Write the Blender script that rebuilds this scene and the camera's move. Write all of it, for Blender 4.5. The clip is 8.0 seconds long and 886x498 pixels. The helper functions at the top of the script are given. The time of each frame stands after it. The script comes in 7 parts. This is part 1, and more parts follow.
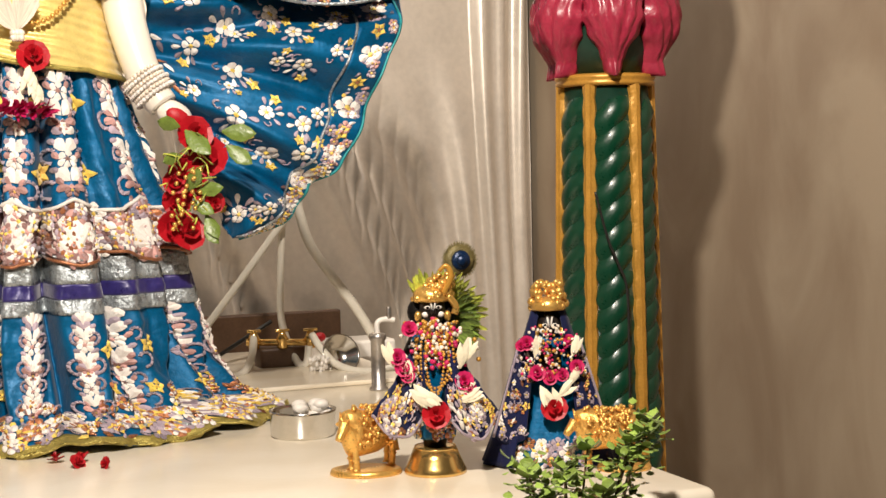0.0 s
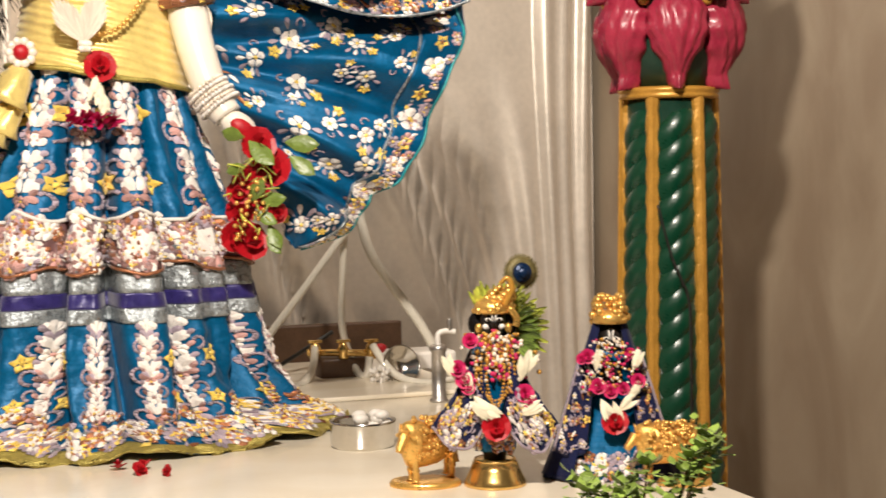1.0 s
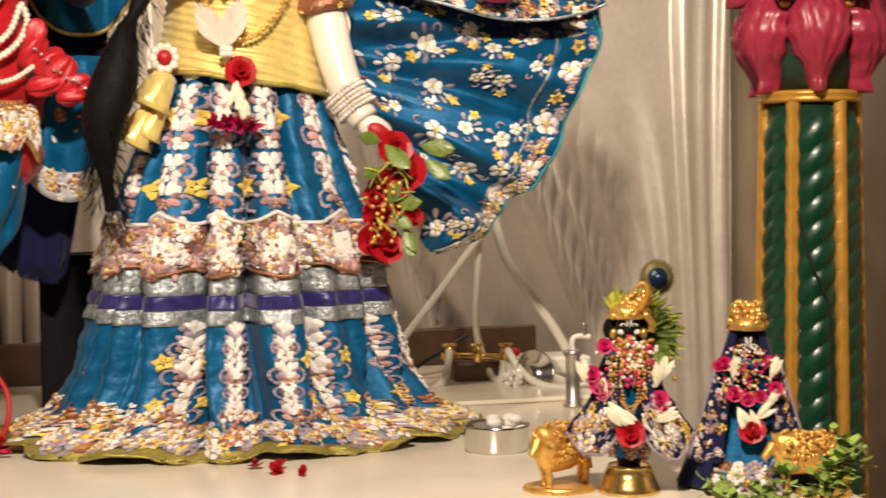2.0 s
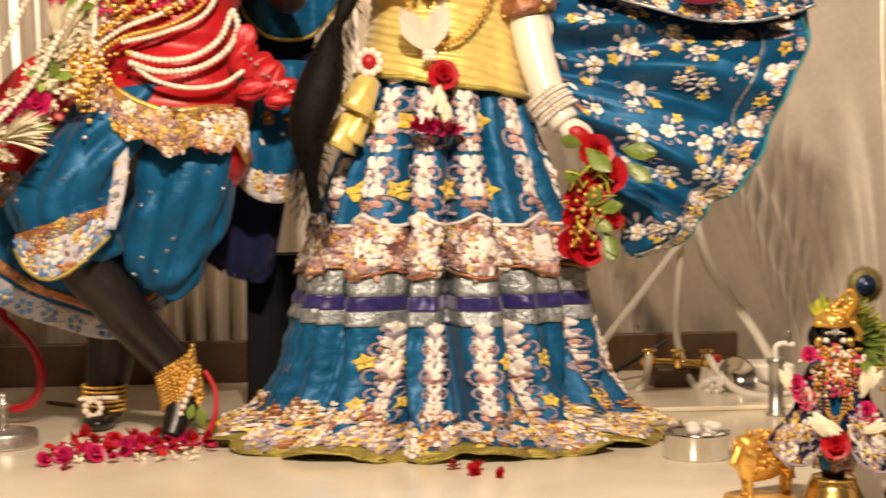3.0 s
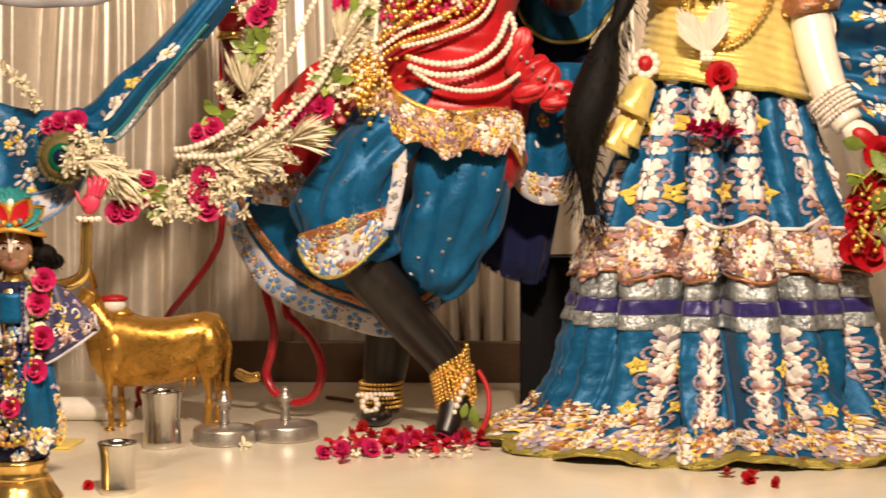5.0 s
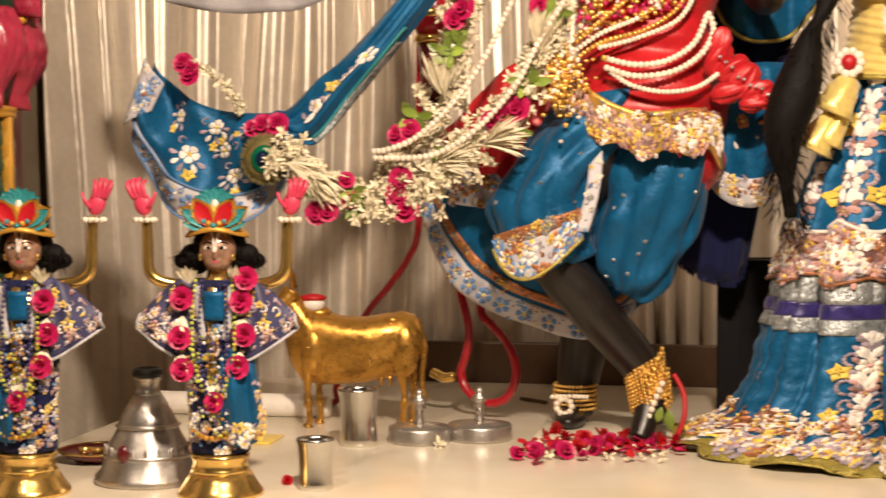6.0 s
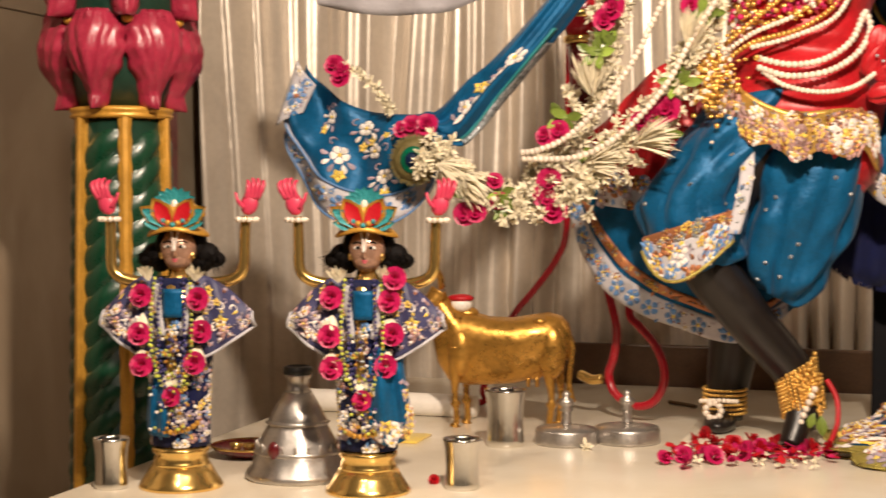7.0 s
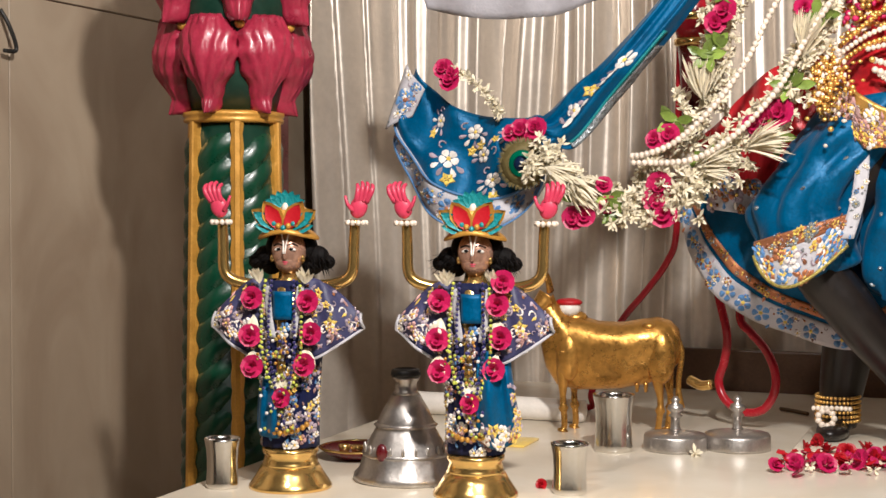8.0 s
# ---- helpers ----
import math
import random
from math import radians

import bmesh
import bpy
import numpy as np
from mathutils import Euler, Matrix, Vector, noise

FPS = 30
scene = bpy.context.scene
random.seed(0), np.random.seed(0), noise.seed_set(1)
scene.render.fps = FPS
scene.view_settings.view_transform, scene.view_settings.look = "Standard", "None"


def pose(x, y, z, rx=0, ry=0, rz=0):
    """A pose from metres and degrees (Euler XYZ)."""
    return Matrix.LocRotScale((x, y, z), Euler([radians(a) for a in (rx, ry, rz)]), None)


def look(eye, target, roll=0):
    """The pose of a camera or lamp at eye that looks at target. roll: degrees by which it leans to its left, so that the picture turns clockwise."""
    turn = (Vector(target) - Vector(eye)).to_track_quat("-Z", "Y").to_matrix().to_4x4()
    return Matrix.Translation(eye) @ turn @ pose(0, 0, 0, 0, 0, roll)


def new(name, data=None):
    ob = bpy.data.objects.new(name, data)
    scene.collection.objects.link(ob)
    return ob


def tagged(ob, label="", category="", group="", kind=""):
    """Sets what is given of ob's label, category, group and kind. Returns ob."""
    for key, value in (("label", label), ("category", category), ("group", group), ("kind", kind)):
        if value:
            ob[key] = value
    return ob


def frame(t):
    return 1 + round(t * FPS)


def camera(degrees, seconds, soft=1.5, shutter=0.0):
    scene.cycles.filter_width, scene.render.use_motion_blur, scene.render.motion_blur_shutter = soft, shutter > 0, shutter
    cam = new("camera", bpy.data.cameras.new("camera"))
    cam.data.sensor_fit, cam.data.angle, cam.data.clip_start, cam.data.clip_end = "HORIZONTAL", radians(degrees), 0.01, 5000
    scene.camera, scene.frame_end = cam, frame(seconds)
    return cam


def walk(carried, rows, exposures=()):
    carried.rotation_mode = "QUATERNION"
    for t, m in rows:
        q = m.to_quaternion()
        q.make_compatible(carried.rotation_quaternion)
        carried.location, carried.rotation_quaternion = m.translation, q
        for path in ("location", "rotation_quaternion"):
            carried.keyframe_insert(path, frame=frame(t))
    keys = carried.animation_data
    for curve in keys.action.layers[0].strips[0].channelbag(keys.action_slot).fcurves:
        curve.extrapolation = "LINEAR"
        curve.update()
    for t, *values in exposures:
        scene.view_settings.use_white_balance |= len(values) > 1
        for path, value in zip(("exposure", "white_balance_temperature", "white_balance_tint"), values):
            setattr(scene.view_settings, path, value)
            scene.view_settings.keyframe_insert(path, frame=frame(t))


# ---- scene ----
cam = camera(32.38, 8.0, soft=1.5, shutter=0.5)
EYE = (0.0, 0.0, 1.48)
# seconds, then the turn in degrees: x (90 is level), y (lean), z (left is plus)
ROWS = [
    (0.0, 86.60, 1.26, -21.58), (0.5, 86.79, 1.09, -21.22), (1.0, 87.09, 0.90, -19.25),
    (2.3, 87.36, 0.66, -12.20), (2.5, 87.40, 0.61, -10.69), (3.0, 87.51, 0.43, -6.66),
    (3.5, 87.60, 0.38, -2.92), (4.0, 87.60, 0.33, -0.77), (4.2, 87.61, 0.31, 0.27),
    (5.3, 87.69, 0.17, 5.44), (5.5, 87.71, 0.15, 7.08), (6.0, 87.73, 0.12, 10.93),
    (6.5, 87.74, 0.01, 13.59), (7.0, 87.77, -0.05, 16.49), (7.5, 87.78, -0.12, 19.64),
    (8.0, 87.90, -0.13, 20.56),
]
walk(cam, [(t, pose(*EYE, rx, ry, rz)) for t, rx, ry, rz in ROWS], [(0.0, -0.05, 5400, 9), (1.0, -0.05, 5400, 9), (2.5, -0.26, 6100, 12), (3.5, -0.12, 6500, 14), (5.5, -0.12, 6350, 14), (7.0, -0.1, 6100, 14), (7.5, -0.1, 5600, 12), (8.0, -0.1, 5050, 10)])

# ---- light ----
world = bpy.data.worlds.new("hall")
scene.world = world
world.use_nodes = True
world.node_tree.nodes["Background"].inputs[0].default_value = (1.0, 0.86, 0.7, 1)
world.node_tree.nodes["Background"].inputs[1].default_value = 0.012


def lamp(name, kind, eye, target, energy, colour, **more):
    data = bpy.data.lights.new(name, kind)
    data.energy, data.color = energy, colour
    for key, value in more.items():
        if key == "size":
            if kind == "AREA":
                data.size = value
            else:
                data.shadow_soft_size = value
        elif key == "spot":
            data.spot_size, data.spot_blend = radians(value), 0.6
    ob = new(name, data)
    ob.matrix_world = look(eye, target)
    return ob


WARM = (1.0, 0.79, 0.56)
lamp("unseen_spot", "SPOT", (0.15, 1.00, 2.95), (0.05, 3.4, 1.30), 510, WARM, spot=140, size=0.08)
# unseen second spot, added to brighten the curtain on the left
lamp("unseen_spot", "SPOT", (-1.0, 1.3, 3.2), (-1.0, 4.2, 1.3), 85, WARM, spot=70, size=0.06)
# added wash from overhead, lifts the curtain beside the shawl; no such lamp is known
lamp("unseen_spot", "SPOT", (1.10, 2.60, 3.75), (1.08, 4.62, 1.50), 280, WARM, spot=54, size=0.08)
# soft fill added behind the eye, for reflections and lighter shadows
lamp("hall_fill", "AREA", (0, -1.6, 3.9), (0, -1.2, 0), 8, (1.0, 0.86, 0.68), size=2.4)


# ---- materials ----
def node_material(name, colour, rough=0.5, metal=0.0, vary=0.12, scale=18.0, bump=0.0, bump_scale=60.0, sheen=0.0, coat=0.0, each=0.0, through_light=0.0, gloss=0.5, bump_depth=0.004):
    """Principled paint with stains at a large scale, grain at a small one and fine relief."""
    m = bpy.data.materials.new(name)
    m.use_nodes = True
    t = m.node_tree
    b = t.nodes["Principled BSDF"]
    b.inputs["Roughness"].default_value, b.inputs["Metallic"].default_value = rough, metal
    b.inputs["Sheen Weight"].default_value, b.inputs["Coat Weight"].default_value = sheen, coat
    b.inputs["Coat Roughness"].default_value = 0.15
    b.inputs["Specular IOR Level"].default_value = gloss
    b.inputs["Transmission Weight"].default_value = through_light
    place = t.nodes.new("ShaderNodeTexCoord").outputs["Object"]

    def cloud(size, detail):
        n = t.nodes.new("ShaderNodeTexNoise")
        n.inputs["Scale"].default_value, n.inputs["Detail"].default_value = size, detail
        t.links.new(place, n.inputs["Vector"])
        return n.outputs["Fac"]

    def maths(kind, a, c):
        n = t.nodes.new("ShaderNodeMath")
        n.operation = kind
        for i, v in enumerate((a, c)):
            if isinstance(v, (int, float)):
                n.inputs[i].default_value = v
            else:
                t.links.new(v, n.inputs[i])
        return n.outputs[0]

    worn = maths("ADD", maths("MULTIPLY", cloud(scale, 3), 0.6), maths("MULTIPLY", cloud(scale * 9, 2), 0.4))
    if each:
        spare = t.nodes.new("ShaderNodeNewGeometry").outputs["Random Per Island"]
        worn = maths("ADD", worn, maths("MULTIPLY", maths("SUBTRACT", spare, 0.5), each / max(vary, 0.01) * 0.5))
    ramp = t.nodes.new("ShaderNodeMapRange")
    ramp.inputs[1].default_value, ramp.inputs[2].default_value = 0.3, 0.7
    ramp.inputs[3].default_value, ramp.inputs[4].default_value = 1 - vary, 1 + vary
    ramp.clamp = False
    t.links.new(worn, ramp.inputs[0])
    mix = t.nodes.new("ShaderNodeVectorMath")
    mix.operation = "SCALE"
    mix.inputs[0].default_value = colour
    t.links.new(ramp.outputs[0], mix.inputs["Scale"])
    t.links.new(mix.outputs[0], b.inputs["Base Color"])
    t.links.new(maths("MULTIPLY", ramp.outputs[0], rough), b.inputs["Roughness"])
    if bump:
        n = t.nodes.new("ShaderNodeBump")
        n.inputs["Strength"].default_value, n.inputs["Distance"].default_value = bump, bump_depth
        t.links.new(cloud(bump_scale, 4), n.inputs["Height"])
        t.links.new(n.outputs[0], b.inputs["Normal"])
    return m


def stone_material(name, light, dark, stretch, rough, scale):
    """Stone with cloudy veins drawn out along one axis."""
    m = node_material(name, light, rough, 0, 0.06, 4, 0.05, 90)
    t = m.node_tree
    b = t.nodes["Principled BSDF"]
    place = t.nodes.new("ShaderNodeTexCoord")
    scaled = t.nodes.new("ShaderNodeMapping")
    scaled.inputs["Scale"].default_value = stretch
    t.links.new(place.outputs["Object"], scaled.inputs["Vector"])
    n = t.nodes.new("ShaderNodeTexNoise")
    n.inputs["Scale"].default_value, n.inputs["Detail"].default_value, n.inputs["Distortion"].default_value = scale, 7, 0.8
    t.links.new(scaled.outputs[0], n.inputs["Vector"])
    r = t.nodes.new("ShaderNodeValToRGB")
    r.color_ramp.elements[0].position, r.color_ramp.elements[0].color = 0.34, (*dark, 1)
    r.color_ramp.elements[1].position, r.color_ramp.elements[1].color = 0.62, (*light, 1)
    t.links.new(n.outputs["Fac"], r.inputs[0])
    t.links.new(r.outputs[0], b.inputs["Base Color"])
    return m


MARBLE = stone_material("cream_marble", (0.80, 0.74, 0.62), (0.72, 0.64, 0.50), (1, 1, 1), 0.22, 3)
WALL = stone_material("beige_stone", (0.37, 0.30, 0.215), (0.27, 0.205, 0.14), (1.5, 1.5, 0.9), 0.42, 2.3)
FLOOR = stone_material("floor_stone", (0.5, 0.44, 0.36), (0.4, 0.34, 0.27), (1, 1, 1), 0.3, 2)
CURTAIN = node_material("silver_satin", (0.70, 0.63, 0.54), 0.36, 0.45, 0.10, 6, 0.12, 40, 0.0)
DARKWOOD = node_material("dark_wood", (0.10, 0.055, 0.03), 0.45, 0, 0.3, 14, 0.2, 80)
BLUE = node_material("peacock_blue_silk", (0.0, 0.088, 0.220), 0.48, 0.25, 0.3, 22, 0.45, 75, 0.1, gloss=0.3, bump_depth=0.004)
NAVY = node_material("navy_velvet", (0.006, 0.009, 0.05), 0.8, 0, 0.3, 30, 0.3, 200, 0.1, gloss=0.2)
BLACK = node_material("black_cloth", (0.008, 0.008, 0.01), 0.75, 0, 0.3, 30, 0.3, 200, 0.0, gloss=0.15)
BLACKSTONE = node_material("black_stone", (0.010, 0.007, 0.006), 0.36, 0, 0.25, 10, 0.05, 120)
WHITESTONE = node_material("white_marble", (0.82, 0.76, 0.66), 0.28, 0, 0.04, 8)
RED = node_material("red_silk", (0.46, 0.006, 0.012), 0.42, 0.05, 0.2, 25, 0.35, 60, 0.1)
PINK = node_material("pink_paint", (0.30, 0.020, 0.048), 0.36, 0, 0.28, 16, 0.3, 50, 0, 0.15)
GREEN = node_material("green_enamel", (0.003, 0.038, 0.017), 0.3, 0, 0.3, 20, 0.2, 60, 0, 0.15)
GREENDARK = node_material("dark_green_paint", (0.006, 0.03, 0.018), 0.4, 0, 0.3, 20, 0.1, 60)
OCHRE = node_material("gold_paint", (0.52, 0.27, 0.035), 0.38, 0.3, 0.22, 20, 0.15, 60)
BRASS = node_material("polished_brass", (0.80, 0.54, 0.17), 0.2, 0.92, 0.14, 14, 0.08, 40)
GOLD = node_material("gold_plate", (0.82, 0.50, 0.12), 0.3, 0.72, 0.18, 30, 0.25, 90)
SILVER = node_material("old_silver", (0.50, 0.47, 0.44), 0.36, 0.9, 0.2, 20, 0.2, 60)
STEEL = node_material("steel", (0.68, 0.66, 0.62), 0.16, 1, 0.08, 12)
WHITETHREAD = node_material("white_thread", (0.84, 0.79, 0.74), 0.55, 0, 0.1, 60, 0.4, 300, 0.3, 0, 0.12)
YELLOWTHREAD = node_material("yellow_thread", (0.82, 0.60, 0.09), 0.5, 0.1, 0.12, 60, 0.4, 300, 0.3, 0, 0.15)
LILACTHREAD = node_material("lilac_thread", (0.36, 0.29, 0.35), 0.55, 0, 0.15, 60, 0.4, 300, 0.3, 0, 0.3)
ROSETHREAD = node_material("copper_sequins", (0.38, 0.15, 0.06), 0.32, 0.45, 0.2, 60, 0.4, 300, 0.2, 0, 0.35)
SKYTHREAD = node_material("sky_blue_thread", (0.10, 0.24, 0.52), 0.55, 0, 0.15, 60, 0.4, 300, 0.3, 0, 0.2)
DUSTYTHREAD = node_material("dusty_rose_thread", (0.42, 0.24, 0.22), 0.5, 0.1, 0.2, 60, 0.4, 300, 0.2, 0, 0.45)
VIOLET = node_material("violet_ribbon", (0.022, 0.015, 0.13), 0.36, 0.1, 0.4, 40, 0.2, 120, 0.3)
TINSEL = node_material("silver_tinsel", (0.33, 0.36, 0.38), 0.3, 0.55, 0.5, 70, 1.0, 130)
PALECLOTH = node_material("pale_lilac_border", (0.50, 0.49, 0.53), 0.55, 0, 0.12, 40, 0.3, 150, 0.3)
GOLDCLOTH = node_material("pleated_gold_silk", (0.84, 0.66, 0.20), 0.36, 0.3, 0.15, 40, 0.3, 100, 0.4)
HEM = node_material("gold_tinsel_hem", (0.46, 0.38, 0.09), 0.36, 0.55, 0.3, 90, 0.8, 220)
PEARL = node_material("pearl", (0.82, 0.72, 0.60), 0.22, 0, 0.06, 30, 0, 60, 0, 0.5, 0.1)
REDROSE = node_material("red_petals", (0.44, 0.003, 0.010), 0.5, 0, 0.15, 40, 0.2, 120, 0.0, 0, 0.12)
PINKROSE = node_material("magenta_petals", (0.52, 0.010, 0.105), 0.5, 0, 0.15, 40, 0.2, 120, 0.0, 0, 0.14)
WHITEBUD = node_material("white_petals", (0.80, 0.73, 0.54), 0.55, 0, 0.1, 40, 0.2, 120, 0.3, 0, 0.15)
LEAF = node_material("green_leaves", (0.19, 0.27, 0.035), 0.45, 0, 0.3, 40, 0.3, 120, 0.2, 0, 0.45)
LIMELEAF = node_material("lime_fringe", (0.46, 0.50, 0.05), 0.5, 0, 0.3, 40, 0.3, 120, 0.2, 0, 0.4)
STEM = node_material("brown_stem", (0.10, 0.06, 0.025), 0.7, 0, 0.3, 40)
HOSE = node_material("white_hose", (0.74, 0.70, 0.60), 0.3, 0, 0.06, 12)
REDHOSE = node_material("red_hose", (0.36, 0.01, 0.02), 0.25, 0, 0.15, 20)
CABLE = node_material("black_rubber", (0.012, 0.011, 0.01), 0.5, 0, 0.2, 20)
MAROON = node_material("maroon_lacquer", (0.10, 0.006, 0.01), 0.3, 0, 0.25, 14, 0.1, 60, 0, 0.4)
HAIR = node_material("black_hair", (0.004, 0.003, 0.003), 0.6, 0, 0.3, 60, 0.5, 300, gloss=0.15)
SKIN = node_material("bronze_painted_face", (0.44, 0.26, 0.18), 0.26, 0.45, 0.12, 50)
WHITEPAINT = node_material("white_paint", (0.78, 0.74, 0.68), 0.4, 0, 0.08, 30)
REDHAND = node_material("red_painted_palm", (0.56, 0.045, 0.10), 0.4, 0, 0.15, 40)
TURQUOISE = node_material("turquoise_beads", (0.03, 0.25, 0.27), 0.4, 0.1, 0.2, 60, 0.5, 200)
BROWNEYE = node_material("bronze_feather", (0.16, 0.13, 0.045), 0.5, 0.2, 0.3, 60, 0.4, 240)
GREENEYE = node_material("green_feather", (0.0, 0.17, 0.09), 0.35, 0.3, 0.25, 60, 0.3, 240)
DEEPEYE = node_material("deep_blue_feather", (0.004, 0.02, 0.07), 0.35, 0.3, 0.25, 60, 0.3, 240)
MAUVE = node_material("mauve_brocade", (0.16, 0.08, 0.08), 0.5, 0.1, 0.25, 40, 0.4, 150)
GREYLILAC = node_material("grey_lilac_cloth", (0.04, 0.04, 0.11), 0.55, 0, 0.2, 40, 0.3, 150)
PLASTER = node_material("plaster", (0.42, 0.37, 0.30), 0.7, 0, 0.05, 3, 0.05, 60)


# ---- helpers for building ----
SMALL = {"bead_cluster", "bud_cluster", "chain_work", "string", "buckle", "wing_crest", "crest", "filigree", "plume_fan", "jewel_cluster", "bangle_stack", "plait", "leaf_mass", "petal_cluster", "stem_cluster", "rosette_ring", "fringe", "bead_drop", "cap"}


def mesh_object(name, bm, material, parent=None, label="", smooth=True):
    me = bpy.data.meshes.new(name)
    bmesh.ops.recalc_face_normals(bm, faces=bm.faces[:]) if len(bm.faces) < 20000 else None
    bm.to_mesh(me)
    bm.free()
    for m in material if isinstance(material, (list, tuple)) else [material]:
        me.materials.append(m)
    if smooth:
        me.shade_smooth()
    ob = new(name, me)
    ob.parent = parent
    if label:
        tagged(ob, label)
    if parent is not None and name in SMALL:
        tagged(ob, kind="stuff")
    return ob


def part(name, bm, material, parent, label="", smooth=True):
    return mesh_object(name, bm, material, parent, label, smooth)


def thing(name, label, category, at=(0, 0, 0), turn=0.0, group="", kind="", size=1.0):
    ob = new(name)
    ob.empty_display_size = 0.05
    ob.matrix_basis = pose(*at, 0, 0, turn) @ Matrix.Scale(size, 4)
    return tagged(ob, label, category, group, kind)


def box(bm, lo, hi, bevel=0.0, slot=0, segments=2):
    got = bmesh.ops.create_cube(bm, size=1.0)["verts"]
    lo, hi = Vector(lo), Vector(hi)
    for v in got:
        v.co = Vector([(a + b) / 2 + c * (b - a) for a, b, c in zip(lo, hi, v.co)])
    faces = {f for v in got for f in v.link_faces}
    for f in faces:
        f.material_index = slot
    if bevel:
        edges = {e for v in got for e in v.link_edges}
        out = bmesh.ops.bevel(bm, geom=list(edges), offset=bevel, segments=segments, affect="EDGES", profile=0.5)
        for f in out["faces"]:
            f.material_index = slot
    return bm


def lathe(bm, profile, steps=32, centre=(0, 0, 0), slot=0, wave=None, cap=True, m=None):
    """A turned body: profile rows of (radius, height); wave(angle, row) scales the radius."""
    rings = []
    for k, (r, h) in enumerate(profile):
        ring = []
        for i in range(steps):
            a = 2 * math.pi * i / steps
            q = r * (wave(a, k) if wave else 1.0)
            p = Vector((q * math.cos(a), q * math.sin(a), h))
            p = (m @ p) if m else p
            ring.append(bm.verts.new(p + Vector(centre)))
        rings.append(ring)
    for a, b in zip(rings, rings[1:]):
        for i in range(steps):
            f = bm.faces.new((a[i], a[(i + 1) % steps], b[(i + 1) % steps], b[i]))
            f.material_index = slot
    if cap:
        for ring in (rings[0], rings[-1]):
            bm.faces.new(ring).material_index = slot
    return bm


def ball(bm, at, size, slot=0, detail=(10, 7), m=None):
    """A rounded lump; size is one radius or three."""
    s = Vector(size) if isinstance(size, (tuple, list)) else Vector((size, size, size))
    at, nu, nv = Vector(at), *detail
    turn = m.to_3x3() if m else None
    def put(a, b):
        p = Vector((s.x * math.cos(a) * math.sin(b), s.y * math.sin(a) * math.sin(b), s.z * math.cos(b)))
        return bm.verts.new(at + (turn @ p if turn else p))
    ends = put(0, 0), put(0, math.pi)
    rings = [[put(2 * math.pi * i / nu, math.pi * j / nv) for i in range(nu)] for j in range(1, nv)]
    for i in range(nu):
        k = (i + 1) % nu
        bm.faces.new((ends[0], rings[0][i], rings[0][k])).material_index = slot
        bm.faces.new((ends[1], rings[-1][k], rings[-1][i])).material_index = slot
        for p, q in zip(rings, rings[1:]):
            bm.faces.new((p[i], q[i], q[k], p[k])).material_index = slot
    return bm


def smooth_path(points, per=8):
    """Points along a smooth curve through the given ones."""
    pts = [Vector(p) for p in points]
    out = []
    for i in range(len(pts) - 1):
        p0, p1, p2, p3 = pts[max(i - 1, 0)], pts[i], pts[i + 1], pts[min(i + 2, len(pts) - 1)]
        for k in range(per):
            s = k / per
            out.append(0.5 * ((2 * p1) + (p2 - p0) * s + (2 * p0 - 5 * p1 + 4 * p2 - p3) * s * s + (3 * p1 - p0 - 3 * p2 + p3) * s ** 3))
    return out + [pts[-1]]


def tube(bm, points, radius, steps=10, slot=0, squash=1.0, cap=True):
    """A round bar along points; radius is one number or a function of 0..1."""
    pts = [Vector(p) for p in points]
    rings, side = [], None
    for i, p in enumerate(pts):
        along = (pts[min(i + 1, len(pts) - 1)] - pts[max(i - 1, 0)]).normalized()
        if side is None:
            side = along.cross(Vector((0, 0, 1)) if abs(along.z) < 0.9 else Vector((0, 1, 0))).normalized()
        side = (side - along * side.dot(along)).normalized()
        up = side.cross(along)
        r = radius(i / (len(pts) - 1)) if callable(radius) else radius
        rings.append([bm.verts.new(p + side * (math.cos(2 * math.pi * k / steps) * r) + up * (math.sin(2 * math.pi * k / steps) * r * squash)) for k in range(steps)])
    for a, b in zip(rings, rings[1:]):
        for i in range(steps):
            bm.faces.new((a[i], a[(i + 1) % steps], b[(i + 1) % steps], b[i])).material_index = slot
    if cap:
        bm.faces.new(rings[0]).material_index = slot
        bm.faces.new(rings[-1]).material_index = slot
    return bm


def sheet(bm, surface, nu, nv, u0=0.0, u1=1.0, v0=0.0, v1=1.0, slot=0, thick=0.0, lift=0.0):
    """A grid over surface(u, v); with thick it gets a back and a rim."""
    def grid(off):
        rows = []
        for j in range(nv + 1):
            row = []
            for i in range(nu + 1):
                u, v = u0 + (u1 - u0) * i / nu, v0 + (v1 - v0) * j / nv
                p = surface(u, v)
                row.append(bm.verts.new(p + normal_at(surface, u, v) * off if off else p))
            rows.append(row)
        return rows
    front = grid(lift)
    for j in range(nv):
        for i in range(nu):
            bm.faces.new((front[j][i], front[j][i + 1], front[j + 1][i + 1], front[j + 1][i])).material_index = slot
    if thick:
        back = grid(lift - thick)
        for j in range(nv):
            for i in range(nu):
                bm.faces.new((back[j][i], back[j + 1][i], back[j + 1][i + 1], back[j][i + 1])).material_index = slot
        rim = [(front[0], back[0]), (front[-1], back[-1]), ([r[0] for r in front], [r[0] for r in back]), ([r[-1] for r in front], [r[-1] for r in back])]
        for a, b in rim:
            for i in range(len(a) - 1):
                bm.faces.new((a[i], a[i + 1], b[i + 1], b[i])).material_index = slot
    return bm


def normal_at(surface, u, v, e=0.004):
    a = surface(u + e, v) - surface(u - e, v)
    b = surface(u, v + e) - surface(u, v - e)
    n = a.cross(b)
    return n.normalized() if n.length > 1e-12 else Vector((0, -1, 0))


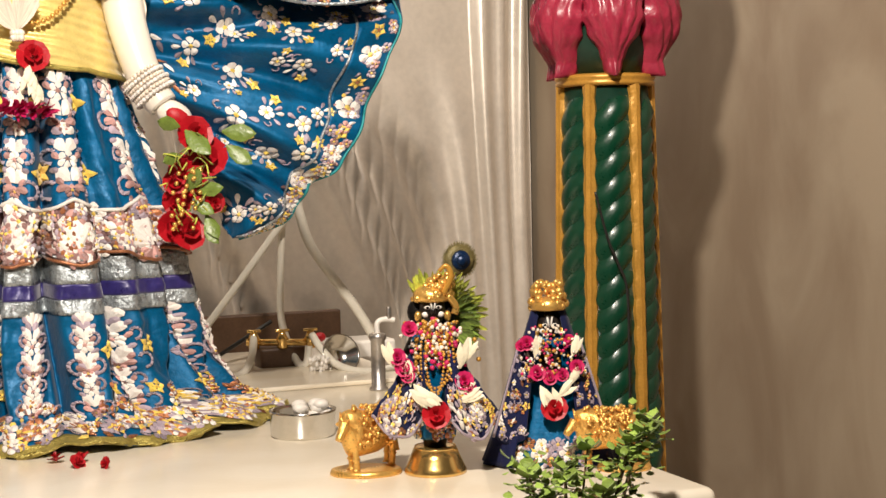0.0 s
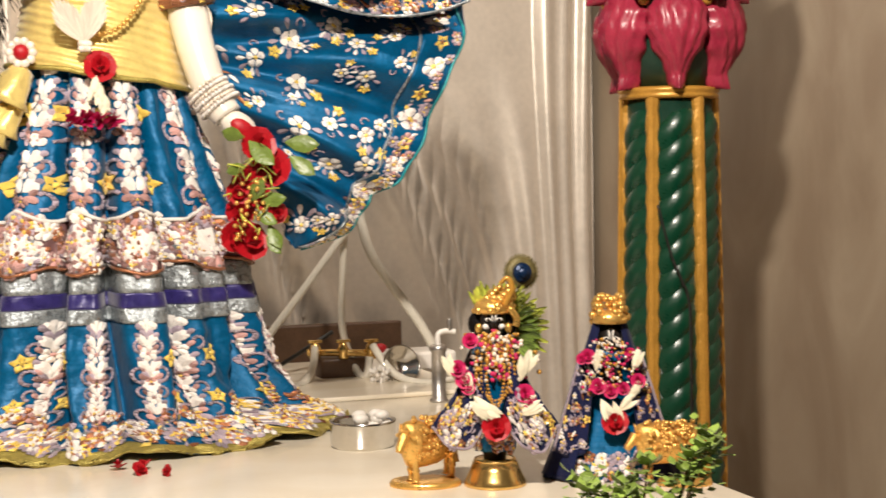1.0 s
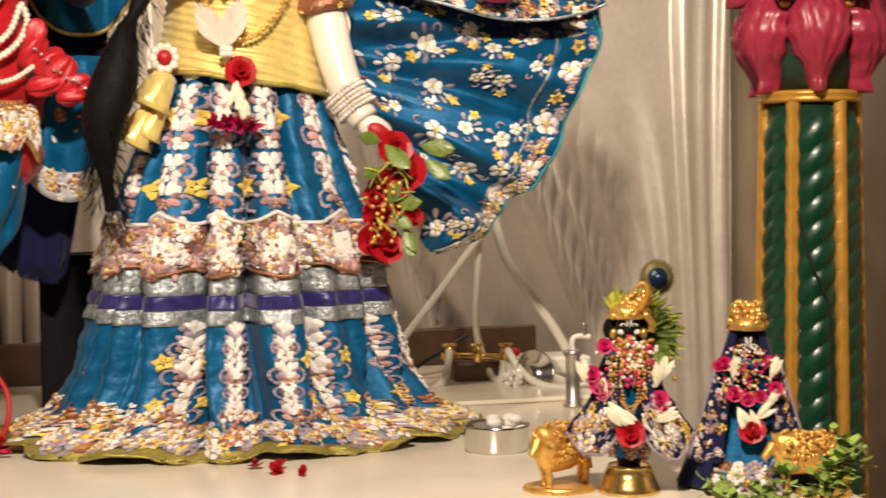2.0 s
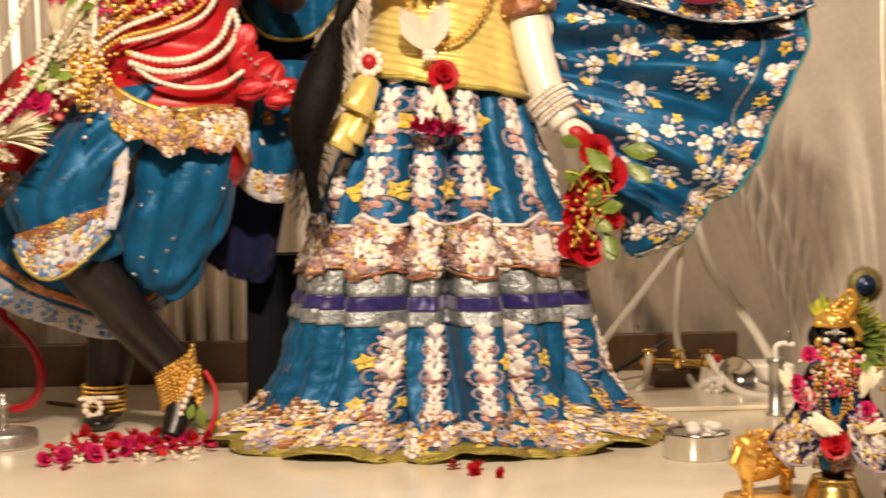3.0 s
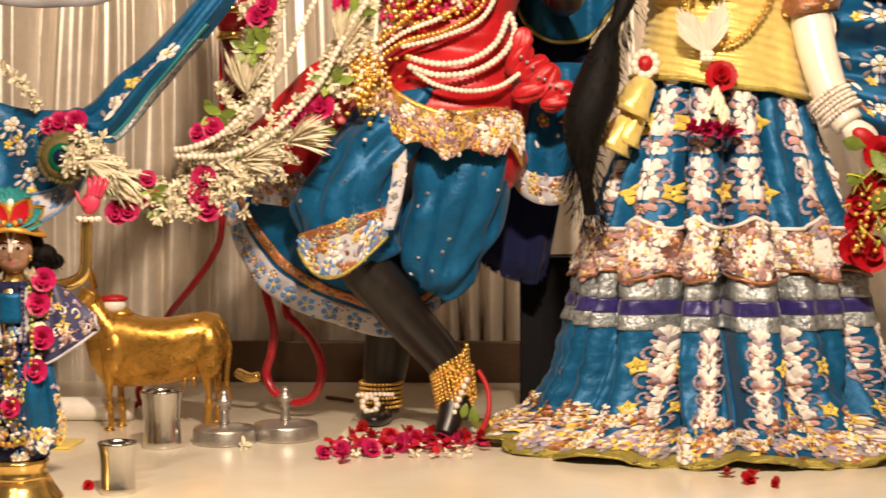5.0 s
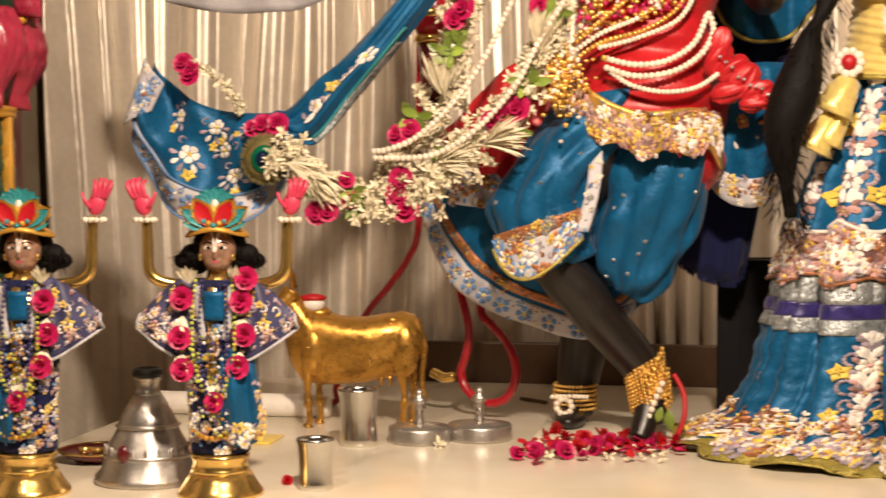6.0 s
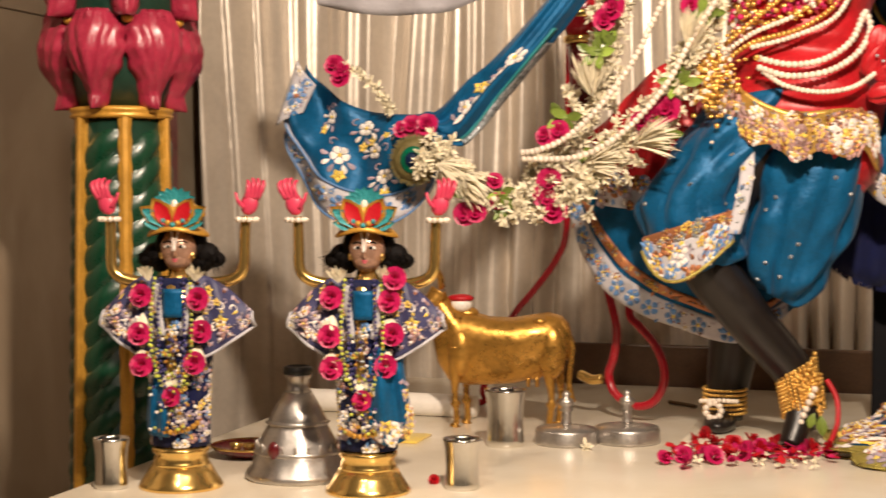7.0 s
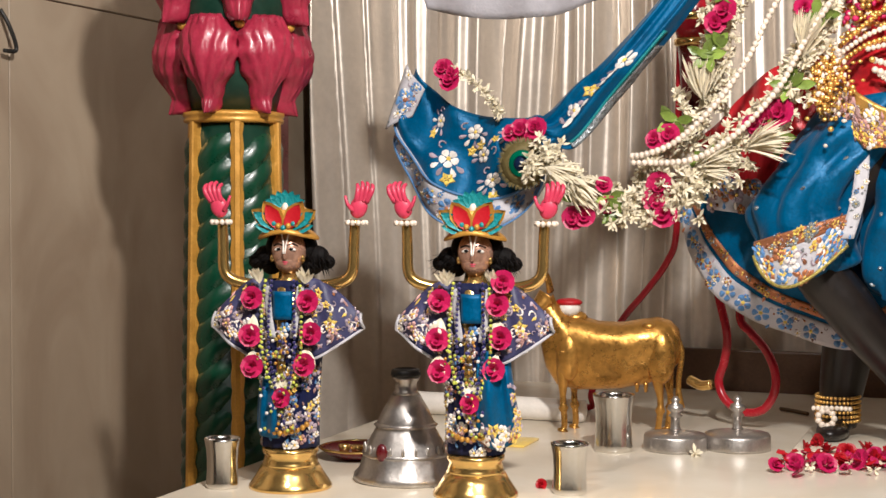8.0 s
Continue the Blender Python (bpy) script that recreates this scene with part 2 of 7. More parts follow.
def between(rows, x):
    """Straight lines through rows of (x, y)."""
    for (a, p), (b, q) in zip(rows, rows[1:]):
        if x <= b:
            s = max(0.0, (x - a) / (b - a))
            return p + (q - p) * s
    return rows[-1][1]


# ---- the place ----
TOP = 0.9          # the altar's top
bm = box(bmesh.new(), (-6, -5, -0.1), (6, 8, 0))
tagged(mesh_object("floor", bm, FLOOR, smooth=False), "polished beige stone floor of the hall", "floor", kind="structure")
for nm, side, joints in (("wall_east", 1, (1.6, 2.55, 4.25, 5.4)), ("wall_west", -1, (1.6, 2.985, 4.2, 5.4))):
    lo, hi = sorted((side * 2.206, side * 2.4))
    w = tagged(mesh_object(nm, box(bmesh.new(), (lo, 1.6, 0), (hi, 5.4, 4.0)), DARKWOOD, smooth=False), "side wall clad in beige veined stone slabs", "wall", kind="structure")
    for y0, y1 in zip(joints, joints[1:]):
        for z0, z1 in ((0, 1.945), (1.945, 3.27), (3.27, 4.0)):
            lo, hi = sorted((side * 2.2, side * 2.225))
            part("stone_slab", box(bmesh.new(), (lo, y0 + 0.002, z0 + 0.002), (hi, y1 - 0.002, z1 - 0.002), 0.0015, segments=1), WALL, w, smooth=False)
bm = box(bmesh.new(), (-2.2, 5.2, 0), (2.2, 5.4, 4.0))
tagged(mesh_object("wall_north", bm, PLASTER, smooth=False), "plain plaster wall behind the curtain", "wall", kind="structure")
bm = box(bmesh.new(), (-6, -5, 4.0), (6, 8, 4.2))
tagged(mesh_object("ceiling", bm, PLASTER, smooth=False), "plain white plaster ceiling", "ceiling", kind="structure")
for nm, lo, hi in (("wall_south", (-6, -5.2, 0), (6, -5, 4)), ("wall_hall_east", (6, -5, 0), (6.2, 8, 4)), ("wall_hall_west", (-6.2, -5, 0), (-6, 8, 4)),
                   ("wall_front_east", (2.4, 1.6, 0), (6, 1.8, 4)), ("wall_front_west", (-6, 1.6, 0), (-2.4, 1.8, 4))):
    tagged(mesh_object(nm, box(bmesh.new(), lo, hi), PLASTER, smooth=False), "plain pale plaster hall wall", "wall", kind="structure")


def altar_table():
    t = thing("altar", "cream marble altar with a rounded slab top", "altar")
    bm = box(bmesh.new(), (-1.535, 2.26, TOP - 0.045), (1.395, 4.5, TOP), 0.018, segments=4)
    part("slab", bm, MARBLE, t)
    bm = box(bmesh.new(), (-1.48, 2.32, 0), (1.34, 4.5, TOP - 0.045), 0.01)
    part("base", bm, MARBLE, t)
    return t


altar_table()


def curtain_surface(x0, x1, y):
    def s(u, v):
        x = x0 + (x1 - x0) * u
        foot = 0.06
        z = foot + (3.6 - foot) * v
        drawn = max(0.0, min(1.0, (x - 0.5) / 0.5)) * max(0.0, min(1.0, (1.95 - x) / 0.4))
        q = x + drawn * 0.40 * (z - 1.0) + 0.02 * math.sin(2.2 * z + 5 * x)
        swing = q * 17 + 2.6 * math.sin(q * 6.3 + 0.5 + 0.25 * z) + 1.3 * math.sin(q * 13.7 + 2)
        crest = 2 * abs(math.sin(swing)) ** 0.8 - 1
        depth = 0.052 * (0.75 + 0.45 * math.sin(q * 4.7 + 1.3)) * (0.8 + 0.2 * math.sin(q * 2.1 + 0.7))
        fold = -depth * crest + 0.022 * math.sin(q * 17 + 2) + 0.008 * math.sin(q * 97 + 3 * math.sin(q * 5)) + 0.016 * noise.noise((q * 4, z * 0.5, 3)) + 0.010 * noise.noise((q * 22, z * 0.9, 7))
        ahead = 0.26 * max(0.0, min(1.0, (-1.75 - x) / 0.4)) ** 2
        return Vector((x + 0.006 * math.sin(7 * v + 20 * x), y + fold - ahead, z))
    return s


bm = sheet(bmesh.new(), curtain_surface(-2.11, 2.17, 4.67), 900, 44, thick=0.004)
tagged(mesh_object("curtain", bm, CURTAIN), "silver satin curtain hanging in deep folds behind the altar", "curtain")
bm = box(bmesh.new(), (-0.99, 4.505, 0.3), (1.43, 4.535, 1.02), 0.006)
tagged(mesh_object("backboard", bm, DARKWOOD, smooth=False), "dark wooden board along the back of the altar", "board", kind="structure")
# narrow maroon upright filling the gap between pillar and curtain
bm = box(bmesh.new(), (-2.198, 4.12, 0), (-2.125, 4.30, 3.6), 0.008)
tagged(mesh_object("strip_west", bm, MAROON, smooth=False), "dark maroon upright strip beside the curtain", "post", kind="structure")
bm = bmesh.new()
tube(bm, smooth_path([(-2.19, 2.94, 1.90), (-2.175, 2.955, 1.86), (-2.172, 2.975, 1.81), (-2.18, 2.94, 1.805)]), 0.005, 8)
tagged(mesh_object("wall_cable", bm, CABLE), "short loop of black cable fixed on the stone wall", "cable")


# ---- pillars ----
def leaf_mesh():
    """One enamel scale of the pillar's garland panels: a tilted, ridged lobe."""
    bm = bmesh.new()
    rows = []
    for j in range(7):
        v = j / 6
        half = 0.047 * math.sin(math.pi * (0.12 + 0.80 * v)) ** 0.7
        row = []
        for i in range(7):
            u = i / 6 * 2 - 1
            ridge = 0.004 * max(0.0, 1 - abs(u * 0.8 + v - 0.6) * 5)
            row.append(bm.verts.new((u * half, -0.004 - 0.020 * (1 - u * u) * math.sin(math.pi * (0.15 + 0.8 * v)) - ridge, -0.045 + 0.085 * v + u * 0.024)))
        rows.append(row)
    for a, b in zip(rows, rows[1:]):
        for i in range(6):
            bm.faces.new((a[i], a[i + 1], b[i + 1], b[i]))
    me = bpy.data.meshes.new("leaf_scale")
    bm.to_mesh(me)
    bm.free()
    me.materials.append(GREEN)
    me.shade_smooth()
    return me


def petal_sheet(z0, z1, r0, r1, half, lobes=5, curl=0.03):
    """A carved lotus petal standing round a pillar, its tip at the foot."""
    def s(u, v):
        w = half * between([(0, 0.20), (0.06, 0.40), (0.16, 0.46), (0.28, 0.58), (0.45, 0.90), (0.62, 1.02), (0.85, 1.0), (1.0, 0.70)], v) * (1 - 0.13 * abs(math.sin(lobes * math.pi * v)))
        x = (u * 2 - 1)
        a = x * w
        vein = 0.0062 * math.sin(24 * (abs(x) * 0.9 - v * 0.45)) * max(0.0, 1 - abs(x)) ** 0.3 * min(1.0, 2.5 * v)
        mid = 0.007 * math.exp(-(x / 0.12) ** 2)
        r = r0 + (r1 - r0) * math.sin(max(0.0, v) * math.pi * 0.78) + curl * max(0.0, 0.16 - v) * 6 - 0.040 * abs(x) ** 2.6 + vein + mid
        return Vector((r * math.sin(a), -r * math.cos(a), z0 + (z1 - z0) * v))
    return s


def pillar(at, turn):
    t = thing("pillar", "carved pillar with green leaf panels, gold ribs and pink lotus capital", "pillar", at, turn, "carved pillars beside the altar")
    shaft = part("shaft", lathe(bmesh.new(), [(0.125, 0.0), (0.116, 0.5), (0.096, 1.64)], 24), GREENDARK, t)
    part("plinth", box(bmesh.new(), (-0.18, -0.18, 0), (0.18, 0.18, 0.16), 0.015), OCHRE, t)
    bm = bmesh.new()
    rows = []
    for k in range(150):
        z = 0.16 + k * 0.0099
        r, w = 0.128 - 0.0175 * z, 0.0118 + 0.0030 * abs(math.sin(k * 0.56))
        rows.append([bm.verts.new((x, y, z)) for x, y in ((-w, -r + 0.016), (-w, -r - 0.004), (-0.0075, -r - 0.009), (-0.005, -r - 0.0125), (0.005, -r - 0.0125), (0.0075, -r - 0.009), (w, -r - 0.004), (w, -r + 0.016))])
    for p, q in zip(rows, rows[1:]):
        for i in range(7):
            bm.faces.new((p[i], p[i + 1], q[i + 1], q[i]))
    rib = part("rib", bm, OCHRE, t, smooth=False)
    for k in range(1, 6):
        o = new("rib", rib.data)
        o.parent, o.matrix_basis = t, pose(0, 0, 0, 0, 0, 60 * k)
    scale = leaf_mesh()
    for k in range(6):
        for i in range(25):
            z = 0.27 + i * 0.0545
            r = (0.122 - 0.0175 * z) * 0.885
            o = new("leaf", scale)
            o.parent, o.matrix_basis = t, pose(0, 0, 0, 0, 0, 60 * k + 30) @ pose(0, -r, z, -8, 0, 0)
    part("collar", lathe(bmesh.new(), [(0.095, 1.632), (0.110, 1.634), (0.112, 1.641), (0.108, 1.644), (0.113, 1.648), (0.113, 1.656), (0.095, 1.660)], 36), OCHRE, t)
    part("core", lathe(bmesh.new(), [(0.095, 1.66), (0.118, 1.74), (0.135, 1.86), (0.15, 2.05), (0.12, 2.3), (0.12, 3.98)], 24), GREENDARK, t)
    low = petal_sheet(1.652, 1.862, 0.108, 0.170, 0.60)
    high = petal_sheet(1.845, 2.12, 0.148, 0.215, 0.60)
    first = {}
    for s, off in ((low, 30), (high, 0)):
        for k in range(6):
            if off not in first:
                first[off] = part("petal", sheet(bmesh.new(), s, 22, 26, thick=0.006), PINK, t)
                first[off].matrix_basis = pose(0, 0, 0, 0, 0, off)
            else:
                o = new("petal", first[off].data)
                o.parent, o.matrix_basis = t, pose(0, 0, 0, 0, 0, off + 60 * k)
    bm = bmesh.new()
    for k in range(6):
        a = radians(60 * k)
        ball(bm, (0.140 * math.sin(a), -0.132 * math.cos(a), 1.842), (0.012, 0.012, 0.011), detail=(8, 6))
    part("rosette_ring", bm, OCHRE, t)
    return t


pillar((1.615, 3.08, 0), 12)
pillar((-1.635, 3.03, 0), -28)


# ---- embroidery: small raised stitches laid on a cloth ----
STITCH = [WHITETHREAD, YELLOWTHREAD, LILACTHREAD, ROSETHREAD, SKYTHREAD, TINSEL, DUSTYTHREAD]
WHITE, YELLOW, LILAC, ROSE, SKY, TIN, DUSTY = range(7)


class Cloth:
    """A cloth surface(u, v) with the metres that u and v stand for."""
    def __init__(self, surface, lift=0.0025, plain=None):
        self.s, self.lift, self.plain, self.bm = surface, lift, plain or surface, bmesh.new()

    def scale_at(self, u, v, e=0.01):
        a = (self.plain(u + e, v) - self.plain(u - e, v)).length / (2 * e)
        b = (self.plain(u, v + e) - self.plain(u, v - e)).length / (2 * e)
        return max(a, 0.02), max(b, 0.02)

    def pad(self, u, v, centre, outline, slot, rise=0.003):
        """A padded patch: outline and centre in metres from (u, v)."""
        a, b = self.scale_at(u, v)
        def put(p, h):
            q = self.s(u + p[0] / a, v + p[1] / b)
            return q + n * h
        n = normal_at(self.s, u + centre[0] / a, v + centre[1] / b)
        ring = [self.bm.verts.new(put(p, self.lift * 0.6)) for p in outline]
        mid = self.bm.verts.new(put(centre, self.lift + rise))
        for i in range(len(ring)):
            self.bm.faces.new((ring[i], ring[(i + 1) % len(ring)], mid)).material_index = slot

    def petal(self, u, v, at, angle, length, width, slot):
        c, s = math.cos(angle), math.sin(angle)
        shape = [(0, 0), (0.34, 0.42), (0.62, 0.26), (1.0, 0), (0.62, -0.26), (0.34, -0.42)] if slot == YELLOW else [(0, 0), (0.35, 0.36), (0.7, 0.5), (0.95, 0.28), (1.0, 0), (0.95, -0.28), (0.7, -0.5), (0.35, -0.36)]
        pts = [(at[0] + (x * length) * c - (y * width) * s, at[1] + (x * length) * s + (y * width) * c) for x, y in shape]
        self.pad(u, v, (at[0] + 0.62 * length * c, at[1] + 0.62 * length * s), pts, slot, 0.06 * width + 0.001)

    def flower(self, u, v, at, r, slot=WHITE, eye=YELLOW, n=5, turn=0.3):
        for k in range(n):
            a = turn + 2 * math.pi * k / n
            self.petal(u, v, (at[0] + 0.16 * r * math.cos(a), at[1] + 0.16 * r * math.sin(a)), a, r * 0.86, r * 1.5 * math.sin(math.pi / n), slot)
        self.dot(u, v, at, r * 0.27, eye, 0.004)

    def dot(self, u, v, at, r, slot, rise=0.002):
        self.pad(u, v, at, [(at[0] + r * math.cos(k * math.pi / 3), at[1] + r * math.sin(k * math.pi / 3)) for k in range(6)], slot, rise)

    def heart(self, u, v, at, size, slot=WHITE):
        for s in (-1, 1):
            self.petal(u, v, at, math.pi / 2 - s * 0.52, size, size * 0.62, slot)

    def curl(self, u, v, at, r, side, slot=LILAC, width=0.006, turn=0.0):
        """A spiral scroll."""
        pts = []
        for k in range(9):
            a = turn + side * (k / 8 * 4.2) - (math.pi / 2)
            q = r * (1 - 0.72 * k / 8)
            pts.append((at[0] + side * 0 + q * math.cos(a) * 1.0, at[1] + r + q * math.sin(a)))
        for p, q in zip(pts, pts[1:]):
            self.strip(u, v, p, q, width, slot)

    def strip(self, u, v, p, q, width, slot):
        dx, dy = q[0] - p[0], q[1] - p[1]
        k = math.hypot(dx, dy) or 1
        nx, ny = -dy / k * width / 2, dx / k * width / 2
        self.pad(u, v, ((p[0] + q[0]) / 2, (p[1] + q[1]) / 2), [(p[0] + nx, p[1] + ny), (p[0] - nx, p[1] - ny), (q[0] - nx, q[1] - ny), (q[0] + nx, q[1] + ny)], slot, 0.001)

    def plume(self, u, v, h, narrow=1.0):
        """A standing motif: scrolls, hearts, a ring and two yellow stars."""
        w = h * 0.36 * narrow
        for s in (-1, 1):
            self.curl(u, v, (s * w * 0.72, -0.03 * h), h * 0.17, s, LILAC, h * 0.050)
            self.curl(u, v, (s * w * 0.60, 0.46 * h), h * 0.14, s, LILAC, h * 0.050)
            self.petal(u, v, (0, 0.02 * h), math.pi / 2 + s * 1.15, h * 0.2, h * 0.11, DUSTY)
            self.petal(u, v, (0, 0.84 * h), math.pi / 2 + s * 0.95, h * 0.2, h * 0.12, LILAC if s > 0 else WHITE)
            if narrow > 0.7:
                self.flower(u, v, (s * w * 1.12, 0.36 * h), h * 0.17, YELLOW, YELLOW, 5, 0.3 + s)
            for at, angle, slot in ((0.30, 1.0, LILAC), (0.48, 0.7, DUSTY), (0.70, 0.9, LILAC), (0.10, 0.5, DUSTY)):
                self.petal(u, v, (s * w * 0.25, at * h), math.pi / 2 - s * angle, h * 0.17, h * 0.085, slot)
        self.flower(u, v, (0, -0.02 * h), h * 0.085, DUSTY, YELLOW)
        self.heart(u, v, (0, 0.11 * h), h * 0.29)
        self.flower(u, v, (0, 0.46 * h), h * 0.14, WHITE, DUSTY, 6)
        self.heart(u, v, (0, 0.56 * h), h * 0.26)
        self.petal(u, v, (0, 0.80 * h), math.pi / 2, h * 0.24, h * 0.12, WHITE)

    def spray(self, u, v, size, rng, turn=0.0):
        """A loose spray: one white flower, leaves, two stars and a scroll."""
        self.flower(u, v, (0, 0), size * 0.32, WHITE, YELLOW, 5, turn)
        for k in range(5):
            a = turn + 0.9 + k * 0.62 + rng.uniform(-0.15, 0.15)
            self.petal(u, v, (math.cos(a) * size * 0.34, math.sin(a) * size * 0.34), a, size * 0.36, size * 0.17, WHITE if k % 2 else LILAC)
        self.flower(u, v, (math.cos(turn + 2.6) * size * 0.72, math.sin(turn + 2.6) * size * 0.72), size * 0.25, YELLOW, YELLOW, 5, turn)
        self.curl(u, v, (math.cos(turn) * size * 0.5, math.sin(turn) * size * 0.5 - size * 0.2), size * 0.2, 1, LILAC, size * 0.06, turn)

    def crowd(self, rng, count, us, vs, size=0.03, mix=(WHITE, YELLOW, LILAC, ROSE)):
        """Dense embroidery over a band."""
        for _ in range(count):
            u, v, q = rng.uniform(*us), rng.uniform(*vs), size * rng.uniform(0.6, 1.15)
            k, c = rng.random(), rng.choice(mix)
            if k < 0.32:
                self.flower(u, v, (0, 0), q * 0.6, c, YELLOW if c != YELLOW else ROSE, 5, rng.uniform(0, 6))
            elif k < 0.72:
                self.petal(u, v, (0, 0), rng.uniform(0, 6.28), q * 0.8, q * 0.4, c)
            elif k < 0.85:
                self.curl(u, v, (0, -q * 0.3), q * 0.45, rng.choice((-1, 1)), LILAC, q * 0.16, rng.uniform(0, 6))
            else:
                self.dot(u, v, (0, 0), q * 0.22, rng.choice((TIN, YELLOW, ROSE)), 0.003)

    def finish(self, parent, name="embroidery"):
        return tagged(part(name, self.bm, STITCH, parent, smooth=False), "raised white, yellow and lilac thread flowers and scrolls", kind="stuff")


def cord(surface, us, radius, vat, n=90, lift=0.003):
    pts = []
    for i in range(n + 1):
        u = us[0] + (us[1] - us[0]) * i / n
        v = vat(u)
        pts.append(surface(u, v) + normal_at(surface, u, v) * lift)
    return tube(bmesh.new(), pts, radius, 6)


# ---- the white statue and her dress ----
RX, RY = 0.405, 3.50       # where she stands
SKIRT = [(0.0, 0.905, 0.545), (0.05, 0.925, 0.505), (0.13, 0.965, 0.42), (0.25, 1.04, 0.367), (0.40, 1.15, 0.337), (0.55, 1.27, 0.311), (0.70, 1.39, 0.278), (0.86, 1.56, 0.218), (1.0, 1.735, 0.165)]
# deep pleats: degrees at the hem, degrees at the waist, depth
PLEATS = [(-112, -118, 0.06), (-88, -92, 0.06), (-66, -60, 0.06), (-45, -52, 0.07), (-17, -27, 0.085), (0, -2, 0.095), (17, 24, 0.045), (42, 60, 0.085), (66, 78, 0.06), (92, 96, 0.06), (112, 118, 0.06)]
PANELS = (-135, -105, -72, -40, -15, 10, 45, 75, 105, 135)


def near_panel(u):
    """0 far from the middle of a panel of the upper tier, 1 on it."""
    d = (u - 0.5) * 360
    return max(0.0, 1 - min(abs(d - p) for p in PANELS) / 13)


def skirt_at(grow=0.0, fold=1.0):
    zs, rs = [(v, z) for v, z, r in SKIRT], [(v, r) for v, z, r in SKIRT]
    def s(u, v):
        a = (u - 0.5) * 2 * math.pi
        z, r = between(zs, v), between(rs, v) + grow
        low = max(0.0, 1 - v)
        f = 0.35 - 2.0 * (1 - abs(math.sin(6.5 * a + 0.5 * math.sin(3 * a + 1)))) ** 2.2 + 0.35 * math.sin(21 * a + 2 + 2 * v) + 0.5 * math.sin(6 * a + 0.6)
        r += fold * f * (0.012 + 0.017 * min(1.0, low * 1.5)) * min(1.0, max(0.0, 1.03 - v) / 0.16) * (1 - 0.6 * max(0.0, 1 - v * 9))
        for at_hem, at_waist, depth in PLEATS:
            mid = radians(at_hem + (at_waist - at_hem) * v + 2.0 * math.sin(9 * v + at_hem))
            r -= 1.25 * depth * fold * math.exp(-((a - mid) / 0.043) ** 2) * min(1.0, 0.5 + low) * min(1.0, max(0.0, 1.03 - v) / 0.12) * (1 - 0.5 * max(0.0, 1 - v * 9))
        r += 0.035 * max(0.0, math.sin(a)) * max(0.0, 0.4 - v) * min(1.0, v * 8)
        deep = 0.76 if v > 0.2 else 0.76 - 0.1 * (0.2 - v)
        rip = (0.0065 * noise.noise((a * 7, v * 24, 1.3)) + 0.0050 * noise.noise((a * 17, v * 40, 5.1))) * fold
        lift = 0.012 * (math.sin(10 * a + 1) + 0.6) * max(0.0, 1 - v * 9)
        return Vector((RX + (r + rip) * math.sin(a), RY - (r + rip) * deep * math.cos(a), z + max(0.0, lift)))
    return s


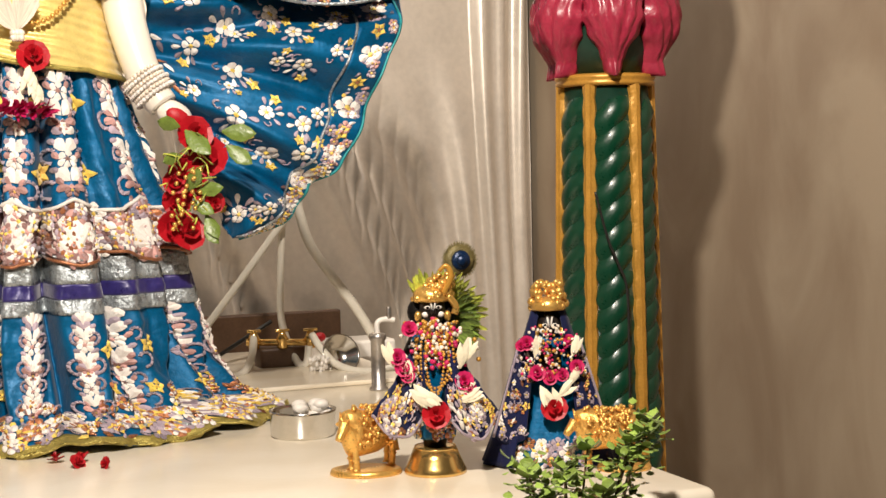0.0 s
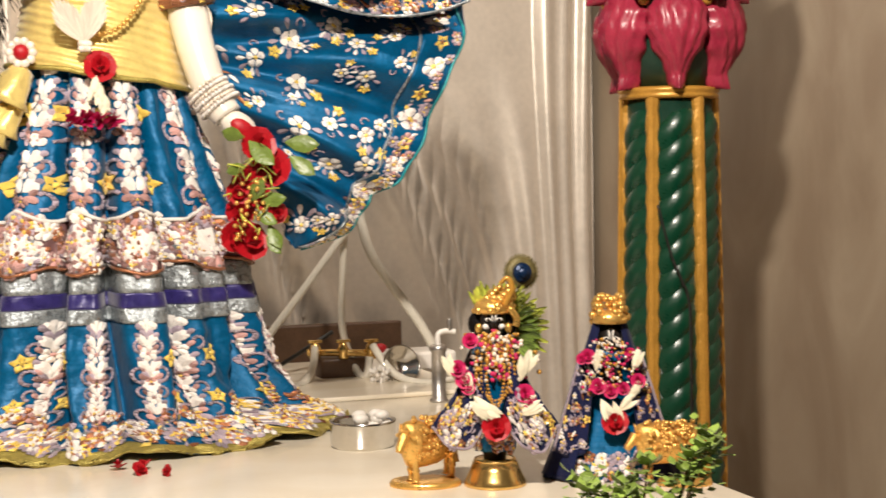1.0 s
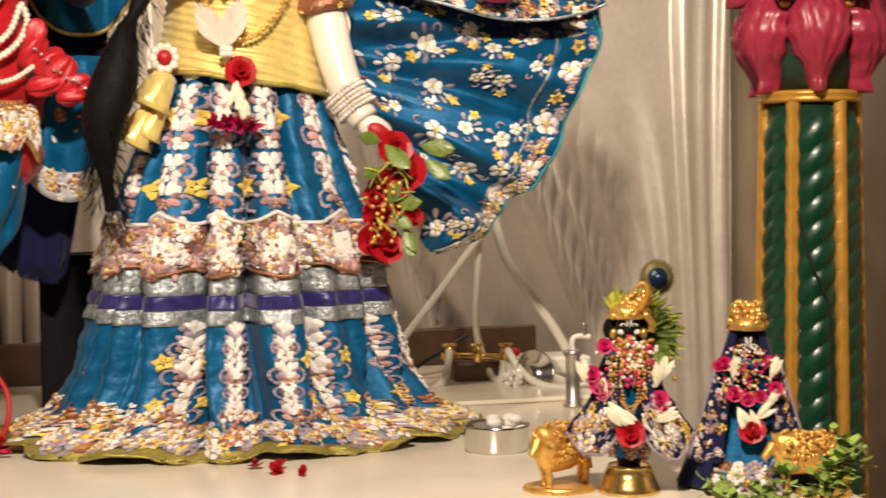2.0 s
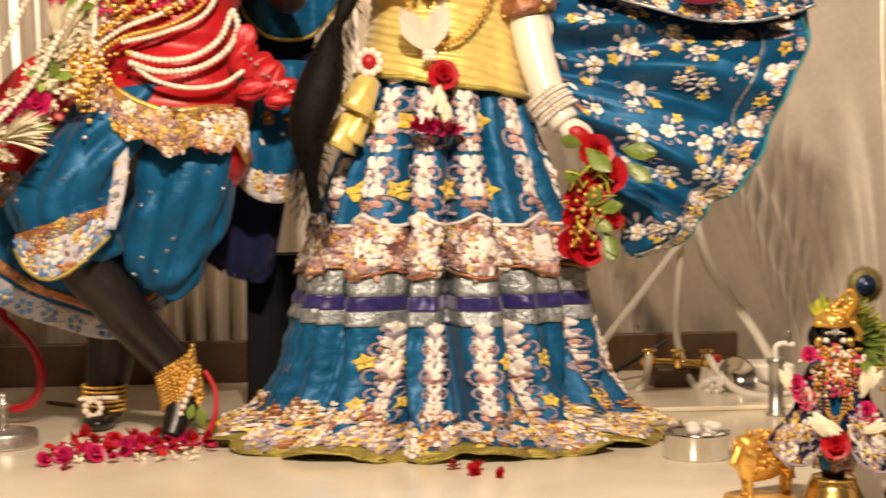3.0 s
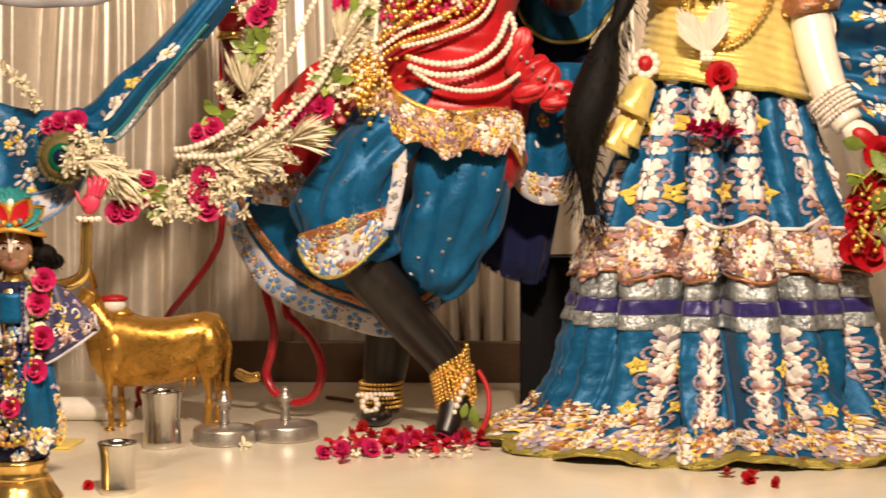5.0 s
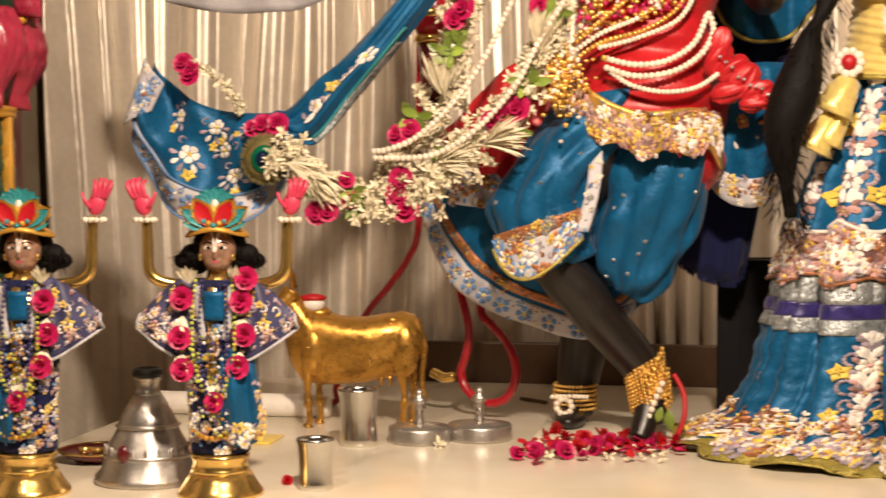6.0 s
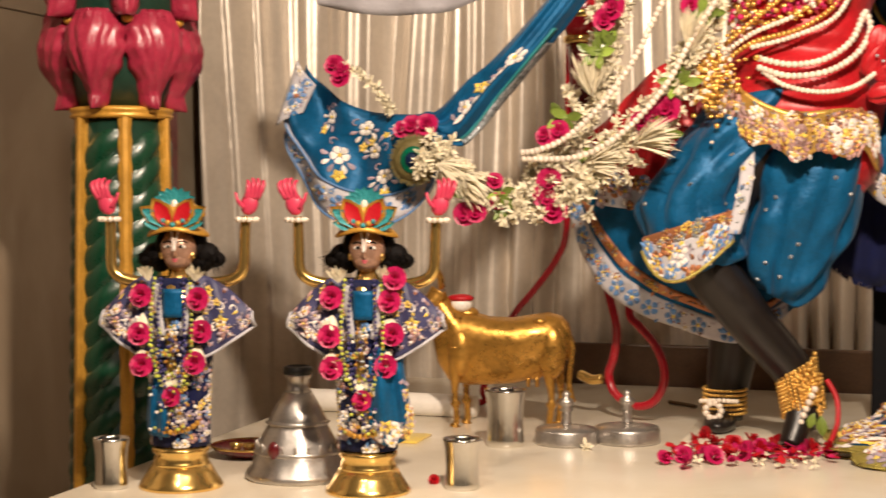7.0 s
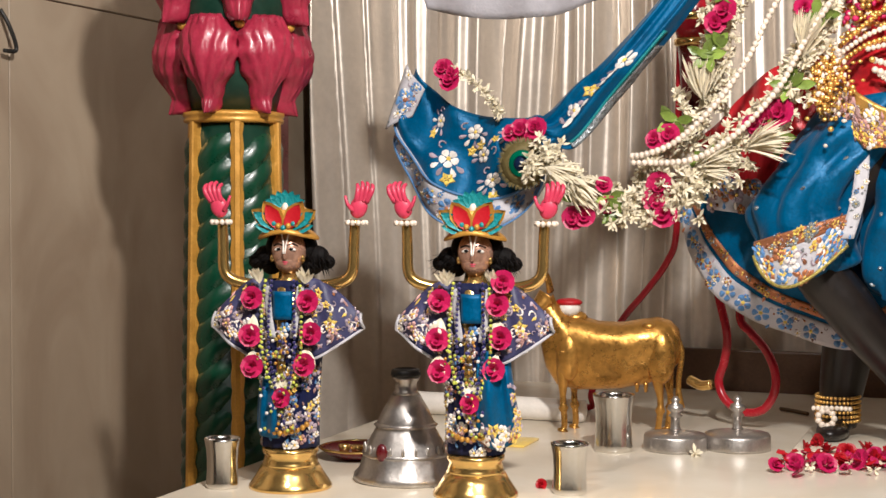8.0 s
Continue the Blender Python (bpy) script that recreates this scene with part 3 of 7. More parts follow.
def dress_skirt():
    t = thing("skirt", "peacock blue silk skirt embroidered with flowers, spread on the altar", "skirt")
    rng = random.Random(4)
    low, up = skirt_at(), skirt_at(0.007, 0.95)
    lower = part("lower_tier", sheet(bmesh.new(), low, 460, 70, 0, 1, 0.0, 0.62, thick=0.003), BLUE, t)
    scallop = lambda u: 0.694 + 0.026 * near_panel(u) ** 1.4
    def tier(u, v):
        return up(u, scallop(u) + (1.0 - scallop(u)) * v)
    upper = part("upper_tier", sheet(bmesh.new(), tier, 420, 56, thick=0.003), BLUE, t)
    band = skirt_at(0.013, 0.95)
    foot = lambda u: 0.582 - 0.030 * near_panel(u) ** 0.7
    def border(u, v):
        return band(u, foot(u) + (scallop(u) - foot(u)) * v)
    edge = part("border", sheet(bmesh.new(), border, 320, 10, thick=0.003), [MAUVE], t, "copper sequin border with white lotus flowers")
    c = Cloth(border, 0.005)
    c.crowd(rng, 760, (0.2, 0.8), (0.06, 0.94), 0.034, (WHITE, WHITE, LILAC, DUSTY, DUSTY, DUSTY, ROSE))
    for deg in PANELS[2:8]:
        u = 0.5 + deg / 360
        for q in range(9):
            c.petal(u, 0.30, (0, -0.006), math.pi / 2 + (q - 4) * 0.40, 0.080 - 0.006 * abs(q - 4), 0.030, WHITE)
        for q in range(5):
            c.petal(u, 0.30, (0, -0.008), -math.pi / 2 + (q - 2) * 0.5, 0.034, 0.018, DUSTY)
            c.dot(u, 0.28, (0.05 * (q - 2), -0.030), 0.005, TIN, 0.004)
    c.finish(edge)
    part("edge_cord", cord(band, (0.05, 0.95), 0.0045, scallop, 160, 0.004), WHITETHREAD, upper, "white corded scallop edge")
    part("edge_cord", cord(band, (0.05, 0.95), 0.004, foot, 160, 0.004), ROSETHREAD, edge)
    ribbon = skirt_at(0.006, 0.97)
    for lo, hi, m, lab in ((0.505, 0.575, TINSEL, "silver tinsel ribbon"), (0.465, 0.505, VIOLET, "violet satin ribbon"), (0.425, 0.465, TINSEL, "silver tinsel ribbon")):
        part("ribbon", sheet(bmesh.new(), ribbon, 320, 6, 0, 1, lo, hi, thick=0.003), m, t, lab)
    smooth_up, smooth_low = skirt_at(0.007, 0.0), skirt_at(0.0, 0.0)
    c = Cloth(tier, 0.006, lambda u, v: smooth_up(u, 0.70 + 0.30 * v))
    for deg, narrow in ((-72, 0.5), (-40, 0.84), (-14, 0.66), (10, 0.9), (47, 0.6), (78, 0.5)):
        u = 0.5 + deg / 360
        c.plume(u, 0.075, 0.155, narrow)
        c.plume(u, 0.53, 0.155, narrow * 0.85)
    for k in range(26):
        c.dot(rng.uniform(0.27, 0.73), rng.uniform(0.1, 0.95), (0, 0), 0.003, TIN)
    c.finish(upper)
    c = Cloth(low, 0.006, smooth_low)
    for deg, narrow in ((-80, 0.5), (-27, 0.75), (-8, 0.5), (9, 0.5), (25, 1.05), (58, 0.6), (78, 0.5)):
        u = 0.5 + deg / 360
        c.plume(u, 0.265, 0.125, narrow)
        c.plume(u, 0.14, 0.11, min(1.0, narrow * 1.4))
        c.heart(u, 0.405, (0, 0), 0.024)
        c.heart(u, 0.385, (0, 0), 0.02, LILAC)
    for deg in (-54, -40, 42):
        c.plume(0.5 + deg / 360, 0.12, 0.085, 0.75)
    c.crowd(rng, 680, (0.16, 0.84), (0.035, 0.115), 0.036, (WHITE, LILAC, LILAC, ROSE, YELLOW))
    for k in range(420):
        u = rng.uniform(0.18, 0.82)
        v = 0.135 + 0.035 * math.sin(u * 95) + rng.gauss(0, 0.012)
        c.crowd(rng, 1, (u, u), (v, v), 0.026, (ROSE, ROSE, ROSE, YELLOW, WHITE))
    for k in range(24):
        c.flower(0.2 + 0.6 * (k + rng.uniform(-0.2, 0.2)) / 23, rng.uniform(0.07, 0.10), (0, 0), 0.026, WHITE, YELLOW, 5, rng.uniform(0, 6))
    c.finish(lower)
    part("hem", sheet(bmesh.new(), skirt_at(0.006), 340, 6, 0, 1, -0.012, 0.044, thick=0.006), HEM, lower, "olive gold tinsel hem, wavy")
    return t


dress_skirt()


def white_statue():
    """Plain marble figure: torso, arms and a bare head form."""
    bm = bmesh.new()
    lathe(bm, [(0.10, 0.91), (0.13, 1.3), (0.165, 1.66), (0.135, 1.78), (0.15, 1.92), (0.175, 2.02), (0.15, 2.1), (0.06, 2.15), (0.055, 2.2)], 28, (RX, RY, 0), m=Matrix.Diagonal((1, 0.72, 1, 1)))
    ball(bm, (RX, RY, 2.30), (0.085, 0.095, 0.115), detail=(18, 12))
    arm = smooth_path([(RX + 0.15, RY, 2.06), (RX + 0.185, RY - 0.05, 1.9), (RX + 0.205, RY - 0.09, 1.77), (RX + 0.235, RY - 0.12, 1.66), (RX + 0.265, RY - 0.14, 1.61)])
    tube(bm, arm, lambda s: 0.052 - 0.018 * s, 14)
    other = smooth_path([(RX - 0.15, RY, 2.06), (RX - 0.2, RY - 0.08, 1.93), (RX - 0.12, RY - 0.18, 1.95)])
    tube(bm, other, lambda s: 0.05 - 0.018 * s, 14)
    hand = Matrix.Rotation(radians(32), 4, "Y")
    ball(bm, (RX + 0.288, RY - 0.145, 1.588), (0.045, 0.026, 0.03), m=hand, detail=(14, 10))
    for k in range(4):
        f = smooth_path([(RX + 0.30 + 0.004 * k, RY - 0.155 + 0.012 * k, 1.585), (RX + 0.325, RY - 0.16 + 0.013 * k, 1.558 + 0.006 * k), (RX + 0.328, RY - 0.155 + 0.013 * k, 1.53 + 0.006 * k)], 4)
        tube(bm, f, lambda s: 0.009 - 0.003 * s, 8)
    ball(bm, (RX + 0.292, RY - 0.166, 1.583), (0.030, 0.010, 0.018), slot=1, m=hand)
    return tagged(mesh_object("statue", bm, [WHITESTONE, REDROSE]), "white marble statue with one lowered arm, standing in a blue skirt", "statue")


white_statue()


# ---- flowers and strings ----
def rose(bm, at, r, slot=0, tilt=(0, -1, 0.3), rng=random):
    """A rose: cupped petals in three rings round a bud, open towards tilt."""
    turn = Vector(tilt).to_track_quat("Z", "Y").to_matrix()
    at = Vector(at)
    core = bm.verts.new(at + turn @ Vector((0, 0, -0.35 * r)))
    for ring, (n, rad, lift, lean) in enumerate(((3, 0.22, 0.35, 0.2), (5, 0.45, 0.25, 0.55), (6, 0.68, 0.05, 0.95))):
        for k in range(n):
            a = 2 * math.pi * k / n + ring * 0.5 + rng.uniform(-0.2, 0.2)
            rows = []
            for j in range(1, 4):
                s = j / 3
                row = []
                for i in (-1, 0, 1):
                    w = a + i * (0.62 if n > 4 else 0.9) * (0.55 + 0.6 * math.sin(math.pi * (0.15 + 0.6 * s)))
                    q = r * (rad * 0.35 + rad * 0.75 * s * (0.4 + lean) + 0.08 * s * s)
                    h = r * (lift * 1.0 - 0.30 + 0.75 * s * (1 - 0.55 * lean) - (0.12 if i else 0) * s)
                    row.append(bm.verts.new(at + turn @ Vector((q * math.cos(w), q * math.sin(w), h))))
                rows.append(row)
            for i in range(2):
                bm.faces.new((core, rows[0][i + 1], rows[0][i])).material_index = slot
            for p, q in zip(rows, rows[1:]):
                for i in range(2):
                    bm.faces.new((p[i], p[i + 1], q[i + 1], q[i])).material_index = slot
    return bm


def blade(bm, at, along, side, length, width, slot=0, bend=0.2):
    """A leaf or long petal with a folded midrib."""
    at, along, side = Vector(at), Vector(along).normalized(), Vector(side)
    side = (side - along * side.dot(along)).normalized()
    up = side.cross(along)
    rows = []
    for s, w in ((0, 0.12), (0.3, 0.8), (0.6, 1.0), (0.85, 0.55), (1, 0.03)):
        c = at + along * (length * s) + up * (bend * length * s * s)
        rows.append([bm.verts.new(c + side * (k * w * width / 2) + up * (abs(k) * 0.12 * width)) for k in (-1, 0, 1)])
    for p, q in zip(rows, rows[1:]):
        for i in range(2):
            bm.faces.new((p[i], p[i + 1], q[i + 1], q[i])).material_index = slot
    return bm


def tuft(bm, at, r, n, rng, slot=0, width=0.3, out=None):
    """Many small petals bursting from one point."""
    for _ in range(n):
        d = Vector((rng.gauss(0, 1), rng.gauss(0, 1) - 0.4, rng.gauss(0, 1))).normalized()
        if out:
            d = (d * 0.55 + Vector(out).normalized()).normalized()
        blade(bm, at, d, d.orthogonal(), r * rng.uniform(0.7, 1.15), r * width, slot, rng.uniform(-0.2, 0.3))
    return bm


def beads(bm, path, r, slot=0, detail=(7, 5), gap=1.9):
    """Round beads strung along a path."""
    pts = smooth_path(path, 70)
    need, last = 0.0, pts[0]
    for p in pts:
        need -= (p - last).length
        last = p
        if need <= 0:
            ball(bm, p, r, slot, detail)
            need = r * gap
    return bm


def spread(lo, hi, folds, bulge=0.0, top=None):
    """A cloth between two edges, lo and hi: rows of points; u runs along them, v from lo to hi."""
    a, b = smooth_path(lo, 12), smooth_path(hi, 12)
    def pick(p, s):
        s = max(0.0, min(1.0, s)) * (len(p) - 1)
        i = min(int(s), len(p) - 2)
        return p[i].lerp(p[i + 1], s - i)
    def s(u, v):
        p = pick(a, u).lerp(pick(b, u), v)
        p.y += folds(u, v) - bulge * math.sin(math.pi * max(0.0, min(1.0, v)))
        return p
    return s


# ---- her shawl, waist cloth, flowers ----
def draped_shawl():
    t = thing("shawl", "blue silk shawl with a scalloped floral border, draped wide", "shawl")
    rng = random.Random(8)
    y = 3.50
    inner = [(0.83, y - 0.04, 1.325), (0.80, y - 0.02, 1.43), (0.755, y, 1.56), (0.71, y + 0.02, 1.66), (0.68, y + 0.02, 1.76), (0.655, y + 0.03, 1.88), (0.60, y + 0.02, 2.08)]
    outer = [(0.84, y - 0.03, 1.305), (0.94, y - 0.05, 1.335), (1.005, y - 0.05, 1.385), (1.03, y - 0.05, 1.43), (1.10, y - 0.05, 1.47), (1.165, y - 0.04, 1.56), (1.205, y - 0.03, 1.67), (1.265, y - 0.02, 1.78), (1.285, y, 1.88), (1.22, y + 0.02, 2.0), (0.70, y + 0.02, 2.12)]
    s = None
    a, b = smooth_path(inner, 12), smooth_path(outer, 12)
    def pick(p, q):
        q = max(0.0, min(1.0, q)) * (len(p) - 1)
        i = min(int(q), len(p) - 2)
        return p[i].lerp(p[i + 1], q - i)
    def s(u, v):
        p = pick(a, v).lerp(pick(b, v), u)
        f = 0.072 * math.sin(v * 22 + 3.0 * u) * (0.35 + u) * (1.15 - u) + 0.014 * math.sin(v * 53 + 4 * u)
        deep = 0.085 * math.exp(-((v - 0.80 + 0.10 * (1 - u)) / 0.055) ** 2) * math.sin(math.pi * min(1.0, u * 0.98)) ** 0.5 if 0 < u < 1 else 0.0
        p.y += f + deep - 0.05 * math.sin(math.pi * max(0.0, min(1.0, u)))
        return p
    cloth = part("cloth", sheet(bmesh.new(), s, 90, 160, thick=0.003), BLUE, t)
    rim = lambda u, v: s(0.81 + 0.185 * u, v)
    edge = part("border", sheet(bmesh.new(), rim, 10, 150, 0, 1, 0.02, 0.86, thick=0.002, lift=0.003), [BLUE], t, "border of the shawl between teal cords")
    c = Cloth(rim, 0.006)
    c.crowd(rng, 150, (0.12, 0.88), (0.03, 0.84), 0.026, (LILAC, LILAC, DUSTY, WHITE))
    for k in range(13):
        v = 0.07 + k * 0.058
        c.flower(0.5, v, (0, 0), 0.033 if k % 2 == 0 else 0.021, WHITE if k % 2 == 0 else YELLOW, YELLOW if k % 2 == 0 else ROSE, 6 if k % 3 == 0 else 5, k)
    c.finish(edge)
    for u, m in ((0.805, TINSEL), (0.995, TURQUOISE)):
        pts = [s(u, k / 120) + normal_at(s, u, k / 120) * 0.004 for k in range(2, 104)]
        part("cord", tube(bmesh.new(), pts, 0.0035, 6), m, t)
    c = Cloth(s, 0.004)
    for u, v, q, turn in ((0.30, 0.09, 0.085, 0.4), (0.62, 0.14, 0.07, 2.2), (0.55, 0.35, 0.11, 2.6), (0.30, 0.44, 0.10, 2.8), (0.68, 0.47, 0.085, 2.0), (0.34, 0.59, 0.09, 3.0), (0.16, 0.66, 0.085, 1.6), (0.62, 0.62, 0.085, 2.4),
                          (0.30, 0.72, 0.09, 1.2), (0.55, 0.70, 0.08, 3.0), (0.16, 0.80, 0.09, 0.5), (0.46, 0.76, 0.075, 2.3), (0.70, 0.72, 0.07, 0.6), (0.12, 0.5, 0.06, 1), (0.1, 0.3, 0.055, 0.5), (0.3, 0.84, 0.08, 2.2)):
        c.spray(u, v, q * 0.8, rng, turn)
        c.spray(min(0.74, u + 0.17), v + 0.035, q * 0.62, rng, turn + 2)
    for k in range(16):
        v = 0.05 + k * 0.042
        c.petal(0.05, v, (0, 0), 1.9 + 0.9 * (k % 2), 0.03, 0.014, (WHITE, ROSE, LILAC)[k % 3])
    c.finish(cloth)
    flap = spread([(0.72, 3.45, 1.93), (0.84, 3.42, 1.885), (0.97, 3.40, 1.85), (1.10, 3.40, 1.842), (1.20, 3.41, 1.86), (1.27, 3.44, 1.885)], [(0.66, 3.46, 2.1), (0.78, 3.45, 2.1), (0.9, 3.45, 2.1), (1.0, 3.46, 2.1), (1.1, 3.47, 2.08), (1.2, 3.48, 2.02)], lambda u, v: 0.012 * math.sin(u * 17 + v * 3), 0.02)
    fold = part("upper_fold", sheet(bmesh.new(), flap, 50, 16, thick=0.004), BLUE, t)
    c = Cloth(flap, 0.004)
    c.crowd(rng, 110, (0.03, 0.97), (0.02, 0.22), 0.026, (LILAC, LILAC, WHITE, ROSE, YELLOW))
    for k in range(7):
        c.spray(0.1 + 0.13 * k, 0.5, 0.07, rng, k)
    c.finish(fold)
    part("edge_cord", tube(bmesh.new(), [flap(k / 50, 0) + Vector((0, -0.004, 0)) for k in range(51)], 0.004, 6), TINSEL, fold)
    bm = bmesh.new()
    ball(bm, (0.985, 3.37, 1.905), (0.06, 0.03, 0.028), 0, (18, 12))
    part("rosette", bm, PINKROSE, t, "pink satin rosette")
    return t


draped_shawl()


def waist_cloth():
    t = thing("waist_cloth", "pleated gold silk cloth wrapped round the statue's waist", "sash")
    def s(u, v):
        a = (u - 0.5) * 2 * math.pi
        z = 1.698 + 0.29 * v - 0.026 * math.sin(a) * (1 - v)
        r = between([(0, 0.200), (0.12, 0.192), (0.3, 0.176), (0.6, 0.163), (1, 0.178)], v) + 0.0024 * math.sin(v * 88 + 6 * a + 2 * noise.noise((a * 2, v * 5, 9))) + 0.002 * noise.noise((a * 3, v * 30, 2))
        return Vector((RX + 0.005 + r * math.sin(a), RY - r * 0.77 * math.cos(a), z))
    part("pleated_wrap", sheet(bmesh.new(), s, 72, 90, thick=0.003), GOLDCLOTH, t)
    bm = bmesh.new()
    tube(bm, [s(k / 72, 0.0) + normal_at(s, k / 72, 0) * 0.004 for k in range(73)], 0.006, 6)
    part("trim", bm, HEM, t)
    return t


waist_cloth()


def waist_ornaments():
    rng = random.Random(3)
    f = RY - 0.15
    t = thing("necklace", "long necklace of small gold beads over the waist cloth", "necklace")
    bm = bmesh.new()
    beads(bm, [(RX - 0.12, f + 0.02, 2.0), (RX - 0.085, f - 0.005, 1.86), (RX - 0.03, f - 0.012, 1.79), (RX + 0.03, f - 0.012, 1.80), (RX + 0.09, f, 1.88), (RX + 0.13, f + 0.02, 2.0)], 0.006, 0)
    part("bead_cluster", bm, GOLD, t)
    t = thing("pendant", "pale gold plume shaped pendant at the waist", "ornament")
    bm = bmesh.new()
    for lean in (-0.62, 0.30):
        for k in range(11):
            a = lean + (k - 5) * 0.075
            blade(bm, (RX - 0.045, f - 0.018, 1.765), (math.sin(a), -0.22, math.cos(a)), (math.cos(a), 0, -math.sin(a)), 0.125 - 0.009 * abs(k - 5), 0.013, 0, 0.06 + 0.02 * (k % 2))
    for k in range(6):
        ball(bm, (RX - 0.045 + 0.008 * (k % 3 - 1), f - 0.03, 1.752 + 0.010 * (k // 3)), 0.008, 0, (8, 6))
    part("plume_fan", bm, PEARL, t)
    t = thing("rose_pendant", "red rose above a pink lotus and white buds", "flowers")
    part("rose", rose(bmesh.new(), (RX - 0.015, f - 0.03, 1.715), 0.036, rng=rng), REDROSE, t)
    bm = bmesh.new()
    for dx in (-0.035, -0.012, 0.012, 0.035):
        tuft(bm, (RX - 0.035 + dx, f - 0.045, 1.605 - 0.25 * abs(dx) * (1 if dx > 0 else 0.2)), 0.042, 26, rng, 0, 0.36, (4 * dx, -0.9, -0.1))
    part("lotus", bm, PINKROSE, t)
    bm = bmesh.new()
    for k in range(22):
        blade(bm, (RX - 0.025 + rng.uniform(-0.9, 0.9) * (0.006 + 0.0012 * k), f - 0.045, 1.695 - 0.0030 * k), (rng.uniform(-0.5, 0.5), -0.5, -1), (1, 0, 0), 0.034, 0.012)
    part("bud_cluster", bm, WHITEBUD, t)
    t = thing("brooch", "round pink and cream flower brooch on the dress", "ornament")
    bm = bmesh.new()
    for k in range(10):
        a = k * math.pi / 5
        ball(bm, (RX - 0.175 + 0.024 * math.cos(a), f + 0.0, 1.745 + 0.024 * math.sin(a)), (0.010, 0.007, 0.010), 0)
    ball(bm, (RX - 0.175, f - 0.003, 1.745), (0.017, 0.012, 0.017), 1)
    part("petal_cluster", bm, [PEARL, REDROSE], t)
    t = thing("waist_bells", "crumpled gold foil bells hanging from the waist", "ornament")
    for x, z, q in ((RX - 0.195, 1.665, 1.15), (RX - 0.235, 1.585, 1.0), (RX - 0.205, 1.60, 0.8)):
        crush = lambda a, k: 1 + 0.16 * math.sin(5 * a + 1.7 * k) + 0.10 * math.sin(9 * a + k)
        bm = lathe(bmesh.new(), [(0.006 * q, 0.06), (0.020 * q, 0.048), (0.026 * q, 0.022), (0.034 * q, -0.012), (0.042 * q, -0.028), (0.034 * q, -0.03)], 22, (x, f + 0.015, z), wave=crush, m=Matrix.Rotation(0.45, 4, "Y"))
        part("bell", bm, GOLDCLOTH, t, "crumpled gold foil bell")
    bm = bmesh.new()
    tube(bm, smooth_path([(RX - 0.17, f + 0.01, 1.73), (RX - 0.2, f + 0.01, 1.71), (RX - 0.232, f + 0.015, 1.62)]), 0.004, 6)
    part("cord", bm, GOLD, t)
    t = thing("bracelet", "stack of pale jewelled bangles on the statue's wrist", "bracelet")
    bm = bmesh.new()
    mid, along = Vector((RX + 0.237, RY - 0.12, 1.655)), Vector((0.5, -0.2, -0.75)).normalized()
    side = along.orthogonal().normalized()
    for k in range(6):
        ring = [mid + along * (0.0105 * (k - 2.5)) + (side * math.cos(a) + along.cross(side) * math.sin(a)) * (0.043 + 0.004 * (k % 2)) for a in [i * math.pi / 9 for i in range(19)]]
        beads(bm, ring, 0.0052, k % 2, (6, 4), 1.8)
    part("bangle_stack", bm, [PEARL, WHITETHREAD], t)
    t = thing("armlet", "copper and lilac embroidered armlet on the upper arm", "bracelet")
    def cuff(u, v):
        a = (u - 0.5) * 2 * math.pi
        r = 0.066 + 0.004 * math.sin(v * 9)
        return Vector((RX + 0.19 + r * math.sin(a), RY - 0.06 - r * 0.9 * math.cos(a), 1.855 + 0.085 * v + 0.012 * math.sin(a)))
    part("band", sheet(bmesh.new(), cuff, 30, 6, thick=0.003), ROSETHREAD, t)
    c = Cloth(cuff)
    c.crowd(rng, 50, (0.15, 0.85), (0.1, 0.9), 0.024)
    c.finish(t)
    t = thing("braid", "long black braid hanging beside the skirt", "hair")
    bm = bmesh.new()
    path = smooth_path([(0.20, 3.36, 2.0), (0.185, 3.33, 1.88), (0.15, 3.30, 1.80), (0.125, 3.28, 1.70), (0.095, 3.28, 1.60), (0.10, 3.30, 1.5), (0.11, 3.32, 1.42)])
    tube(bm, path, lambda q: 0.014 + 0.024 * max(0.0, 1 - q / 0.26) + 0.036 * max(0.0, math.sin(math.pi * min(1.0, max(0.0, q - 0.28) / 0.58))) ** 1.2, 14)
    for k in range(700):
        p = path[rng.randrange(8, len(path))]
        d = Vector((rng.gauss(0, 1), rng.gauss(0, 1), rng.gauss(-0.8, 0.6))).normalized()
        blade(bm, p + d * 0.034, (d.x * 0.6, d.y * 0.6, d.z - 0.5), d.orthogonal(), 0.034, 0.003)
    part("plait", bm, HAIR, t)
    t = thing("bodice_leaves", "green leaf spray tucked into the waist cloth", "leaves")
    bm = bmesh.new()
    for k in range(26):
        d = (rng.gauss(0, 1), -0.7, rng.gauss(-0.2, 0.8))
        blade(bm, (RX - 0.06 + rng.uniform(-0.035, 0.035), f - 0.02, 1.915 + rng.uniform(-0.01, 0.03)), d, (0.3, 0.2, 1), 0.035, 0.018)
    part("leaf_mass", bm, LEAF, t)


waist_ornaments()


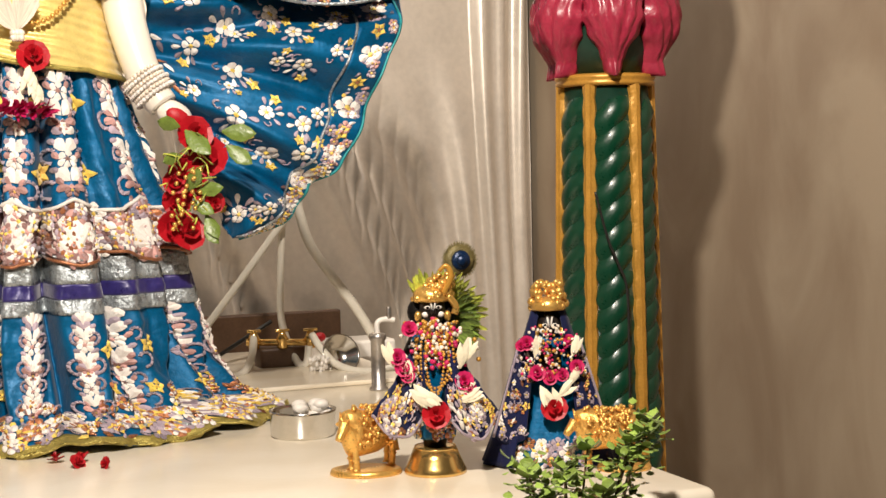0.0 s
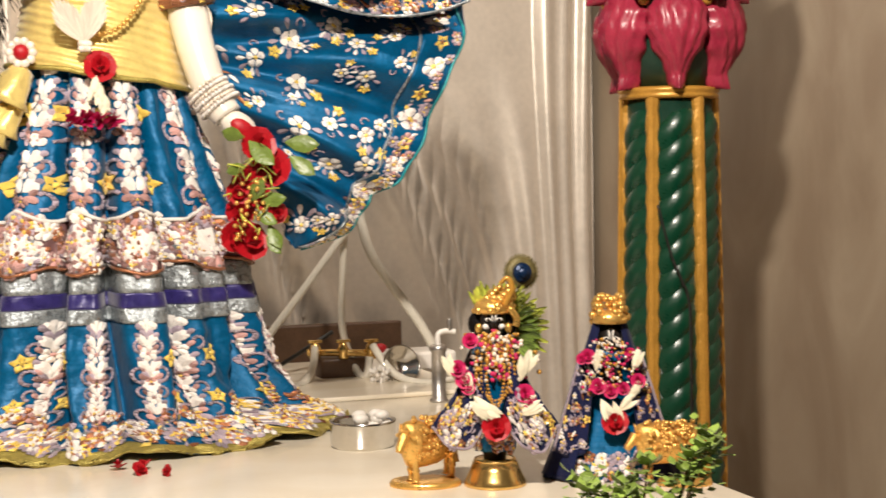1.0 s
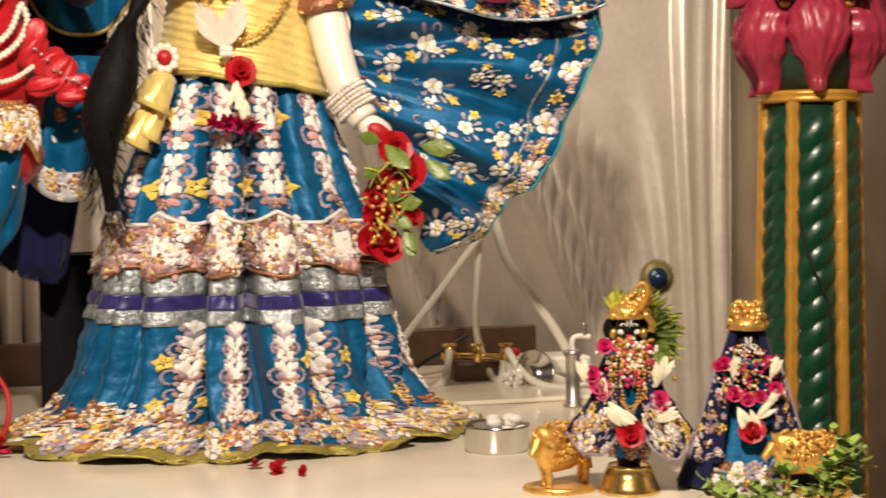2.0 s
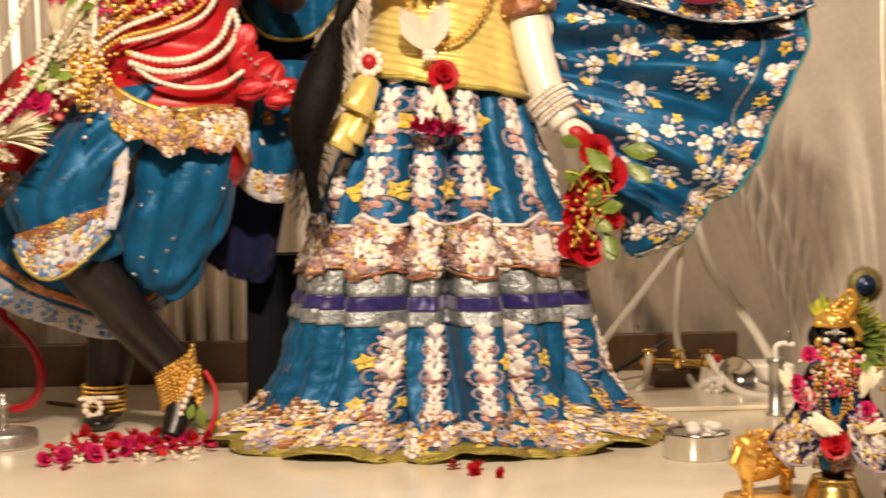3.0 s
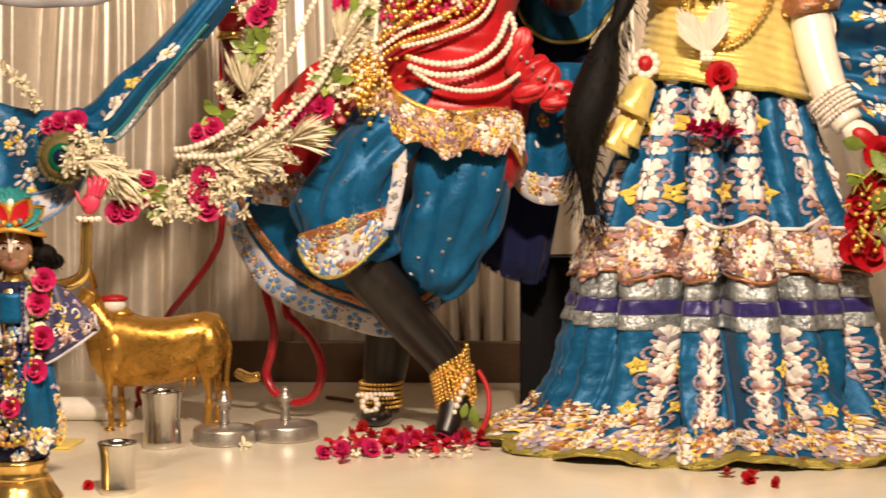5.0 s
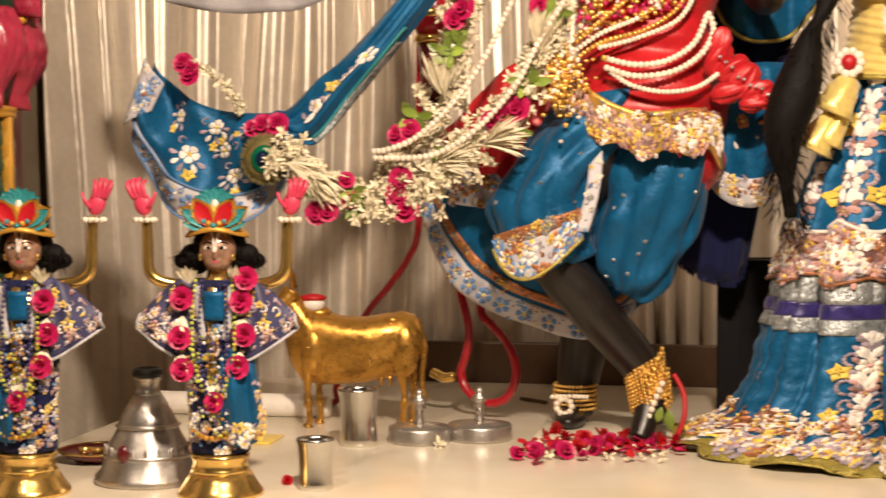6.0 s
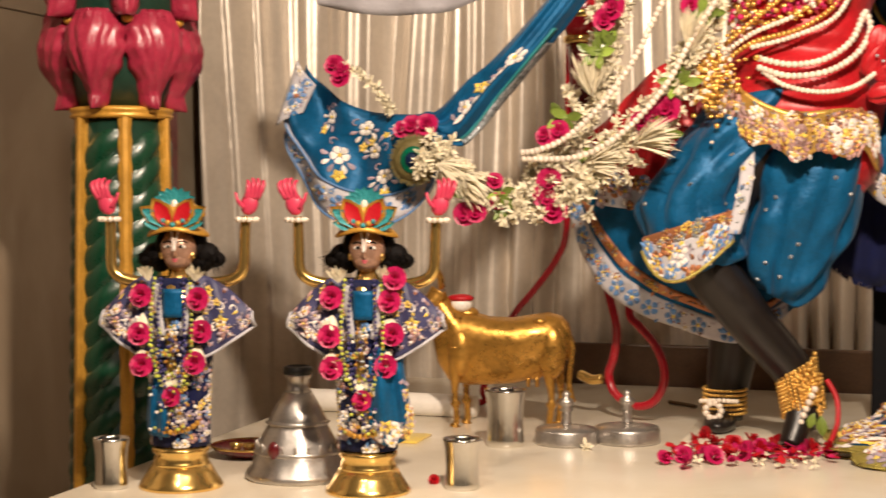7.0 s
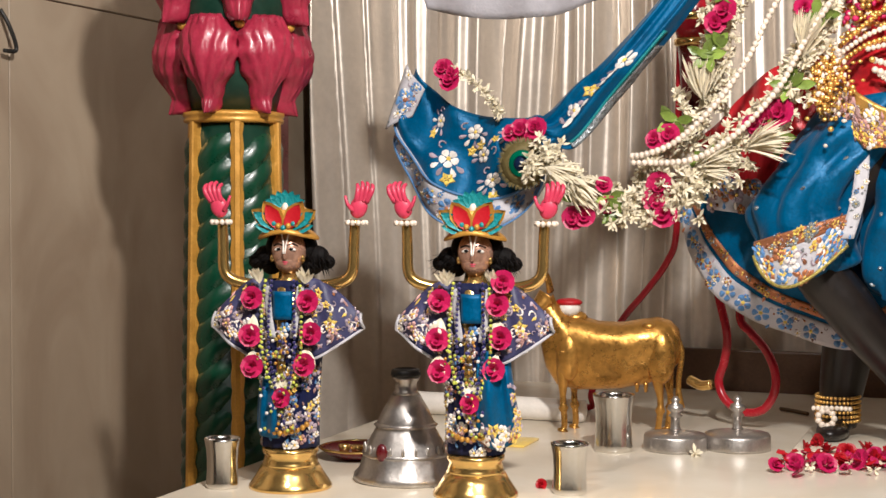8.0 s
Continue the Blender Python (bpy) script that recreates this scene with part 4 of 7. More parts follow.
def bouquet():
    t = thing("rose_bouquet", "hanging bouquet of red roses with green leaves in the statue's hand", "bouquet")
    rng = random.Random(12)
    y = 3.30
    for x, z, r in ((0.725, 1.545, 0.042), (0.755, 1.495, 0.046), (0.70, 1.47, 0.036), (0.725, 1.43, 0.03), (0.76, 1.395, 0.024), (0.685, 1.40, 0.034), (0.70, 1.335, 0.045), (0.67, 1.345, 0.036), (0.68, 1.44, 0.028)):
        part("rose", rose(bmesh.new(), (x, y + rng.uniform(-0.02, 0.02), z), r, tilt=(rng.uniform(-0.5, 0.5), -1, rng.uniform(-0.3, 0.5)), rng=rng), REDROSE, t)
    for x, z, dx, dz, q in ((0.69, 1.56, -0.8, 0.2, 0.06), (0.70, 1.555, 0.4, -0.5, 0.08), (0.78, 1.55, 0.9, -0.1, 0.075), (0.79, 1.52, 0.8, -0.7, 0.07), (0.72, 1.42, 0.7, 0.1, 0.06), (0.70, 1.42, 0.3, 0.6, 0.06),
                            (0.71, 1.40, 0.9, -0.6, 0.055), (0.74, 1.37, 0.4, -1, 0.06), (0.69, 1.50, -0.9, -0.3, 0.05), (0.735, 1.345, 0.6, -0.9, 0.05)):
        bm = bmesh.new()
        blade(bm, (x, y - 0.02, z), (dx, -0.25, dz), (-dz, 0.1, dx), q, q * 0.55, 0, -0.15)
        part("leaf", bm, LEAF, t)
    bm = bmesh.new()
    for k in range(26):
        x, z = rng.uniform(0.655, 0.745), rng.uniform(1.33, 1.53)
        tube(bm, smooth_path([(x, y, z), (x + rng.uniform(-0.02, 0.02), y - 0.03, z + 0.012), (x + rng.uniform(-0.03, 0.03), y - 0.03, z + rng.uniform(-0.02, 0.02))], 3), 0.0018, 5)
    part("stem_cluster", bm, LIMELEAF, t)
    bm = bmesh.new()
    for k in range(30):
        ball(bm, (rng.uniform(0.66, 0.73), y - 0.035, rng.uniform(1.34, 1.47)), 0.0055, 0, (6, 4))
    part("bead_cluster", bm, GOLD, t)


bouquet()


# ---- the black statue and its dress ----
def black_statue():
    bm = bmesh.new()
    lathe(bm, [(0.11, 1.55), (0.14, 1.72), (0.125, 1.85), (0.16, 2.02), (0.13, 2.1), (0.055, 2.15), (0.05, 2.2)], 24, (-0.21, 3.58, 0), m=Matrix.Diagonal((1, 0.72, 1, 1)))
    ball(bm, (-0.21, 3.56, 2.30), (0.085, 0.095, 0.115), detail=(18, 12))
    # crossed leg, its foot resting on its toes
    tube(bm, smooth_path([(-0.30, 3.50, 1.58), (-0.41, 3.46, 1.36), (-0.335, 3.47, 1.22), (-0.225, 3.50, 1.085), (-0.195, 3.50, 1.02), (-0.19, 3.47, 0.955)]), lambda s: 0.075 - 0.036 * min(1, s * 1.25), 16)
    tube(bm, smooth_path([(-0.195, 3.50, 1.03), (-0.20, 3.46, 0.965), (-0.215, 3.43, 0.915)]), lambda s: 0.036 - 0.01 * s, 14)
    for k in range(4):
        ball(bm, (-0.24 + 0.014 * k, 3.415, 0.912), (0.008, 0.014, 0.008), detail=(8, 6))
    # standing leg and foot
    tube(bm, smooth_path([(-0.20, 3.60, 1.55), (-0.33, 3.66, 1.25), (-0.375, 3.70, 1.05), (-0.385, 3.70, 0.93)]), lambda s: 0.085 - 0.045 * s, 16)
    ball(bm, (-0.39, 3.63, 0.930), (0.038, 0.088, 0.026), detail=(16, 10))
    # arm reaching towards the flute
    tube(bm, smooth_path([(-0.06, 3.56, 2.05), (0.06, 3.46, 1.9), (0.0, 3.36, 2.0), (-0.12, 3.34, 2.12)]), lambda s: 0.045 - 0.012 * s, 12)
    return tagged(mesh_object("statue", bm, BLACKSTONE), "black stone statue standing with crossed legs on rose petals", "statue")


black_statue()
KX, KY = -0.21, 3.55


def loin_cloth():
    t = thing("dhoti", "dark blue silk trousers dotted with silver sequins", "trousers")
    rng = random.Random(5)
    def leg(path, radii, seed, deep):
        p = smooth_path(path, 10)
        def s(u, v):
            q = max(0.0, min(1.0, 1 - v)) * (len(p) - 1)
            i = min(int(q), len(p) - 2)
            c = p[i].lerp(p[i + 1], q - i)
            a = (u - 0.5) * 2 * math.pi
            r = between(radii, 1 - v) * (1 + 0.07 * noise.noise((math.cos(a) * 2, math.sin(a) * 2 + seed, v * 3)))
            fold = 0.017 * (0.5 - (1 - abs(math.sin(4.5 * a + (2.4 if seed > 0 else -1.6) * v + seed))) ** 2) * (0.4 + 0.6 * math.sin(math.pi * max(0.0, min(1.0, v)))) + 0.008 * math.sin(15 * v - 4 * a + 3 * noise.noise((a, v * 3, seed)))
            return Vector((c.x + (r + fold) * math.sin(a), c.y - (r + fold) * deep * math.cos(a), c.z + 0.02 * math.sin(a) * seed))
        return s
    left = leg([(-0.27, 3.53, 1.70), (-0.36, 3.49, 1.58), (-0.435, 3.46, 1.46), (-0.42, 3.45, 1.34), (-0.40, 3.45, 1.30)], [(0, 0.13), (0.3, 0.125), (0.6, 0.112), (0.85, 0.085), (1, 0.06)], 1, 0.85)
    right = leg([(-0.17, 3.54, 1.70), (-0.19, 3.53, 1.55), (-0.205, 3.52, 1.42), (-0.235, 3.51, 1.30), (-0.245, 3.51, 1.235)], [(0, 0.13), (0.3, 0.130), (0.55, 0.112), (0.8, 0.078), (1, 0.035)], -1, 0.8)
    for s in (left, right):
        limb = part("leg", sheet(bmesh.new(), s, 64, 60, thick=0.003), BLUE, t)
        c = Cloth(s, 0.002)
        for k in range(11):
            c.dot(0.5 + rng.uniform(-0.16, 0.16), 0.15 + k * 0.06, (0, 0), 0.0055, TIN, 0.004)
        c.finish(limb, "sequin_work")
    def panel(u, v):
        q = max(0.0, min(1.0, u))
        foot, head = 1.345 + 0.025 * q - 0.075 * math.sin(math.pi * q ** 0.75), 1.375 + 0.062 * q
        return Vector((-0.535 + 0.2 * u, 3.365 - 0.04 * math.sin(math.pi * q), foot + (head - foot) * v))
    cuff = part("cuff", sheet(bmesh.new(), panel, 30, 14, 0, 1, 0.0, 0.72, thick=0.004), PALECLOTH, t, "pale cuff printed with blue and copper flowers")
    part("cuff_band", sheet(bmesh.new(), panel, 30, 4, 0, 1, 0.72, 1.0, thick=0.007), ROSETHREAD, cuff, "copper sequin band")
    c = Cloth(panel, 0.004)
    c.crowd(rng, 70, (0.06, 0.94), (0.06, 0.66), 0.03, (SKY, SKY, ROSE, WHITE, YELLOW))
    c.crowd(rng, 60, (0.02, 0.98), (0.73, 0.99), 0.016, (ROSE, YELLOW, TIN))
    c.finish(cuff)
    part("edge_cord", tube(bmesh.new(), [panel(k / 30, 0.0) + Vector((0, -0.003, 0)) for k in range(31)], 0.004, 6), HEM, t)
    def placket(u, v):
        z = 1.385 + 0.22 * v
        return Vector((-0.352 + 0.03 * u + 0.02 * math.sin(v * 2.6) + (0.012 * v), 3.352 + 0.045 * v, z))
    strip = part("placket", sheet(bmesh.new(), placket, 4, 20, thick=0.004), PALECLOTH, t, "pale silver edging strip")
    c = Cloth(placket, 0.003)
    c.crowd(rng, 26, (0.1, 0.9), (0.03, 0.97), 0.014, (TIN, SKY, YELLOW, WHITE))
    c.finish(strip)
    return t


loin_cloth()


def hanging_tail():
    """The loose back cloth under the knee."""
    t = thing("back_cloth", "blue silk cloth with pale flowered border behind the legs", "cloth")
    rng = random.Random(6)
    lo = [(-0.76, 3.60, 1.45), (-0.72, 3.60, 1.33), (-0.66, 3.60, 1.245), (-0.59, 3.60, 1.19), (-0.47, 3.60, 1.150), (-0.33, 3.60, 1.125), (-0.24, 3.62, 1.19), (-0.16, 3.64, 1.26)]
    hi = [(-0.60, 3.60, 1.53), (-0.52, 3.60, 1.53), (-0.46, 3.60, 1.5), (-0.42, 3.60, 1.46), (-0.36, 3.60, 1.42), (-0.3, 3.60, 1.4), (-0.24, 3.62, 1.4), (-0.16, 3.64, 1.4)]
    s = spread(lo, hi, lambda u, v: 0.020 * math.sin(u * 17 + 1.5 * v) * (1 - 0.4 * v) + 0.008 * math.sin(u * 37), 0.03)
    part("cloth", sheet(bmesh.new(), s, 90, 30, thick=0.003), BLUE, t)
    rim = lambda u, v: s(u, 0.18 * v)
    edge = part("border", sheet(bmesh.new(), rim, 90, 5, 0, 0.86, 0, 1, thick=0.006, lift=0.004), PALECLOTH, t, "pale border printed with blue flowers")
    band = part("border_band", sheet(bmesh.new(), lambda u, v: s(u, 0.215 + 0.07 * v), 90, 3, 0.0, 1.0, 0, 1, thick=0.006, lift=0.004), ROSETHREAD, t, "copper sequin band")
    c = Cloth(rim, 0.006)
    for k in range(12):
        c.flower(0.04 + k * 0.07, 0.45, (0, 0), 0.022, SKY, YELLOW, 5, k)
    c.crowd(rng, 90, (0.02, 0.85), (0.12, 0.88), 0.018, (SKY, LILAC, WHITE, ROSE))
    c.finish(edge)
    c = Cloth(lambda u, v: s(u, 0.215 + 0.07 * v), 0.006)
    c.crowd(rng, 90, (0.02, 0.97), (0.15, 0.85), 0.014, (ROSE, YELLOW, TIN))
    c.finish(band, "sequin_work")
    def flap(u, v):
        return Vector((-0.66 + 0.16 * u, 3.50 - 0.02 * math.sin(u * 7), 1.445 - 0.02 * u + 0.085 * v * (1 - 0.3 * u)))
    flap_part = part("flap", sheet(bmesh.new(), flap, 16, 8, thick=0.004), PALECLOTH, t)
    c = Cloth(flap, 0.003)
    c.crowd(rng, 50, (0.05, 0.95), (0.1, 0.95), 0.03, (SKY, LILAC, WHITE, ROSE))
    c.finish(flap_part)


hanging_tail()


def red_wrap():
    t = thing("tunic", "bright red silk tunic gathered across the black statue's body", "tunic")
    rows = [(0.0, 1.505, -0.15, 0.07), (0.12, 1.535, -0.19, 0.15), (0.3, 1.63, -0.215, 0.185), (0.5, 1.72, -0.20, 0.178), (0.75, 1.83, -0.20, 0.15), (1.0, 1.98, -0.21, 0.16)]
    zs, xs, rs = [(a, b) for a, b, c, d in rows], [(a, c) for a, b, c, d in rows], [(a, d) for a, b, c, d in rows]
    def s(u, v):
        a = (u - 0.5) * 2 * math.pi
        r = between(rs, v) + 0.006 * math.sin(26 * v + 1.8 * a) + 0.004 * math.sin(44 * v - 1.2 * a + 1)
        return Vector((between(xs, v) + r * math.sin(a), KY - r * 0.78 * math.cos(a), between(zs, v) - 0.045 * math.sin(a) * (1 - v)))
    part("body", sheet(bmesh.new(), s, 80, 80, thick=0.003), RED, t)
    lo = [(-0.70, 3.56, 1.60), (-0.62, 3.55, 1.52), (-0.55, 3.54, 1.50), (-0.48, 3.52, 1.56), (-0.40, 3.5, 1.65)]
    hi = [(-0.64, 3.58, 1.66), (-0.58, 3.58, 1.73), (-0.50, 3.58, 1.785), (-0.44, 3.58, 1.79), (-0.36, 3.56, 1.78)]
    w = spread(lo, hi, lambda u, v: 0.014 * math.sin(u * 22 + v * 3), 0.02)
    part("loose_end", sheet(bmesh.new(), w, 50, 20, thick=0.003), RED, t)
    # gathered sash end
    rng = random.Random(2)
    for x, z, q, lean in ((-0.045, 1.765, 0.028, 0.5), (-0.012, 1.742, 0.026, 0.9), (0.01, 1.715, 0.030, 0.6), (0.04, 1.69, 0.026, 1.1), (0.068, 1.677, 0.022, 1.3), (-0.02, 1.695, 0.028, 1.2), (0.035, 1.668, 0.022, 1.4), (-0.04, 1.80, 0.024, 0.2)):
        crumple = lambda a, k, w=rng.uniform(0, 6): 1 + 0.26 * math.sin(3 * a + w + 0.7 * k) + 0.16 * math.sin(7 * a - w + 0.5 * k)
        m = Matrix.Diagonal((1, 0.55, 1, 1)) @ Matrix.Rotation(lean, 4, "Y")
        bm = lathe(bmesh.new(), [(q * 0.25, q * 1.5), (q * 0.6, q * 1.2), (q * 0.85, q * 0.5), (q * 0.9, -q * 0.3), (q * 0.7, -q * 1.0), (q * 0.3, -q * 1.5)], 26, (x, 3.435, z), wave=crumple, m=m)
        part("sash_fold", bm, RED, t, "gathered fold of the red sash end")
    bm = bmesh.new()
    for k in range(9):
        ball(bm, (-0.04 + 0.013 * k, 3.412, 1.765 - 0.0115 * k + rng.uniform(-0.012, 0.012)), (0.004, 0.002, 0.004), 0, (7, 5))
    tagged(part("sequin_work", bm, TINSEL, t), kind="stuff")


red_wrap()


def belt_and_pearls():
    rng = random.Random(9)
    t = thing("belt", "broad gold belt worked with pink and yellow flowers", "belt")
    def s(u, v):
        a = -1.35 + 2.5 * u
        x = KX - 0.01 + 0.205 * math.sin(a)
        return Vector((x, KY - 0.185 * math.cos(a) - 0.004, 1.685 - 0.115 * u + 0.02 * math.sin(u * 9) + 0.095 * (v - 0.5) + 0.012 * math.sin(u * 30) * (1 - v)))
    band = part("band", sheet(bmesh.new(), s, 50, 10, thick=0.006), [GOLD], t)
    c = Cloth(s, 0.005)
    c.crowd(rng, 420, (0.03, 0.97), (0.06, 0.94), 0.024, (YELLOW, YELLOW, ROSE, DUSTY, DUSTY, WHITE))
    for u in (0.3, 0.55, 0.78, 0.93):
        c.flower(u, 0.5, (0, 0), 0.038, DUSTY if u < 0.6 else WHITE, YELLOW, 6, u)
    c.finish(band)
    bm = bmesh.new()
    for k in range(260):
        ball(bm, (-0.385 + rng.gauss(0, 0.026), 3.36 + rng.uniform(-0.008, 0.012), 1.72 + rng.gauss(0, 0.042)), (rng.uniform(0.003, 0.0075), 0.004, rng.uniform(0.003, 0.0075)), rng.choice((0, 0, 0, 1)), (7, 5))
    part("buckle", bm, [GOLD, PEARL], t, "heavy gold filigree buckle")
    t = thing("pearl_strings", "strings of cream pearls looped across the red tunic", "necklace")
    f = KY - 0.165
    runs = [
        [(-0.285, f + 0.0, 1.745), (-0.22, f - 0.015, 1.725), (-0.14, f, 1.735), (-0.08, f + 0.03, 1.775), (-0.055, f + 0.06, 1.83), (-0.07, f + 0.07, 1.875)],
        [(-0.285, f + 0.0, 1.765), (-0.22, f - 0.01, 1.75), (-0.15, f, 1.76), (-0.095, f + 0.03, 1.80), (-0.07, f + 0.06, 1.86)],
        [(-0.275, f + 0.0, 1.735), (-0.23, f - 0.015, 1.705), (-0.16, f - 0.01, 1.69), (-0.09, f + 0.01, 1.70), (-0.04, f + 0.05, 1.735)],
        [(-0.37, f + 0.02, 1.755), (-0.30, f, 1.80), (-0.20, f + 0.02, 1.83), (-0.13, f + 0.04, 1.88), (-0.11, f + 0.06, 1.94)],
        [(-0.37, f + 0.02, 1.775), (-0.30, f, 1.82), (-0.21, f + 0.02, 1.86), (-0.15, f + 0.05, 1.92)],
        [(-0.36, f + 0.02, 1.80), (-0.31, f, 1.84), (-0.24, f + 0.02, 1.90), (-0.2, f + 0.05, 1.96)],
        [(-0.30, f, 1.79), (-0.22, f + 0.01, 1.81), (-0.13, f + 0.02, 1.85), (-0.09, f + 0.06, 1.92)],
    ]
    for k, r in enumerate(runs):
        bm = beads(bmesh.new(), r, 0.0078 if k < 2 else 0.0064, 0, gap=1.6)
        tagged(part("string", bm, GOLD if k in (3, 5) else PEARL, t), "gold bead string" if k in (3, 5) else "cream pearl string")
    for run, r in (([(-0.46, 3.33, 1.94), (-0.505, 3.315, 1.85), (-0.545, 3.305, 1.765), (-0.61, 3.295, 1.672), (-0.69, 3.285, 1.595), (-0.755, 3.285, 1.567), (-0.80, 3.30, 1.562)], 0.0088),
                   ([(-0.37, 3.32, 1.89), (-0.43, 3.305, 1.79), (-0.475, 3.295, 1.705), (-0.56, 3.285, 1.61), (-0.66, 3.28, 1.553), (-0.79, 3.30, 1.548)], 0.0088)):
        part("string", beads(bmesh.new(), run, r * 0.86, 0, gap=1.6), PEARL, t, "long cream pearl string")
    t = thing("brocade", "gold brocade and jewels over the statue's chest", "ornament")
    bm = bmesh.new()
    for k in range(420):
        x, z = rng.uniform(-0.36, -0.12), rng.uniform(1.82, 1.97)
        if z > 1.80 + (x + 0.36) * 0.35:
            ball(bm, (x, f + 0.05 * (x + 0.21) / 0.15 * ((x + 0.21) / 0.15) + rng.uniform(-0.01, 0.01) + 0.02, z), (rng.uniform(0.004, 0.009), 0.004, rng.uniform(0.004, 0.008)), rng.choice((0, 0, 0, 1, 2)), (6, 4))
    part("jewel_cluster", bm, [GOLD, PINKROSE, PEARL], t)


belt_and_pearls()


def flower_garland():
    t = thing("flower_garland", "thick garland of white buds, magenta roses and green leaves", "garland")
    rng = random.Random(21)
    lines = [
        smooth_path([(-0.60, 3.44, 1.95), (-0.62, 3.42, 1.84), (-0.645, 3.40, 1.72), (-0.70, 3.38, 1.60), (-0.78, 3.36, 1.50)], 8),
        smooth_path([(-0.38, 3.40, 1.93), (-0.43, 3.37, 1.80), (-0.485, 3.35, 1.68), (-0.56, 3.33, 1.59), (-0.66, 3.32, 1.50), (-0.76, 3.33, 1.455), (-0.85, 3.34, 1.455), (-0.94, 3.35, 1.50), (-1.02, 3.34, 1.575)], 10),
    ]
    bm = bmesh.new()
    for line in lines:
        for p in line:
            for _ in range(6):
                q = p + Vector((rng.gauss(0, 0.024), rng.gauss(0, 0.012), rng.gauss(0, 0.018)))
                tuft(bm, q, 0.020, 13, rng, 0, 0.42)
    # brushes of long white filaments
    for at, out in (((-0.645, 3.36, 1.68), (-0.2, -0.2, 1)), ((-0.43, 3.33, 1.77), (0.1, -0.2, 1)), ((-0.55, 3.30, 1.575), (0.9, -0.3, 0.35)), ((-1.0, 3.32, 1.54), (0.8, -0.3, -0.4)), ((-0.95, 3.32, 1.52), (0.6, -0.3, -0.6)), ((-0.66, 3.31, 1.53), (0.9, -0.2, 0.3))):
        for _ in range(120):
            d = (Vector(out) + Vector((rng.gauss(0, 0.22), rng.gauss(0, 0.2), rng.gauss(0, 0.22)))).normalized()
            blade(bm, Vector(at) + d * rng.uniform(0, 0.035), d, d.orthogonal(), rng.uniform(0.045, 0.085), 0.0055)
    tagged(part("bud_cluster", bm, WHITEBUD, t, "clusters of small white buds"), kind="stuff")
    for x, z, r in ((-0.60, 1.88, 0.03), (-0.62, 1.855, 0.026), (-0.475, 1.655, 0.032), (-0.50, 1.64, 0.032), (-0.53, 1.625, 0.028), (-0.715, 1.61, 0.026), (-0.745, 1.60, 0.024), (-0.735, 1.50, 0.03), (-0.74, 1.465, 0.033), (-0.725, 1.435, 0.032),
                    (-0.85, 1.455, 0.022), (-0.93, 1.425, 0.028), (-0.905, 1.43, 0.026), (-0.86, 1.50, 0.02), (-0.43, 1.88, 0.024)):
        part("rose", rose(bmesh.new(), (x, 3.315 + 0.12 * max(0, z - 1.6), z), r, tilt=(rng.uniform(-0.4, 0.4), -1, rng.uniform(-0.2, 0.4)), rng=rng), PINKROSE, t)
    for x, z in ((-0.615, 1.80), (-0.63, 1.78), (-0.70, 1.64), (-0.60, 1.93), (-0.455, 1.71), (-0.49, 1.60), (-0.62, 1.545), (-0.64, 1.53), (-0.84, 1.47), (-0.93, 1.47), (-0.40, 1.86), (-0.82, 1.44)):
        bm = bmesh.new()
        for k in range(6):
            d = (rng.gauss(0, 1), -0.5, rng.gauss(0, 1))
            blade(bm, (x + rng.uniform(-0.012, 0.012), 3.325 + 0.12 * max(0, z - 1.6), z), d, (d[2], 0.2, -d[0]), 0.045, 0.022, 0, -0.1)
        part("leaf_sprig", bm, LEAF, t)
    return t


flower_garland()


